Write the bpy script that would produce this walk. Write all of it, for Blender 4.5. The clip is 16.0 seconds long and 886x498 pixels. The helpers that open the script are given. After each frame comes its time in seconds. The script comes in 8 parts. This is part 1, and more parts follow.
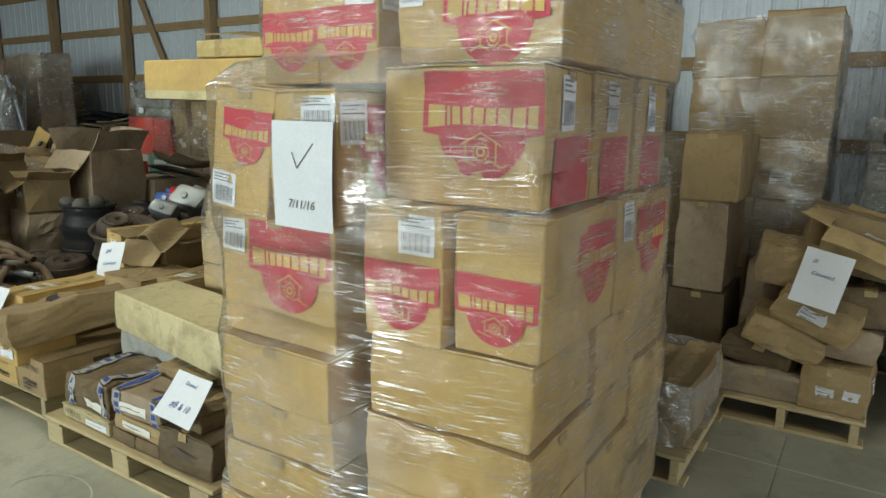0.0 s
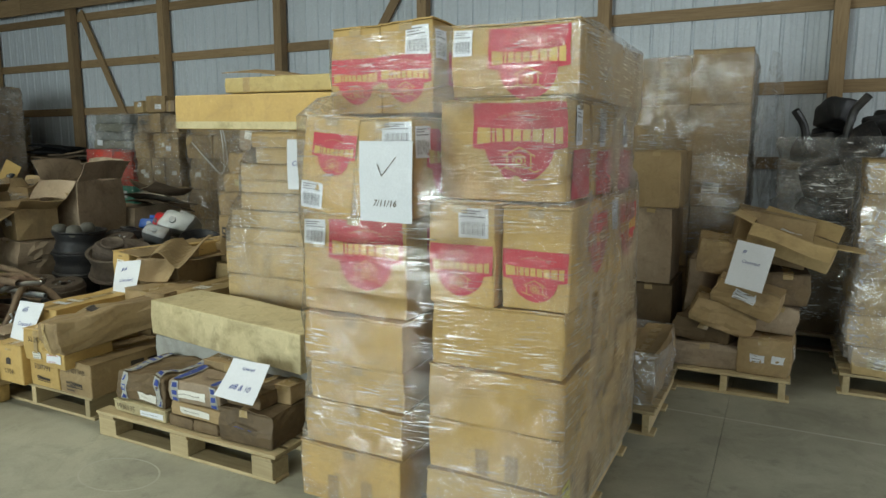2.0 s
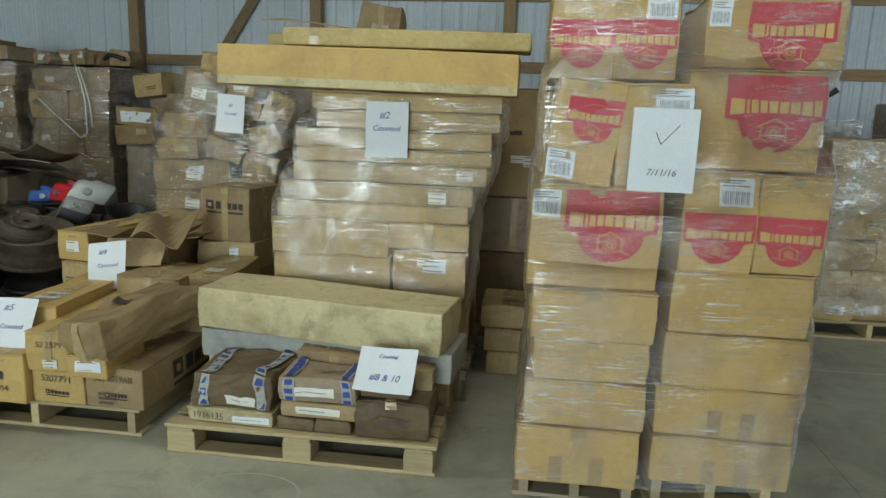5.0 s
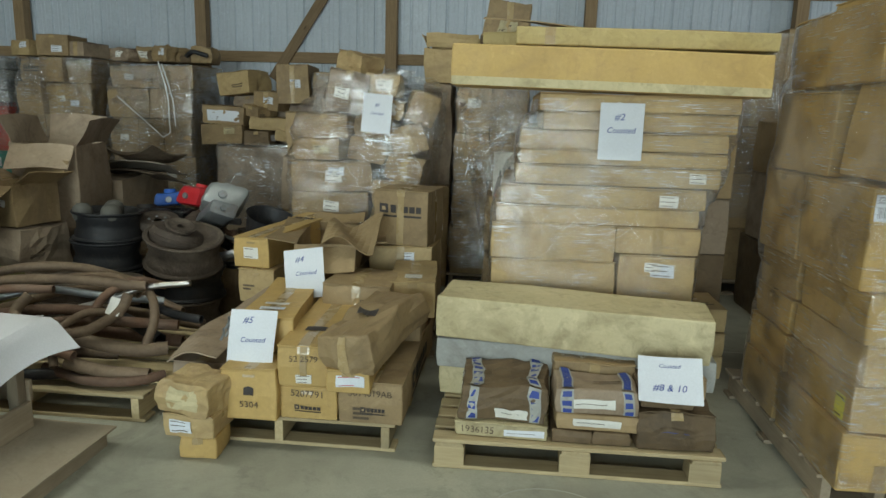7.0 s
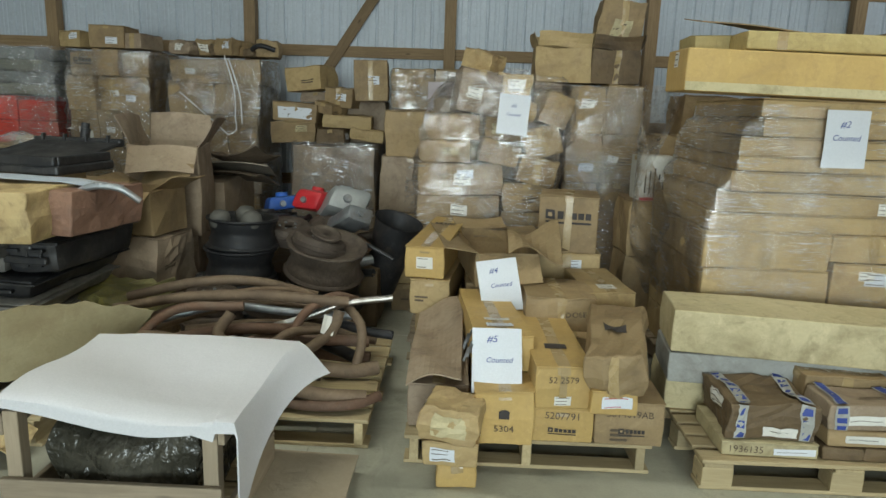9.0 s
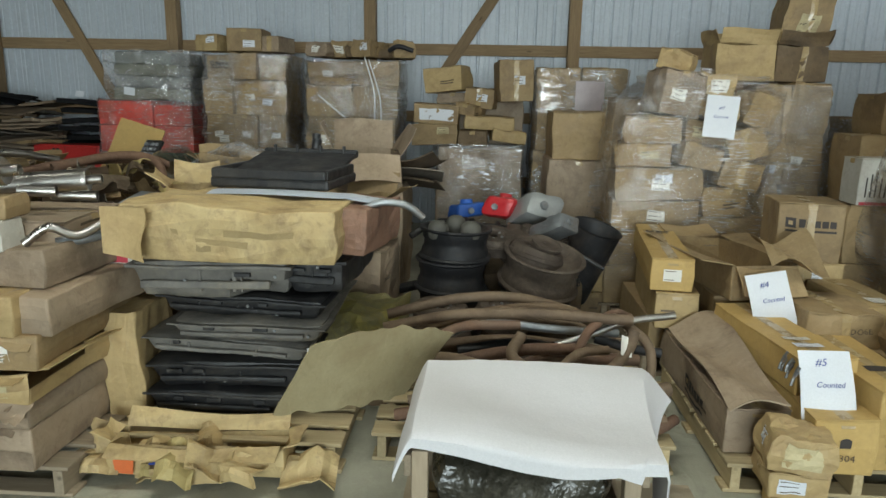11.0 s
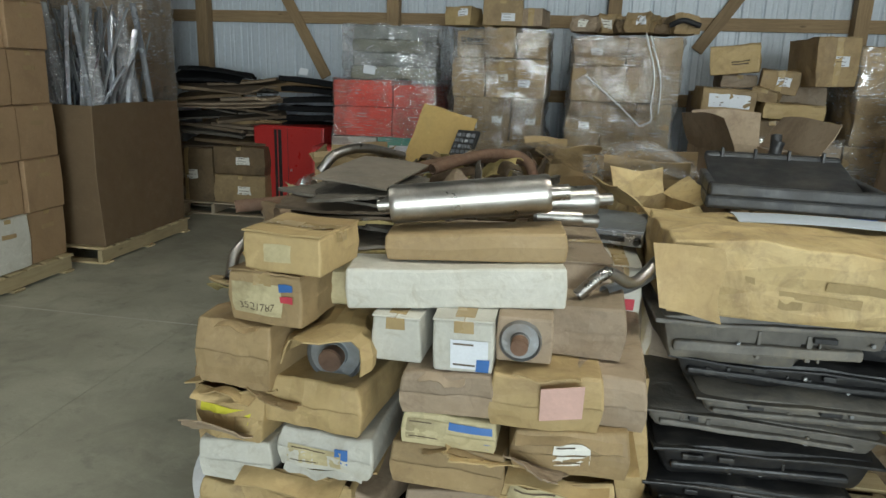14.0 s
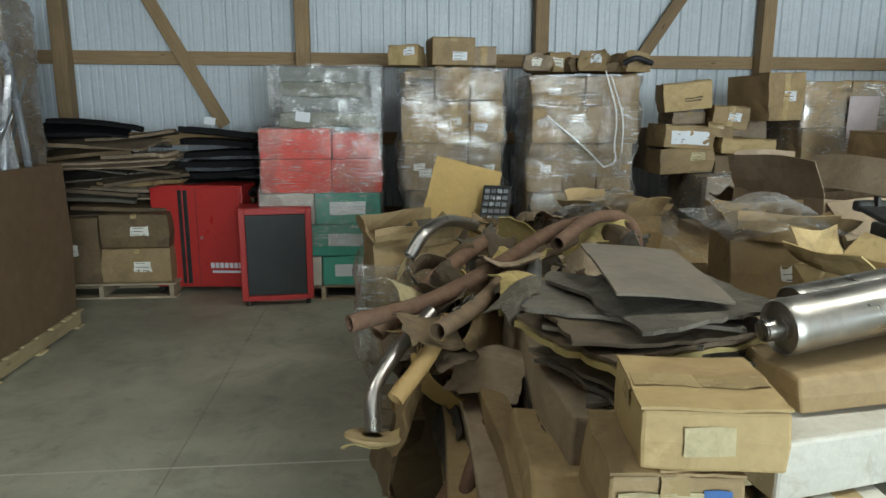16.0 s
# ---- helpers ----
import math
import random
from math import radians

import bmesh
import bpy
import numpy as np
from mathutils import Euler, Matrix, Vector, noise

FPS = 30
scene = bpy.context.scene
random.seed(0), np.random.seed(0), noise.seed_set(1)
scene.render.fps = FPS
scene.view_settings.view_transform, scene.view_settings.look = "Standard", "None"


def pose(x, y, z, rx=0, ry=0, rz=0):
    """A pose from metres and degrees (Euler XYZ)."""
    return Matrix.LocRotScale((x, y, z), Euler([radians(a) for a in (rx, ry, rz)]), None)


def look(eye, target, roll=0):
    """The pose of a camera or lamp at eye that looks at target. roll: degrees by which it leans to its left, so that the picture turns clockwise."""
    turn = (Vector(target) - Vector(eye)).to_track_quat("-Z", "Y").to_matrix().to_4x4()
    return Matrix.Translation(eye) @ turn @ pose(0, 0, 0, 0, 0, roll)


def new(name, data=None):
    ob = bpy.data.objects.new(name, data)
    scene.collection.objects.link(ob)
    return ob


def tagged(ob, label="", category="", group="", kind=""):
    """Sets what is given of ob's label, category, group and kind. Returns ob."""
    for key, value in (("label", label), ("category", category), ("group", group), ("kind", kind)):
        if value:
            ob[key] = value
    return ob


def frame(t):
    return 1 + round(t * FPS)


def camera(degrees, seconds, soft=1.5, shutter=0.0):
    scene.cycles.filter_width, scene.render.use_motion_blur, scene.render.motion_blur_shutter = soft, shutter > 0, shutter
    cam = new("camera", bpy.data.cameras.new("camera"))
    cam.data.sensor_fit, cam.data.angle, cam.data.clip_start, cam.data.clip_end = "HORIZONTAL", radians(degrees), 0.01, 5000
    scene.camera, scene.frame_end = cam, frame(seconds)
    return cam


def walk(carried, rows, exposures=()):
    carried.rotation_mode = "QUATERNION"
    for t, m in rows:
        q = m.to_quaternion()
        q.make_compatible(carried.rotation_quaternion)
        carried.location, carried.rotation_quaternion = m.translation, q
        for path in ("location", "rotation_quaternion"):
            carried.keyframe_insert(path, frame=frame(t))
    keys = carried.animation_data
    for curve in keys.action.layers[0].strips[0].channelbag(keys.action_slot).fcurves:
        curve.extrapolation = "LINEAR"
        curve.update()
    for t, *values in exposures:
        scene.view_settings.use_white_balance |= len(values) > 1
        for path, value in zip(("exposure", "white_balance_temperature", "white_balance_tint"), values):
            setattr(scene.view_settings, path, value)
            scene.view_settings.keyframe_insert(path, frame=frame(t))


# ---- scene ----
cam = camera(66.9, 16.0)
METRES, EYE, TILT, LEAN, TURN = 10.0, 1.58, 0.0, 0.0, 31.8
ROWS = [
    (0.0, 0.00364, 0.00054, 0.0, 1.1, -11.14, -1.0),
    (0.5, 0.01, -0.03496, -0.0023, 5.38, -9.95, -0.56),
    (1.0, 0.01297, -0.05212, -0.0011, 4.58, -7.45, -0.5),
    (1.5, -0.00494, -0.0578, -0.003, -0.41, -7.32, 1.96),
    (2.0, -0.03612, -0.05969, -0.0036, -4.96, -8.66, -0.08),
    (2.5, -0.06222, -0.0469, -0.0049, -7.12, -8.29, -1.64),
    (3.0, -0.09042, -0.04104, -0.005, -10.38, -6.97, -2.18),
    (5.5, -0.22308, 0.01101, -0.0086, -25.15, -11.3, -1.83),
    (6.0, -0.25072, 0.02792, -0.0087, -23.5, -10.51, -1.38),
    (6.5, -0.28564, 0.04032, -0.0078, -24.87, -10.68, -1.52),
    (7.0, -0.30966, 0.05992, -0.0081, -26.28, -11.26, -1.64),
    (7.5, -0.33821, 0.07837, -0.0072, -26.18, -11.48, -1.91),
    (8.0, -0.36949, 0.09422, -0.0055, -29.08, -11.62, -1.52),
    (8.5, -0.392, 0.1187, -0.0049, -31.26, -11.65, -2.06),
    (9.0, -0.4167, 0.1356, -0.0053, -30.06, -11.85, -1.96),
    (11.5, -0.5373, 0.2333, -0.0005, -27.02, -12.88, -0.46),
    (12.0, -0.5567, 0.2588, -0.0014, -23.02, -13.7, -0.23),
    (12.5, -0.5793, 0.2863, -0.0002, -22.98, -14.58, 0.11),
    (13.0, -0.5932, 0.3147, -0.0001, -21.25, -14.91, -0.52),
    (13.5, -0.6169, 0.3351, 0.0007, -19.08, -14.98, -1.39),
    (14.0, -0.642, 0.3589, 0.0009, -21.43, -14.7, -1.73),
    (14.5, -0.6596, 0.3925, 0.0015, -23.32, -14.12, -1.83),
    (15.0, -0.685, 0.4199, 0.0024, -26.54, -13.3, -1.56),
    (15.5, -0.7028, 0.4509, 0.0029, -33.21, -12.53, -0.33),
    (16.0, -0.7124, 0.4819, 0.0043, -36.92, -11.36, -0.1),
]
walk(cam, [(t, pose(0, 0, EYE, TILT, LEAN, TURN) @ pose(METRES * x, METRES * y, METRES * z, 90 + pitch, roll, yaw)) for t, x, y, z, yaw, pitch, roll in ROWS],
     [(0.0, 0.10, 6500, 10), (3.0, -0.12, 6500, 10), (5.5, -0.33, 6150, 8), (8.0, -0.17, 6250, 11), (11.5, 0.05, 6280, 14), (14.0, 0.12, 6280, 15), (16.0, 0.44, 6150, 13)])

# ---- world, sun and large lights ----
world = bpy.data.worlds.new("world")
scene.world = world
world.use_nodes = True
sky = world.node_tree.nodes.new("ShaderNodeTexSky")
sky.sky_type, sky.sun_disc = "NISHITA", False
sky.sun_elevation, sky.sun_rotation = radians(42), radians(200)
world.node_tree.nodes["Background"].inputs["Strength"].default_value = 0.12
world.node_tree.links.new(sky.outputs[0], world.node_tree.nodes["Background"].inputs["Color"])
sun = new("sun", bpy.data.lights.new("sun", "SUN"))
sun.data.energy, sun.data.angle, sun.data.color = 2.5, radians(0.5), (1.0, 0.95, 0.87)
sun.matrix_world = look((10, -30, 30), (0, 25, 0))


def area(name, m, sx, sy, power, colour):
    ob = new(name, bpy.data.lights.new(name, "AREA"))
    ob.data.shape, ob.data.size, ob.data.size_y = "RECTANGLE", sx, sy
    ob.data.energy, ob.data.color = power, colour
    ob.matrix_world = m
    return ob


DOORS = ((-7.5, -2.7), (1.2, 6.0))
# No east opening is known: gap and lamp added to brighten the load's side.
ADDED_GAP = (0.4, 4.4)
area("unseen_daylight", pose(7.93, sum(ADDED_GAP) / 2, 1.75, 90, 0, 90), ADDED_GAP[1] - ADDED_GAP[0] - 0.1, 3.2, 170, (0.90, 0.97, 1.0))
for (a, b), power in zip(DOORS, (770, 150)):
    area("unseen_daylight", pose((a + b) / 2, -8.95, 1.85, 90, 0, 0), b - a - 0.1, 3.4, power, (0.855, 1.0, 0.97))
# Overhead tubes added out of view as fill; powers set place by place.
ADDED_TUBES = [(x, y) for y in (-3.2, 1.2) for x in (-14.5, -10.2, -5.9, -1.6, 2.7)]
for x, y in ADDED_TUBES:
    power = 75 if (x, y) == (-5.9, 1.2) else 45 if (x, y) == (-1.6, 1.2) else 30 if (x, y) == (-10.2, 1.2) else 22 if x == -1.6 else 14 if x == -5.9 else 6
    area("added_tube_light", pose(x, y, 4.37, 0, 0, 0), 2.3, 0.22, power, (0.96, 1.0, 0.84))

# ---- materials ----
def nodes(name):
    m = bpy.data.materials.new(name)
    m.use_nodes = True
    t = m.node_tree
    return m, t, t.nodes["Principled BSDF"]


def coords(t, stretch=(1, 1, 1), spin=True):
    n, l = t.nodes, t.links
    tc, info = n.new("ShaderNodeTexCoord"), n.new("ShaderNodeObjectInfo")
    mul = n.new("ShaderNodeMath")
    mul.operation, mul.inputs[1].default_value = "MULTIPLY", 37.0 if spin else 0.0
    add = n.new("ShaderNodeVectorMath")
    mp = n.new("ShaderNodeMapping")
    mp.inputs["Scale"].default_value = stretch
    l.new(info.outputs["Random"], mul.inputs[0])
    l.new(tc.outputs["Object"], add.inputs[0])
    l.new(mul.outputs[0], add.inputs[1])
    l.new(add.outputs[0], mp.inputs["Vector"])
    return mp.outputs[0], info.outputs["Random"]


def noisy(t, vec, scale, detail=5, rough=0.6, warp=0.0):
    k = t.nodes.new("ShaderNodeTexNoise")
    k.inputs["Scale"].default_value, k.inputs["Detail"].default_value = scale, detail
    k.inputs["Roughness"].default_value, k.inputs["Distortion"].default_value = rough, warp
    t.links.new(vec, k.inputs["Vector"])
    return k.outputs["Fac"]


def ramp(t, fac, lo, hi, a=0.0, b=1.0):
    r = t.nodes.new("ShaderNodeMapRange")
    r.inputs[1].default_value, r.inputs[2].default_value = lo, hi
    r.inputs[3].default_value, r.inputs[4].default_value = a, b
    t.links.new(fac, r.inputs[0])
    return r.outputs[0]


def mixed(t, fac, a, b):
    m = t.nodes.new("ShaderNodeMix")
    m.data_type = "RGBA"
    for k, v in ((6, a), (7, b)):
        if isinstance(v, tuple):
            m.inputs[k].default_value = (*v, 1)
        else:
            t.links.new(v, m.inputs[k])
    t.links.new(fac, m.inputs[0])
    return m.outputs[2]


def surface(name, base, second=None, stain=None, rough=0.65, metal=0.0, scale=5.0, grain=70.0, bump=0.15, vary=0.12,
            stretch=(1, 1, 1), stain_lo=0.52, stain_hi=0.72, stain_scale=3.0, shine=0.4, bump_dist=0.004):
    """A worn surface: a grain of two colours, blotches of a third, a random tone for each object, fine relief."""
    m, t, p = nodes(name)
    second = second or tuple(c * 0.78 for c in base)
    vec, rnd = coords(t, stretch)
    col = mixed(t, ramp(t, noisy(t, vec, scale), 0.3, 0.7), base, second)
    fine = noisy(t, vec, grain, 3)
    col = mixed(t, ramp(t, fine, 0.25, 0.8, 0.0, 0.30), col, tuple(c * 0.6 for c in base))
    if stain:
        col = mixed(t, ramp(t, noisy(t, vec, stain_scale * 4.5, 7, 0.7, 1.2), 0.52, 0.70, 0.0, 0.42), col, stain)
        col = mixed(t, ramp(t, noisy(t, vec, stain_scale * 2.3, 8, 0.75, 2.0), 0.56, 0.66, 0.0, 0.28), col, tuple(min(1, c * 1.25 + 0.03) for c in base))
        col = mixed(t, ramp(t, noisy(t, vec, stain_scale, 6, 0.65, 0.4), stain_lo, stain_hi, 0.0, 0.85), col, stain)
    hsv = t.nodes.new("ShaderNodeHueSaturation")
    t.links.new(ramp(t, rnd, 0, 1, 1 - vary, 1 + vary), hsv.inputs["Value"])
    t.links.new(col, hsv.inputs["Color"])
    t.links.new(hsv.outputs[0], p.inputs["Base Color"])
    t.links.new(ramp(t, noisy(t, vec, scale * 2.2), 0.3, 0.7, max(rough - 0.1, 0.03), min(rough + 0.12, 1)), p.inputs["Roughness"])
    p.inputs["Metallic"].default_value = metal
    p.inputs["Specular IOR Level"].default_value = shine
    b = t.nodes.new("ShaderNodeBump")
    b.inputs["Strength"].default_value, b.inputs["Distance"].default_value = bump, bump_dist
    t.links.new(fine, b.inputs["Height"])
    dent = t.nodes.new("ShaderNodeBump")
    dent.inputs["Strength"].default_value, dent.inputs["Distance"].default_value = min(1.0, bump * 2.2), bump_dist * 4
    t.links.new(noisy(t, vec, grain * 0.18, 4, 0.55, 0.8), dent.inputs["Height"])
    t.links.new(b.outputs[0], dent.inputs["Normal"])
    t.links.new(dent.outputs[0], p.inputs["Normal"])
    return m


def film(name, veil, gloss, tint=(0.92, 0.92, 0.92), rough=0.12, stretch=(1.2, 1.2, 9.0), strength=0.9, sheen=0.0):
    """Thin plastic: mostly clear, milky in patches, with glossy wrinkles pulled along the wrap and a soft sheen at flat angles."""
    m = bpy.data.materials.new(name)
    m.use_nodes = True
    t = m.node_tree
    t.nodes.clear()
    n, l = t.nodes, t.links
    vec, rnd = coords(t, stretch)
    plain, _ = coords(t)
    crease = n.new("ShaderNodeMath")
    crease.operation = "MULTIPLY"
    l.new(noisy(t, vec, 6.0, 3.0, 0.55, 1.4), crease.inputs[0])
    l.new(ramp(t, noisy(t, plain, 2.6, 3, 0.6, 1.2), 0.40, 0.62, 0.25, 1.0), crease.inputs[1])
    c = n.new("ShaderNodeBump")
    c.inputs["Strength"].default_value, c.inputs["Distance"].default_value = strength, 0.02
    l.new(crease.outputs[0], c.inputs["Height"])
    clear, dif, glo, soft = n.new("ShaderNodeBsdfTransparent"), n.new("ShaderNodeBsdfDiffuse"), n.new("ShaderNodeBsdfGlossy"), n.new("ShaderNodeBsdfGlossy")
    dif.inputs["Color"].default_value = (*tint, 1)
    for g, r in ((glo, rough), (soft, 0.30)):
        g.inputs["Roughness"].default_value = r
        g.inputs["Color"].default_value = (1, 1, 1, 1)
    l.new(c.outputs[0], glo.inputs["Normal"])
    l.new(c.outputs[0], soft.inputs["Normal"])
    one, two, three = n.new("ShaderNodeMixShader"), n.new("ShaderNodeMixShader"), n.new("ShaderNodeMixShader")
    wide = ramp(t, noisy(t, plain, 2.2, 4, 0.6, 0.6), 0.44, 0.70, veil * 0.15, veil * 2.4)
    streak = ramp(t, noisy(t, vec, 7.0, 5, 0.7, 0.5), 0.52, 0.75, 0.0, veil * 1.8)
    add = n.new("ShaderNodeMath")
    l.new(wide, add.inputs[0])
    l.new(streak, add.inputs[1])
    l.new(add.outputs[0], one.inputs[0])
    l.new(clear.outputs[0], one.inputs[1])
    l.new(dif.outputs[0], one.inputs[2])
    flat = n.new("ShaderNodeFresnel")
    flat.inputs["IOR"].default_value = 1.45
    # Glint streaks masked in along the folds, whatever way the film faces.
    fold, _ = coords(t, (stretch[0] * 1.3, stretch[1] * 1.3, stretch[2] * 3.2))
    line = n.new("ShaderNodeMath")
    line.operation = "MULTIPLY"
    l.new(ramp(t, noisy(t, fold, 4.0, 2.5, 0.55, 1.0), 0.57, 0.66, 0.0, 0.75), line.inputs[0])
    l.new(ramp(t, noisy(t, plain, 2.4, 3, 0.6, 1.4), 0.42, 0.60, 0.06, 1.0), line.inputs[1])
    both = n.new("ShaderNodeMath")
    both.use_clamp = True
    l.new(ramp(t, flat.outputs[0], 0.06, 0.40, 0.0, sheen), both.inputs[0])
    l.new(line.outputs[0], both.inputs[1])
    l.new(both.outputs[0], three.inputs[0])
    l.new(one.outputs[0], three.inputs[1])
    l.new(soft.outputs[0], three.inputs[2])
    fr = n.new("ShaderNodeFresnel")
    fr.inputs["IOR"].default_value = 1.5
    l.new(c.outputs[0], fr.inputs["Normal"])
    patch = ramp(t, noisy(t, plain, 3.1, 3, 0.6, 1.0), 0.42, 0.62, 0.12, 1.15)
    mul = n.new("ShaderNodeMath")
    mul.operation = "MULTIPLY"
    l.new(ramp(t, fr.outputs[0], 0.0, 1.0, gloss, 0.7), mul.inputs[0])
    l.new(patch, mul.inputs[1])
    l.new(mul.outputs[0], two.inputs[0])
    l.new(three.outputs[0], two.inputs[1])
    l.new(glo.outputs[0], two.inputs[2])
    out = n.new("ShaderNodeOutputMaterial")
    l.new(two.outputs[0], out.inputs[0])
    return m


def timber(name, base, second, knots=True):
    m, t, p = nodes(name)
    vec, rnd = coords(t, (0.7, 9, 9))
    g = noisy(t, vec, 5.0, 6, 0.65, 0.6)
    col = mixed(t, ramp(t, g, 0.32, 0.68), base, second)
    vec2, _ = coords(t, (1.0, 3.2, 3.2))
    v = t.nodes.new("ShaderNodeTexVoronoi")
    v.inputs["Scale"].default_value = 2.3
    t.links.new(vec2, v.inputs["Vector"])
    col = mixed(t, ramp(t, v.outputs["Distance"], 0.03, 0.10, 0.8, 0.0), col, tuple(c * 0.35 for c in second))
    vec3, _ = coords(t)
    col = mixed(t, ramp(t, noisy(t, vec3, 2.6, 6), 0.5, 0.8, 0.0, 0.55), col, tuple(c * 0.5 for c in base))
    hsv = t.nodes.new("ShaderNodeHueSaturation")
    t.links.new(ramp(t, rnd, 0, 1, 0.75, 1.2), hsv.inputs["Value"])
    t.links.new(col, hsv.inputs["Color"])
    t.links.new(hsv.outputs[0], p.inputs["Base Color"])
    p.inputs["Roughness"].default_value = 0.78
    b = t.nodes.new("ShaderNodeBump")
    b.inputs["Strength"].default_value, b.inputs["Distance"].default_value = 0.35, 0.003
    t.links.new(g, b.inputs["Height"])
    t.links.new(b.outputs[0], p.inputs["Normal"])
    return m


KRAFT = surface("golden_cardboard", (0.52, 0.35, 0.125), (0.46, 0.305, 0.105), (0.33, 0.215, 0.09), grain=55, vary=0.08, bump=0.08, stain_lo=0.58, stain_hi=0.85)
BROWN = surface("brown_cardboard", (0.36, 0.255, 0.13), (0.3, 0.205, 0.1), (0.18, 0.12, 0.065), grain=50, vary=0.14, bump=0.12)
DUSTY = surface("dusty_old_cardboard", (0.365, 0.280, 0.195), (0.285, 0.210, 0.140), (0.134, 0.090, 0.058), grain=45, vary=0.16, bump=0.2)
DARKBOX = surface("oil_stained_cardboard", (0.17, 0.115, 0.06), (0.12, 0.08, 0.042), (0.05, 0.035, 0.022), grain=45, vary=0.15, bump=0.2)
TANBOX = surface("tan_cardboard", (0.475, 0.345, 0.165), (0.415, 0.295, 0.135), (0.247, 0.157, 0.078), grain=45, vary=0.1, bump=0.15)
CREAM = surface("cream_board", (0.58, 0.5, 0.3), (0.5, 0.42, 0.235), (0.17, 0.125, 0.06), scale=3, vary=0.06, stain_lo=0.50, stain_hi=0.74, stain_scale=2.6)
YELLOW = surface("yellowed_board", (0.46, 0.36, 0.155), (0.40, 0.305, 0.12), (0.2, 0.135, 0.055), scale=6, vary=0.05, stain_lo=0.6, stain_hi=0.8)
YELLOWOLD = surface("crumpled_yellow_board", (0.55, 0.42, 0.21), (0.44, 0.31, 0.14), (0.16, 0.10, 0.055), scale=5, vary=0.05, bump=0.4, grain=26)
GREYBOX = surface("grey_board", (0.42, 0.42, 0.39), (0.34, 0.34, 0.31), (0.20, 0.18, 0.15), vary=0.06)
WHITEBOX = surface("white_board", (0.60, 0.58, 0.52), (0.52, 0.50, 0.43), (0.33, 0.28, 0.20), vary=0.06, stain_lo=0.62, stain_hi=0.85)
PAPER = surface("white_paper", (0.72, 0.74, 0.78), (0.68, 0.70, 0.74), grain=140, bump=0.03, vary=0.03, rough=0.7)
LABEL = surface("label_paper", (0.78, 0.76, 0.70), (0.70, 0.67, 0.60), grain=120, bump=0.03, vary=0.06, rough=0.6)
YLABEL = surface("yellow_label", (0.72, 0.66, 0.06), rough=0.5, bump=0.02, vary=0.05)
REDINK = surface("red_ink", (0.52, 0.055, 0.075), (0.46, 0.05, 0.07), rough=0.55, bump=0.03, vary=0.06)
FADEDINK = surface("faded_pink_ink", (0.56, 0.20, 0.13), rough=0.6, bump=0.02, vary=0.04)
GOLDINK = surface("yellow_ink", (0.60, 0.40, 0.13), rough=0.6, bump=0.02, vary=0.04)
PENINK = surface("marker_ink", (0.13, 0.095, 0.06), rough=0.7, bump=0.02, vary=0.2)
GREYINK = surface("faded_grey_ink", (0.20, 0.19, 0.20), rough=0.7, bump=0.02, vary=0.1)
BLACKINK = surface("black_ink", (0.055, 0.045, 0.04), rough=0.7, bump=0.02, vary=0.2)
BLUEINK = surface("blue_ink", (0.04, 0.07, 0.30), rough=0.6, bump=0.02, vary=0.1)
ORANGE = surface("orange_ink", (0.72, 0.17, 0.05), rough=0.6, bump=0.02)
PINK = surface("pink_paper", (0.66, 0.42, 0.36), rough=0.7, bump=0.05)
TAPE = surface("packing_tape", (0.44, 0.32, 0.16), rough=0.25, bump=0.03, vary=0.1)
PALLET = timber("pallet_wood", (0.47, 0.375, 0.215), (0.36, 0.275, 0.145))
GREYPALLET = timber("weathered_pallet_wood", (0.36, 0.29, 0.20), (0.27, 0.21, 0.14))
STUD = timber("framing_timber", (0.33, 0.225, 0.12), (0.23, 0.15, 0.075))
FILM = film("stretch_film", 0.055, 0.10, rough=0.09, stretch=(1.5, 1.5, 15.0), strength=0.55, sheen=0.40)
FILMFAR = film("loose_stretch_film", 0.065, 0.26, rough=0.07, stretch=(1.5, 1.5, 10.0), strength=1.0, sheen=0.30)
FILMSLACK = film("slack_stretch_film", 0.03, 0.09, rough=0.08, stretch=(1.5, 1.5, 12.0), strength=0.7, sheen=0.12)
FILMTHICK = film("dusty_film", 0.20, 0.07, (0.55, 0.53, 0.50), 0.14, (2, 2, 4))
BAG = film("clear_bag", 0.16, 0.12, (0.72, 0.72, 0.74), 0.12, (3, 3, 3))
STRIP = surface("silver_trim", (0.52, 0.54, 0.58), (0.34, 0.36, 0.40), rough=0.22, metal=0.6, vary=0.3, bump=0.05)
BLACKPLASTIC = surface("black_plastic", (0.020, 0.020, 0.021), (0.012, 0.012, 0.013), (0.075, 0.068, 0.058), rough=0.46, bump=0.1, vary=0.25, shine=0.5, stain_lo=0.5, stain_hi=0.8)
DUSTPLASTIC = surface("dusty_grey_plastic", (0.21, 0.195, 0.17), (0.095, 0.09, 0.082), (0.25, 0.22, 0.17), rough=0.55, bump=0.15, vary=0.2, scale=9)
RUST = surface("rusty_steel", (0.20, 0.115, 0.072), (0.125, 0.072, 0.048), (0.20, 0.14, 0.10), rough=0.8, metal=0.15, scale=12, bump=0.3, vary=0.25)
BROWNPIPE = surface("surface_rusted_pipe", (0.235, 0.165, 0.105), (0.155, 0.105, 0.066), (0.075, 0.05, 0.035), rough=0.7, metal=0.2, scale=8, bump=0.2, vary=0.25)
STEEL = surface("bright_steel", (0.47, 0.45, 0.42), (0.36, 0.34, 0.31), (0.27, 0.21, 0.16), rough=0.34, metal=1.0, scale=5, grain=40, bump=0.05, bump_dist=0.001, vary=0.12, stain_lo=0.55, stain_hi=0.85)
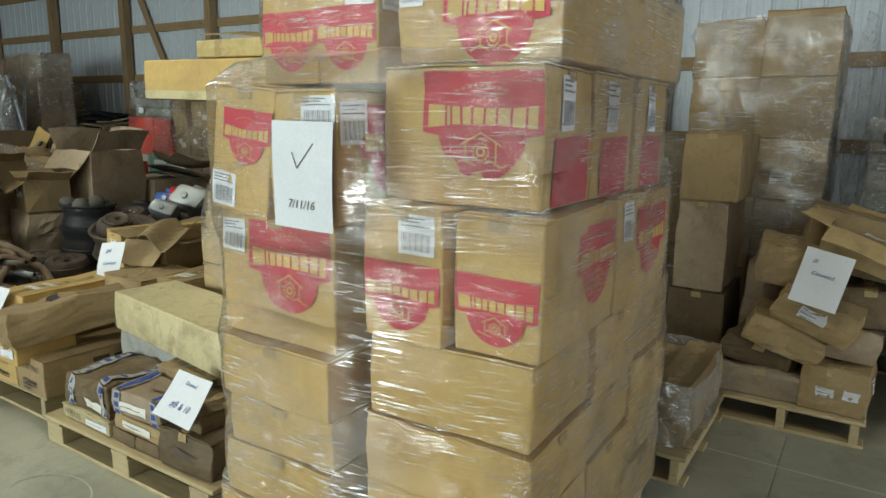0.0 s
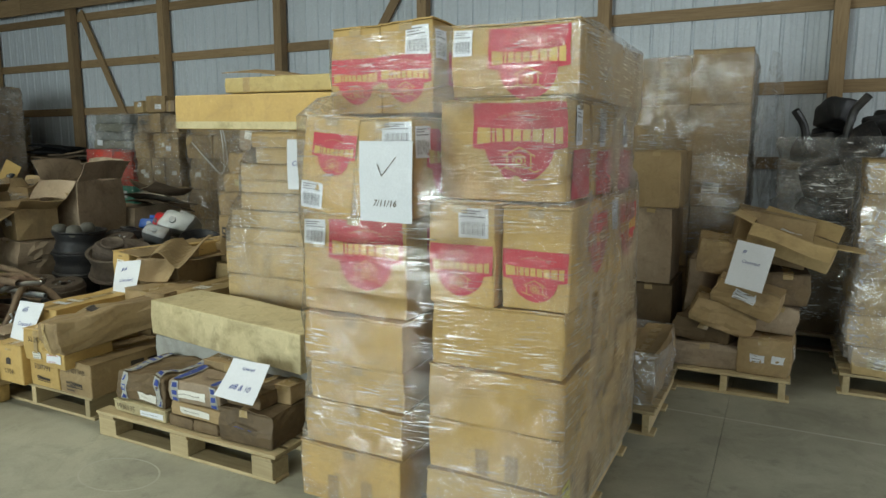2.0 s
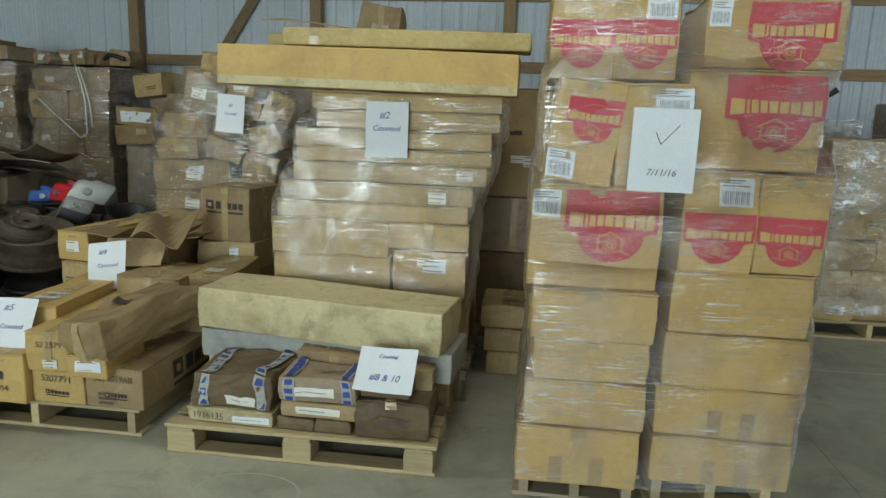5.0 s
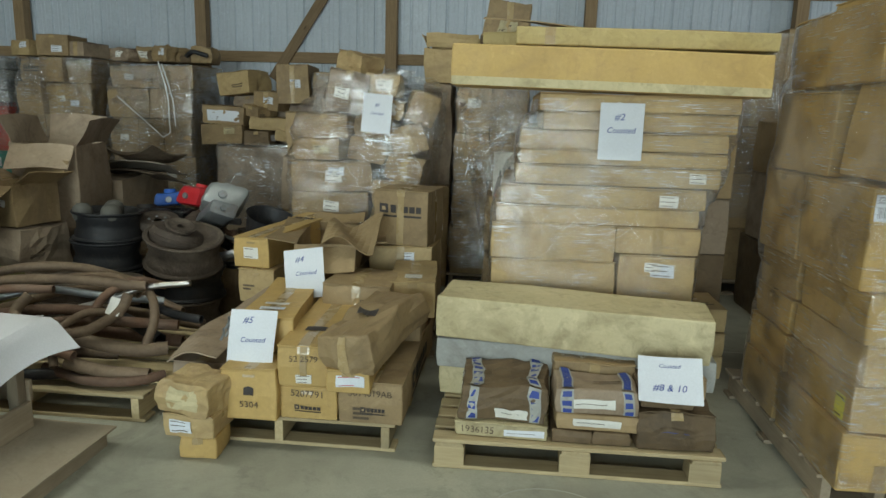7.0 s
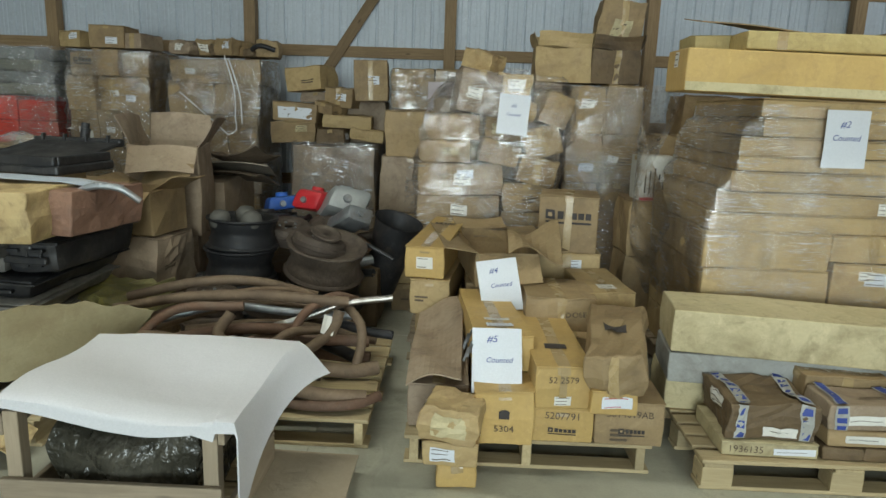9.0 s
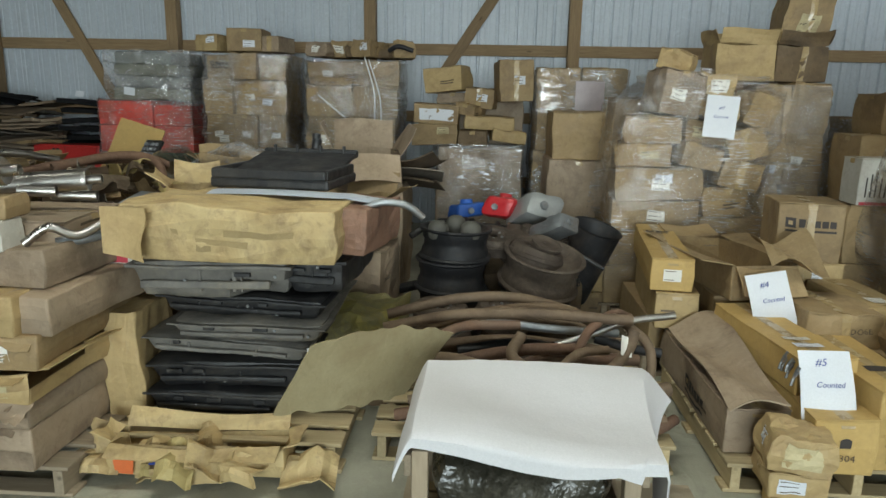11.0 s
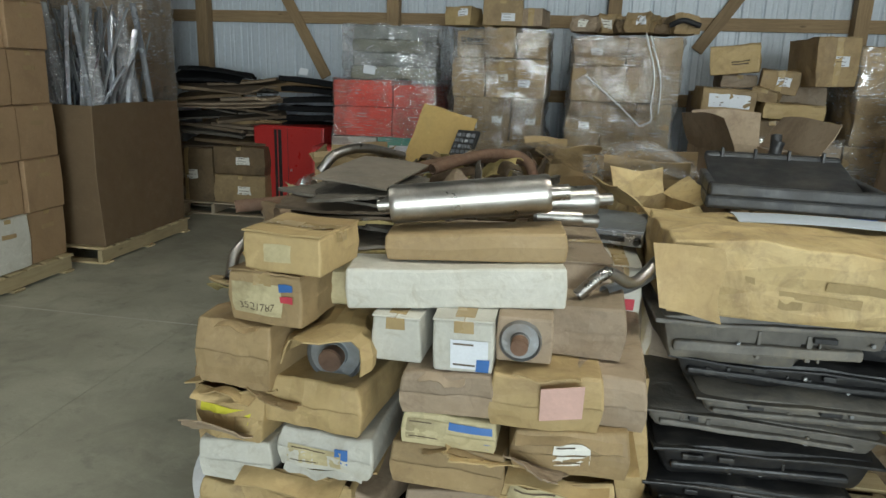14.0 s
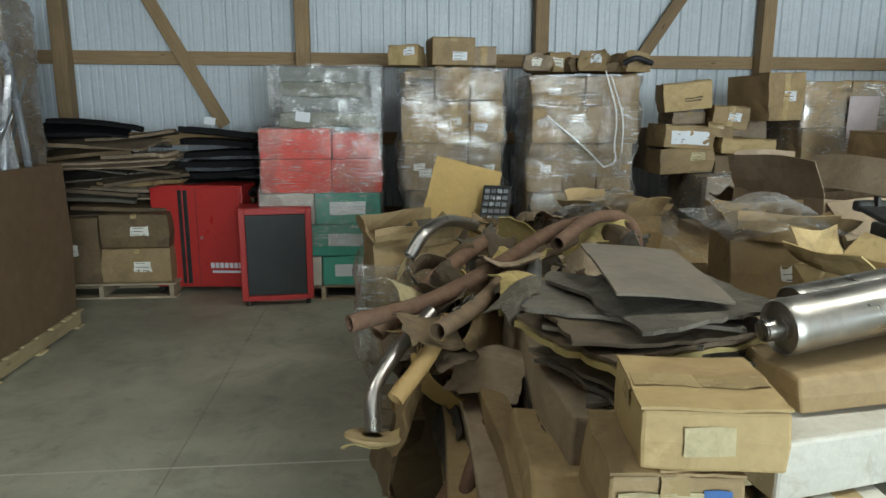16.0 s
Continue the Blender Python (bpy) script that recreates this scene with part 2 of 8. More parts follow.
DULLSTEEL = surface("dull_galvanised_steel", (0.34, 0.36, 0.37), (0.25, 0.26, 0.27), (0.20, 0.15, 0.11), rough=0.42, metal=0.7, bump=0.1)
CHROME = surface("chrome", (0.72, 0.72, 0.73), rough=0.16, metal=1.0, bump=0.01, bump_dist=0.0005, vary=0.05)
BLACKSTEEL = surface("black_painted_steel", (0.022, 0.022, 0.024), (0.014, 0.014, 0.015), (0.07, 0.055, 0.045), rough=0.5, vary=0.3, bump=0.1, shine=0.3)
DRUM = surface("rusty_cast_iron", (0.10, 0.076, 0.058), (0.06, 0.043, 0.032), (0.19, 0.15, 0.11), rough=0.75, metal=0.2, bump=0.3)
REDPAINT = surface("red_paint", (0.50, 0.035, 0.03), (0.45, 0.03, 0.028), rough=0.35, bump=0.03, vary=0.05, shine=0.5)
REDBOX = surface("red_carton", (0.74, 0.085, 0.055), (0.68, 0.07, 0.045), (0.45, 0.06, 0.05), rough=0.5, bump=0.05)
GREENBOX = surface("green_carton", (0.08, 0.36, 0.28), rough=0.55, bump=0.05)
BLUEPLASTIC = surface("blue_plastic", (0.03, 0.11, 0.42), rough=0.4, bump=0.05)
REDPLASTIC = surface("red_plastic", (0.50, 0.025, 0.03), rough=0.35, bump=0.05)
CASTING = surface("grey_casting", (0.42, 0.43, 0.42), (0.36, 0.37, 0.36), rough=0.42, metal=0.4, bump=0.1)
CLOTH = surface("white_felt", (0.66, 0.65, 0.66), (0.63, 0.62, 0.63), rough=0.95, scale=3, grain=160, bump=0.05, vary=0.02, shine=0.1)
MAT = surface("dark_floor_mat", (0.14, 0.122, 0.098), (0.085, 0.074, 0.06), (0.24, 0.21, 0.17), rough=0.9, scale=9, grain=120, bump=0.4, vary=0.3)
GREYMAT = surface("grey_dusty_panel", (0.25, 0.21, 0.165), (0.18, 0.15, 0.115), (0.14, 0.125, 0.105), rough=0.8, scale=6, bump=0.2, vary=0.2)
FOAM = surface("yellow_foam", (0.50, 0.40, 0.17), (0.38, 0.28, 0.11), (0.18, 0.13, 0.06), rough=0.95, grain=40, bump=0.6)
CARPET = surface("black_carpet", (0.018, 0.018, 0.019), (0.010, 0.010, 0.011), rough=0.95, grain=150, bump=0.5, shine=0.1)
HEADLINER = surface("brown_fibre_board", (0.17, 0.125, 0.08), (0.12, 0.085, 0.055), (0.07, 0.05, 0.035), rough=0.85, bump=0.3, vary=0.3)
TWINE = surface("white_strap", (0.78, 0.77, 0.74), rough=0.6, bump=0.05)
# Glow of the added tubes, which stand in for unknown overhead light.
GLOW, gt, gp = nodes("added_tube_glow")
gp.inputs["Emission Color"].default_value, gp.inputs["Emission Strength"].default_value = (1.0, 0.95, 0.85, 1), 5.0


def make_concrete():
    m, t, p = nodes("stained_concrete")
    vec, _ = coords(t, (1, 1, 1), False)
    col = mixed(t, ramp(t, noisy(t, vec, 0.8, 8, 0.65), 0.38, 0.62), (0.45, 0.44, 0.345), (0.29, 0.28, 0.22))
    col = mixed(t, ramp(t, noisy(t, vec, 2.3, 8, 0.7, 0.8), 0.50, 0.64, 0.0, 0.42), col, (0.19, 0.185, 0.145))
    col = mixed(t, ramp(t, noisy(t, vec, 5.5, 6, 0.7, 0.3), 0.57, 0.66, 0.0, 0.35), col, (0.15, 0.145, 0.115))
    col = mixed(t, ramp(t, noisy(t, vec, 1.5, 7, 0.75, 1.5), 0.54, 0.70, 0.0, 0.4), col, (0.48, 0.47, 0.38))
    fine = noisy(t, vec, 90, 4)
    col = mixed(t, ramp(t, fine, 0.3, 0.8, 0.0, 0.3), col, (0.24, 0.23, 0.185))
    t.links.new(col, p.inputs["Base Color"])
    t.links.new(ramp(t, noisy(t, vec, 3.0, 6), 0.3, 0.7, 0.42, 0.72), p.inputs["Roughness"])
    b = t.nodes.new("ShaderNodeBump")
    b.inputs["Strength"].default_value, b.inputs["Distance"].default_value = 0.12, 0.004
    t.links.new(fine, b.inputs["Height"])
    t.links.new(b.outputs[0], p.inputs["Normal"])
    return m


CONCRETE = make_concrete()
PANEL = surface("white_steel_panel", (0.58, 0.63, 0.68), (0.54, 0.59, 0.64), (0.42, 0.45, 0.47), rough=0.42, scale=1.2, grain=30, bump=0.03, vary=0.04, stain_lo=0.6, stain_hi=0.9, shine=0.5)
# Unseen walls, coloured darker than the white north wall to cut bounced light.
DIMWALL = surface("dim_unseen_wall", (0.19, 0.20, 0.20), rough=0.5, bump=0.03, vary=0.05)
ROOF = surface("grey_roof_steel", (0.14, 0.14, 0.135), rough=0.6, bump=0.05)

# ---- building blocks ----
COUNT = [0]


def seed():
    COUNT[0] += 1
    return COUNT[0] * 7.31


def piece(name, verts, faces, material, parent=None, label="", smooth=False):
    me = bpy.data.meshes.new(name)
    me.from_pydata([tuple(v) for v in verts], [], faces)
    me.materials.append(material)
    if smooth:
        me.polygons.foreach_set("use_smooth", [True] * len(me.polygons))
    me.update()
    if smooth:
        me.set_sharp_from_angle(angle=radians(38))
    ob = new(name, me)
    ob.parent = parent
    if label:
        tagged(ob, label)
    return ob


def part(name, bm, material, parent, label="", smooth=False):
    bmesh.ops.recalc_face_normals(bm, faces=bm.faces)
    me = bpy.data.meshes.new(name)
    bm.to_mesh(me)
    bm.free()
    me.materials.append(material)
    if smooth:
        me.polygons.foreach_set("use_smooth", [True] * len(me.polygons))
    ob = new(name, me)
    ob.parent = parent
    if label:
        tagged(ob, label)
    return ob


def thing(name, m, label, category, group=""):
    ob = new(name)
    ob.empty_display_size = 0.1
    ob.matrix_world = m
    return tagged(ob, label, category, group)


def lines(n, half, r):
    """Grid coordinates from -half to half with a line at r from both ends."""
    inner = [(-half + r) + (2 * half - 2 * r) * i / n for i in range(n + 1)]
    return [-half] + inner + [half]


def block(sx, sy, sz, r=0.006, n=3, warp=None, base=True):
    """Vertices and faces of a box with rounded edges; it stands on z = 0. warp moves each vertex."""
    hx, hy, hz = sx / 2, sy / 2, sz / 2
    r = min(r, hx * 0.6, hy * 0.6, hz * 0.6)
    X, Y, Z = lines(n, hx, r), lines(n, hy, r), lines(max(n - 1, 1), hz, r)
    index, verts, faces = {}, [], []

    def vert(i, j, k):
        key = (i, j, k)
        if key not in index:
            p = Vector((X[i], Y[j], Z[k]))
            q = Vector((max(-hx + r, min(hx - r, p.x)), max(-hy + r, min(hy - r, p.y)), max(-hz + r, min(hz - r, p.z))))
            w = p - q
            if w.length > 1e-9:
                p = q + w.normalized() * r
            p = p + Vector((0, 0, hz if base else 0))
            index[key] = len(verts)
            verts.append(warp(p) if warp else p)
        return index[key]

    a, b, c = len(X) - 1, len(Y) - 1, len(Z) - 1
    for i in range(a):
        for j in range(b):
            faces.append((vert(i, j, c), vert(i + 1, j, c), vert(i + 1, j + 1, c), vert(i, j + 1, c)))
            faces.append((vert(i, j, 0), vert(i, j + 1, 0), vert(i + 1, j + 1, 0), vert(i + 1, j, 0)))
    for i in range(a):
        for k in range(c):
            faces.append((vert(i, 0, k), vert(i + 1, 0, k), vert(i + 1, 0, k + 1), vert(i, 0, k + 1)))
            faces.append((vert(i, b, k), vert(i, b, k + 1), vert(i + 1, b, k + 1), vert(i + 1, b, k)))
    for j in range(b):
        for k in range(c):
            faces.append((vert(0, j, k), vert(0, j, k + 1), vert(0, j + 1, k + 1), vert(0, j + 1, k)))
            faces.append((vert(a, j, k), vert(a, j + 1, k), vert(a, j + 1, k + 1), vert(a, j, k + 1)))
    return verts, faces


def slab(name, sx, sy, sz, material, parent, at=(0, 0, 0), turn=(0, 0, 0), r=0.003, n=1, warp=None, label=""):
    v, f = block(sx, sy, sz, r, n, warp)
    ob = piece(name, v, f, material, parent, label)
    ob.matrix_basis = pose(*at, *turn)
    return ob


def wobble(amount, scale=4.0, s=None):
    s = seed() if s is None else s
    off = Vector((s, s * 1.7, s * 0.3))
    return lambda p: p + noise.noise_vector(p * scale + off) * amount


def board(name, length, width, thick, material, m, parent=None, label=""):
    """A sawn board: its grain runs along its own x; m puts its middle."""
    v, f = block(length, width, thick, 0.004, 1, None, False)
    ob = piece(name, v, f, material, parent, label)
    ob.matrix_basis = m
    return ob


def sweep(points, radius, steps=8, ring=14, wall=0.003, depth=0.12):
    """A hollow tube with open ends along a smooth line through the points."""
    P = [Vector(p) for p in points]
    P = [P[0] * 2 - P[1]] + P + [P[-1] * 2 - P[-2]]
    line = []
    for i in range(1, len(P) - 2):
        a, b, c, d = P[i - 1:i + 3]
        for k in range(steps):
            t = k / steps
            line.append(0.5 * ((2 * b) + (c - a) * t + (2 * a - 5 * b + 4 * c - d) * t * t + (3 * b - a - 3 * c + d) * t ** 3))
    line.append(P[-2])
    verts, faces = [], []
    side = None
    n = len(line)
    frames = []
    for i, p in enumerate(line):
        d = (line[min(i + 1, n - 1)] - line[max(i - 1, 0)]).normalized()
        if side is None:
            side = d.orthogonal().normalized()
        side = (side - d * side.dot(d)).normalized()
        frames.append((p, d, side, d.cross(side)))

    def add(p, u, w, r):
        k = len(verts)
        for j in range(ring):
            a = 2 * math.pi * j / ring
            verts.append(p + u * (r * math.cos(a)) + w * (r * math.sin(a)))
        return k

    def join(a, b):
        for j in range(ring):
            k = (j + 1) % ring
            faces.append((a + j, a + k, b + k, b + j))

    rows = []
    p, d, u, w = frames[0]
    rows.append(add(p + d * depth, u, w, radius * 0.5))
    rows.append(add(p + d * depth * 0.98, u, w, radius - wall))
    rows.append(add(p, u, w, radius - wall))
    for p, d, u, w in frames:
        rows.append(add(p, u, w, radius))
    p, d, u, w = frames[-1]
    rows.append(add(p, u, w, radius - wall))
    rows.append(add(p - d * depth * 0.98, u, w, radius - wall))
    rows.append(add(p - d * depth, u, w, radius * 0.5))
    for a, b in zip(rows, rows[1:]):
        join(a, b)
    faces.append(tuple(range(rows[0], rows[0] + ring)))
    faces.append(tuple(reversed(range(rows[-1], rows[-1] + ring))))
    return verts, faces


def lathe(profile, ring=32):
    """Turns a profile of (radius, z) round the z axis."""
    verts, faces = [], []
    for r, z in profile:
        for j in range(ring):
            a = 2 * math.pi * j / ring
            verts.append(Vector((r * math.cos(a), r * math.sin(a), z)))
    for i in range(len(profile) - 1):
        for j in range(ring):
            k = (j + 1) % ring
            faces.append((i * ring + j, i * ring + k, (i + 1) * ring + k, (i + 1) * ring + j))
    return verts, faces


def sheet(nx, ny, shape, thick=0.0):
    """A bent sheet: shape(u, v) gives a place for u, v from 0 to 1; thick gives it a back."""
    verts, faces = [], []
    for j in range(ny + 1):
        for i in range(nx + 1):
            verts.append(Vector(shape(i / nx, j / ny)))
    w = nx + 1
    for j in range(ny):
        for i in range(nx):
            a = j * w + i
            faces.append((a, a + 1, a + w + 1, a + w))
    if thick:
        n = len(verts)
        normals = [Vector() for _ in verts]
        for f in faces:
            nn = (verts[f[1]] - verts[f[0]]).cross(verts[f[3]] - verts[f[0]])
            for k in f:
                normals[k] += nn
        back = [v - nn.normalized() * thick for v, nn in zip(verts, normals)]
        verts = verts + back
        faces = faces + [tuple(k + n for k in reversed(f)) for f in faces]
        edge = [i for i in range(w)] + [j * w + nx for j in range(1, ny + 1)] + [ny * w + i for i in range(nx - 1, -1, -1)] + [j * w for j in range(ny - 1, 0, -1)]
        for a, b in zip(edge, edge[1:] + edge[:1]):
            faces.append((b, a, a + n, b + n))
    return verts, faces


# ---- cartons and what is printed on them ----
class Carton:
    pass


def carton(label, x0, x1, y, d, z0, z1, material=BROWN, rz=0, rx=0, ry=0, worn=0.005, top="closed", tape=True, group="", name="carton", lid=(35, 40, 60, 50), flaps=True, lidk=0.48):
    """A cardboard box between x0 and x1 whose front is at y and whose depth is d. It turns about the middle of its foot."""
    c = Carton()
    w, h = x1 - x0, z1 - z0
    c.w, c.d, c.h = w, d, h
    s = seed()
    off = Vector((s, s * 1.3, s * 0.7))
    k = 2.2 / max(w, d, h, 0.2)

    def warp(p):
        q = noise.noise_vector(p * k + off) * worn * 1.6 + noise.noise_vector(p * k * 3 + off) * worn * 0.7 + (noise.noise_vector(p * k * 8 + off) * worn * 0.45 if worn > 0.009 else Vector())
        q.z *= min(1.0, max(0.0, p.z / 0.04)) if p.z < 0.04 else 1.0
        f = math.sin(math.pi * min(max(p.z / h, 0), 1))
        q.x += (p.x / (w / 2)) * worn * 0.7 * f
        q.y += (p.y / (d / 2)) * worn * 0.7 * f
        return p + q

    c.warp = warp
    c.ob = thing(name, pose((x0 + x1) / 2, y + d / 2, z0, rx, ry, rz), label, "cardboard box", group)
    t = 0.005
    if top == "open":
        v, f = block(w, d, h, 0.006, 3, warp)
        # the top is taken off and the walls get an inside
        keep = [q for q in f if not all(v[k].z > h - max(0.012, worn * 3 + 0.008) for k in q)]
        inner, g = block(w - 2 * t, d - 2 * t, h - t, 0.004, 3, lambda p: warp(p + Vector((0, 0, t))))
        g = [tuple(reversed(q)) for q in g if not all(inner[k].z > h - max(0.012, worn * 3 + 0.008) for k in q)]
        n = len(v)
        piece("body", v + inner, keep + [tuple(k + n for k in q) for q in g], material, c.ob)
        fl = min(w, d) * lidk
        for (sx, px, py, turn), ang in () if not flaps else zip(((w, 0, -d / 2, 0), (d, w / 2, 0, 90), (w, 0, d / 2, 180), (d, -w / 2, 0, 270)), lid):
            vv, ff = sheet(5, 3, lambda u, q, sx=sx, ang=ang: warp(Vector(((u - 0.5) * sx * 0.97, 0, 0))) * 0 + Vector(((u - 0.5) * sx * 0.97, -fl * q * math.cos(radians(ang)) - 0.012 * math.sin(q * 3 + u * 4), fl * q * math.sin(radians(ang)) + 0.01 * math.sin(u * 5 + s))), t)
            fo = piece("flap", vv, ff, material, c.ob)
            fo.matrix_basis = pose(px, py, h - 0.006, 0, 0, turn)
    else:
        v, f = block(w, d, h - (0.004 if top == "closed" else 0), 0.007, 3 if worn < 0.009 else 7, warp)
        piece("body", v, f, material, c.ob)
        if top == "closed":
            long_x = w >= d
            for sgn in (-1, 1):
                if long_x:
                    lo, hi = (-d / 2 - 0.002, -0.0015) if sgn < 0 else (0.0015, d / 2 + 0.002)
                    sh = lambda u, q: warp(Vector(((u - 0.5) * (w + 0.003), lo + (hi - lo) * q, h - 0.0035))) + Vector((0, 0, 0.0055))
                else:
                    lo, hi = (-w / 2 - 0.002, -0.0015) if sgn < 0 else (0.0015, w / 2 + 0.002)
                    sh = lambda u, q: warp(Vector((lo + (hi - lo) * u, (q - 0.5) * (d + 0.003), h - 0.0035))) + Vector((0, 0, 0.0055))
                vv, ff = sheet(5, 5, sh, 0.005)
                piece("flap", vv, ff, material, c.ob)
            if tape:
                wd = 0.027
                drop = min(0.035, h * 0.3)
                ends = (w if long_x else d) / 2
                for e in (-1, 1):
                    def sh(u, q, e=e):
                        a = (u - 0.5) * 2 * wd
                        g = q * (ends + drop)
                        pz, pa = (h, g) if g < ends else (h - (g - ends), ends)
                        p = Vector((e * pa, a, pz)) if long_x else Vector((a, e * pa, pz))
                        p = warp(Vector((p.x, p.y, min(p.z, h - 0.0035))))
                        out = Vector((e, 0, 0)) if long_x else Vector((0, e, 0))
                        return p + (Vector((0, 0, 0.0075)) if g < ends else out * 0.004 + Vector((0, 0, 0.001)))
                    vv, ff = sheet(2, 12, sh)
                    piece("tape", vv, ff, TAPE, c.ob, "strip of packing tape")
    q = random.Random(int(s * 100))
    if material in (BROWN, TANBOX, DUSTY, DARKBOX) and w > 0.16 and h > 0.09 and name not in ("muffler_carton", "labelled_carton"):
        face = q.choice(["front", "front", "front", "left", "right", "top"])
        span, tall = (d if face in ("left", "right") else w), (d if face == "top" else h)
        u, v, kind = q.uniform(-0.22, 0.22) * span, q.uniform(-0.2, 0.2) * tall, q.random()
        if kind < 0.3:
            sticker(c, face, u, v, min(0.12, span * 0.35), min(0.07, tall * 0.4), q.choice([LABEL, PAPER, CREAM]), 3)
        elif kind < 0.6:
            for i in range(q.randint(1, 3)):
                mark(c, face, u - span * 0.2, u + span * q.uniform(0.0, 0.2), v - 0.006 - 0.022 * i, v + 0.006 - 0.022 * i, PENINK, "print", 0.003, 5, 1)
        elif kind < 0.85 and face != "top":
            mark(c, face, -0.024, 0.024, -h * 0.49, h * 0.49, TAPE, "tape", 0.0034, 2, 6, "strip of packing tape")
    return c


def on_face(c, face, u, v, off):
    if face == "front":
        p, nrm = Vector((u, -c.d / 2, c.h / 2 + v)), Vector((0, -1, 0))
    elif face == "back":
        p, nrm = Vector((-u, c.d / 2, c.h / 2 + v)), Vector((0, 1, 0))
    elif face == "right":
        p, nrm = Vector((c.w / 2, u, c.h / 2 + v)), Vector((1, 0, 0))
    elif face == "left":
        p, nrm = Vector((-c.w / 2, -u, c.h / 2 + v)), Vector((-1, 0, 0))
    else:
        p, nrm = Vector((u, v, c.h)), Vector((0, 0, 1))
        off += 0.004
    return c.warp(p) + nrm * off


def mark(c, face, u0, u1, lo, hi, material, name="print", off=0.003, nu=8, nv=4, label="", parent=None):
    """A printed or stuck patch on a face; u and v in metres from the face's middle; lo and hi may be functions of u."""
    f0 = lo if callable(lo) else (lambda u: lo)
    f1 = hi if callable(hi) else (lambda u: hi)
    def sh(a, b):
        u = u0 + (u1 - u0) * a
        return on_face(c, face, u, f0(u) + (f1(u) - f0(u)) * b, off)
    v, f = sheet(nu, nv, sh)
    return piece(name, v, f, material, parent or c.ob, label)


def sticker(c, face, u, v, w, h, material=LABEL, rows=3, ink=PENINK, bars=True):
    """A stuck label with bars of print that cannot be read."""
    base = mark(c, face, u - w / 2, u + w / 2, v - h / 2, v + h / 2, material, "label", 0.0032, 4, 4, "printed paper label")
    if bars:
        rnd = random.Random(int(COUNT[0] * 13 + u * 1000))
        for i in range(rows):
            vv = v + h * (0.36 - 0.72 * i / max(rows - 1, 1)) if rows > 1 else v
            l = rnd.uniform(0.5, 0.84) * w
            mark(c, face, u - 0.43 * w, u - 0.43 * w + l, vv - h * 0.032, vv + h * 0.032, ink, "print", 0.0042, 4, 1, "", base)


def barcode(c, face, u, v, w, h):
    base = mark(c, face, u - w / 2, u + w / 2, v - h / 2, v + h / 2, PAPER, "label", 0.0034, 4, 4, "white barcode label")
    for i, z in enumerate((0.40, 0.31, 0.21)):
        mark(c, face, u - 0.42 * w, u + (0.1 + 0.14 * ((i * 2 + 1) % 3)) * w, v + h * (z - 0.018), v + h * (z + 0.018), GREYINK, "print", 0.0044, 4, 1, "", base)
    for i in range(15):
        q = u - 0.40 * w + 0.054 * w * i
        mark(c, face, q, q + (0.015, 0.028, 0.02)[i % 3] * w, v - h * 0.40, v + h * 0.04, GREYINK, "print", 0.0044, 1, 2, "", base)


def lettering(text, size, spread=1.0):
    cu = bpy.data.curves.new("lettering", "FONT")
    cu.body, cu.size, cu.align_x, cu.align_y, cu.space_character = text, size, "CENTER", "CENTER", spread
    cu.resolution_u = 3
    tmp = bpy.data.objects.new("lettering", cu)
    me = bpy.data.meshes.new_from_object(tmp)
    verts, faces = [v.co.copy() for v in me.vertices], [tuple(p.vertices) for p in me.polygons]
    bpy.data.objects.remove(tmp)
    bpy.data.meshes.remove(me)
    return verts, faces


def write(c, face, text, u, v, size, material=PENINK, slant=0.0, parent=None):
    vs, fs = lettering(text, size * 0.85)
    cs, sn = math.cos(radians(slant)), math.sin(radians(slant))
    piece("lettering", [on_face(c, face, u + p.x * cs - p.y * sn, v + p.x * sn + p.y * cs, 0.0045) for p in vs], fs, material, parent or c.ob)


def bars_word(c, face, u, v, w, h, n, material, arch=0.0, name="print"):
    """A wordmark as plain blocks."""
    for i in range(n):
        a = u - w / 2 + w * i / n
        e = arch * abs((i + 0.5) / n - 0.5) * 2
        mark(c, face, a + w * 0.012, a + w / n - w * 0.02, v - h / 2 - e * 0.3, v + h / 2 + e, material, name, 0.0045, 1, 2)


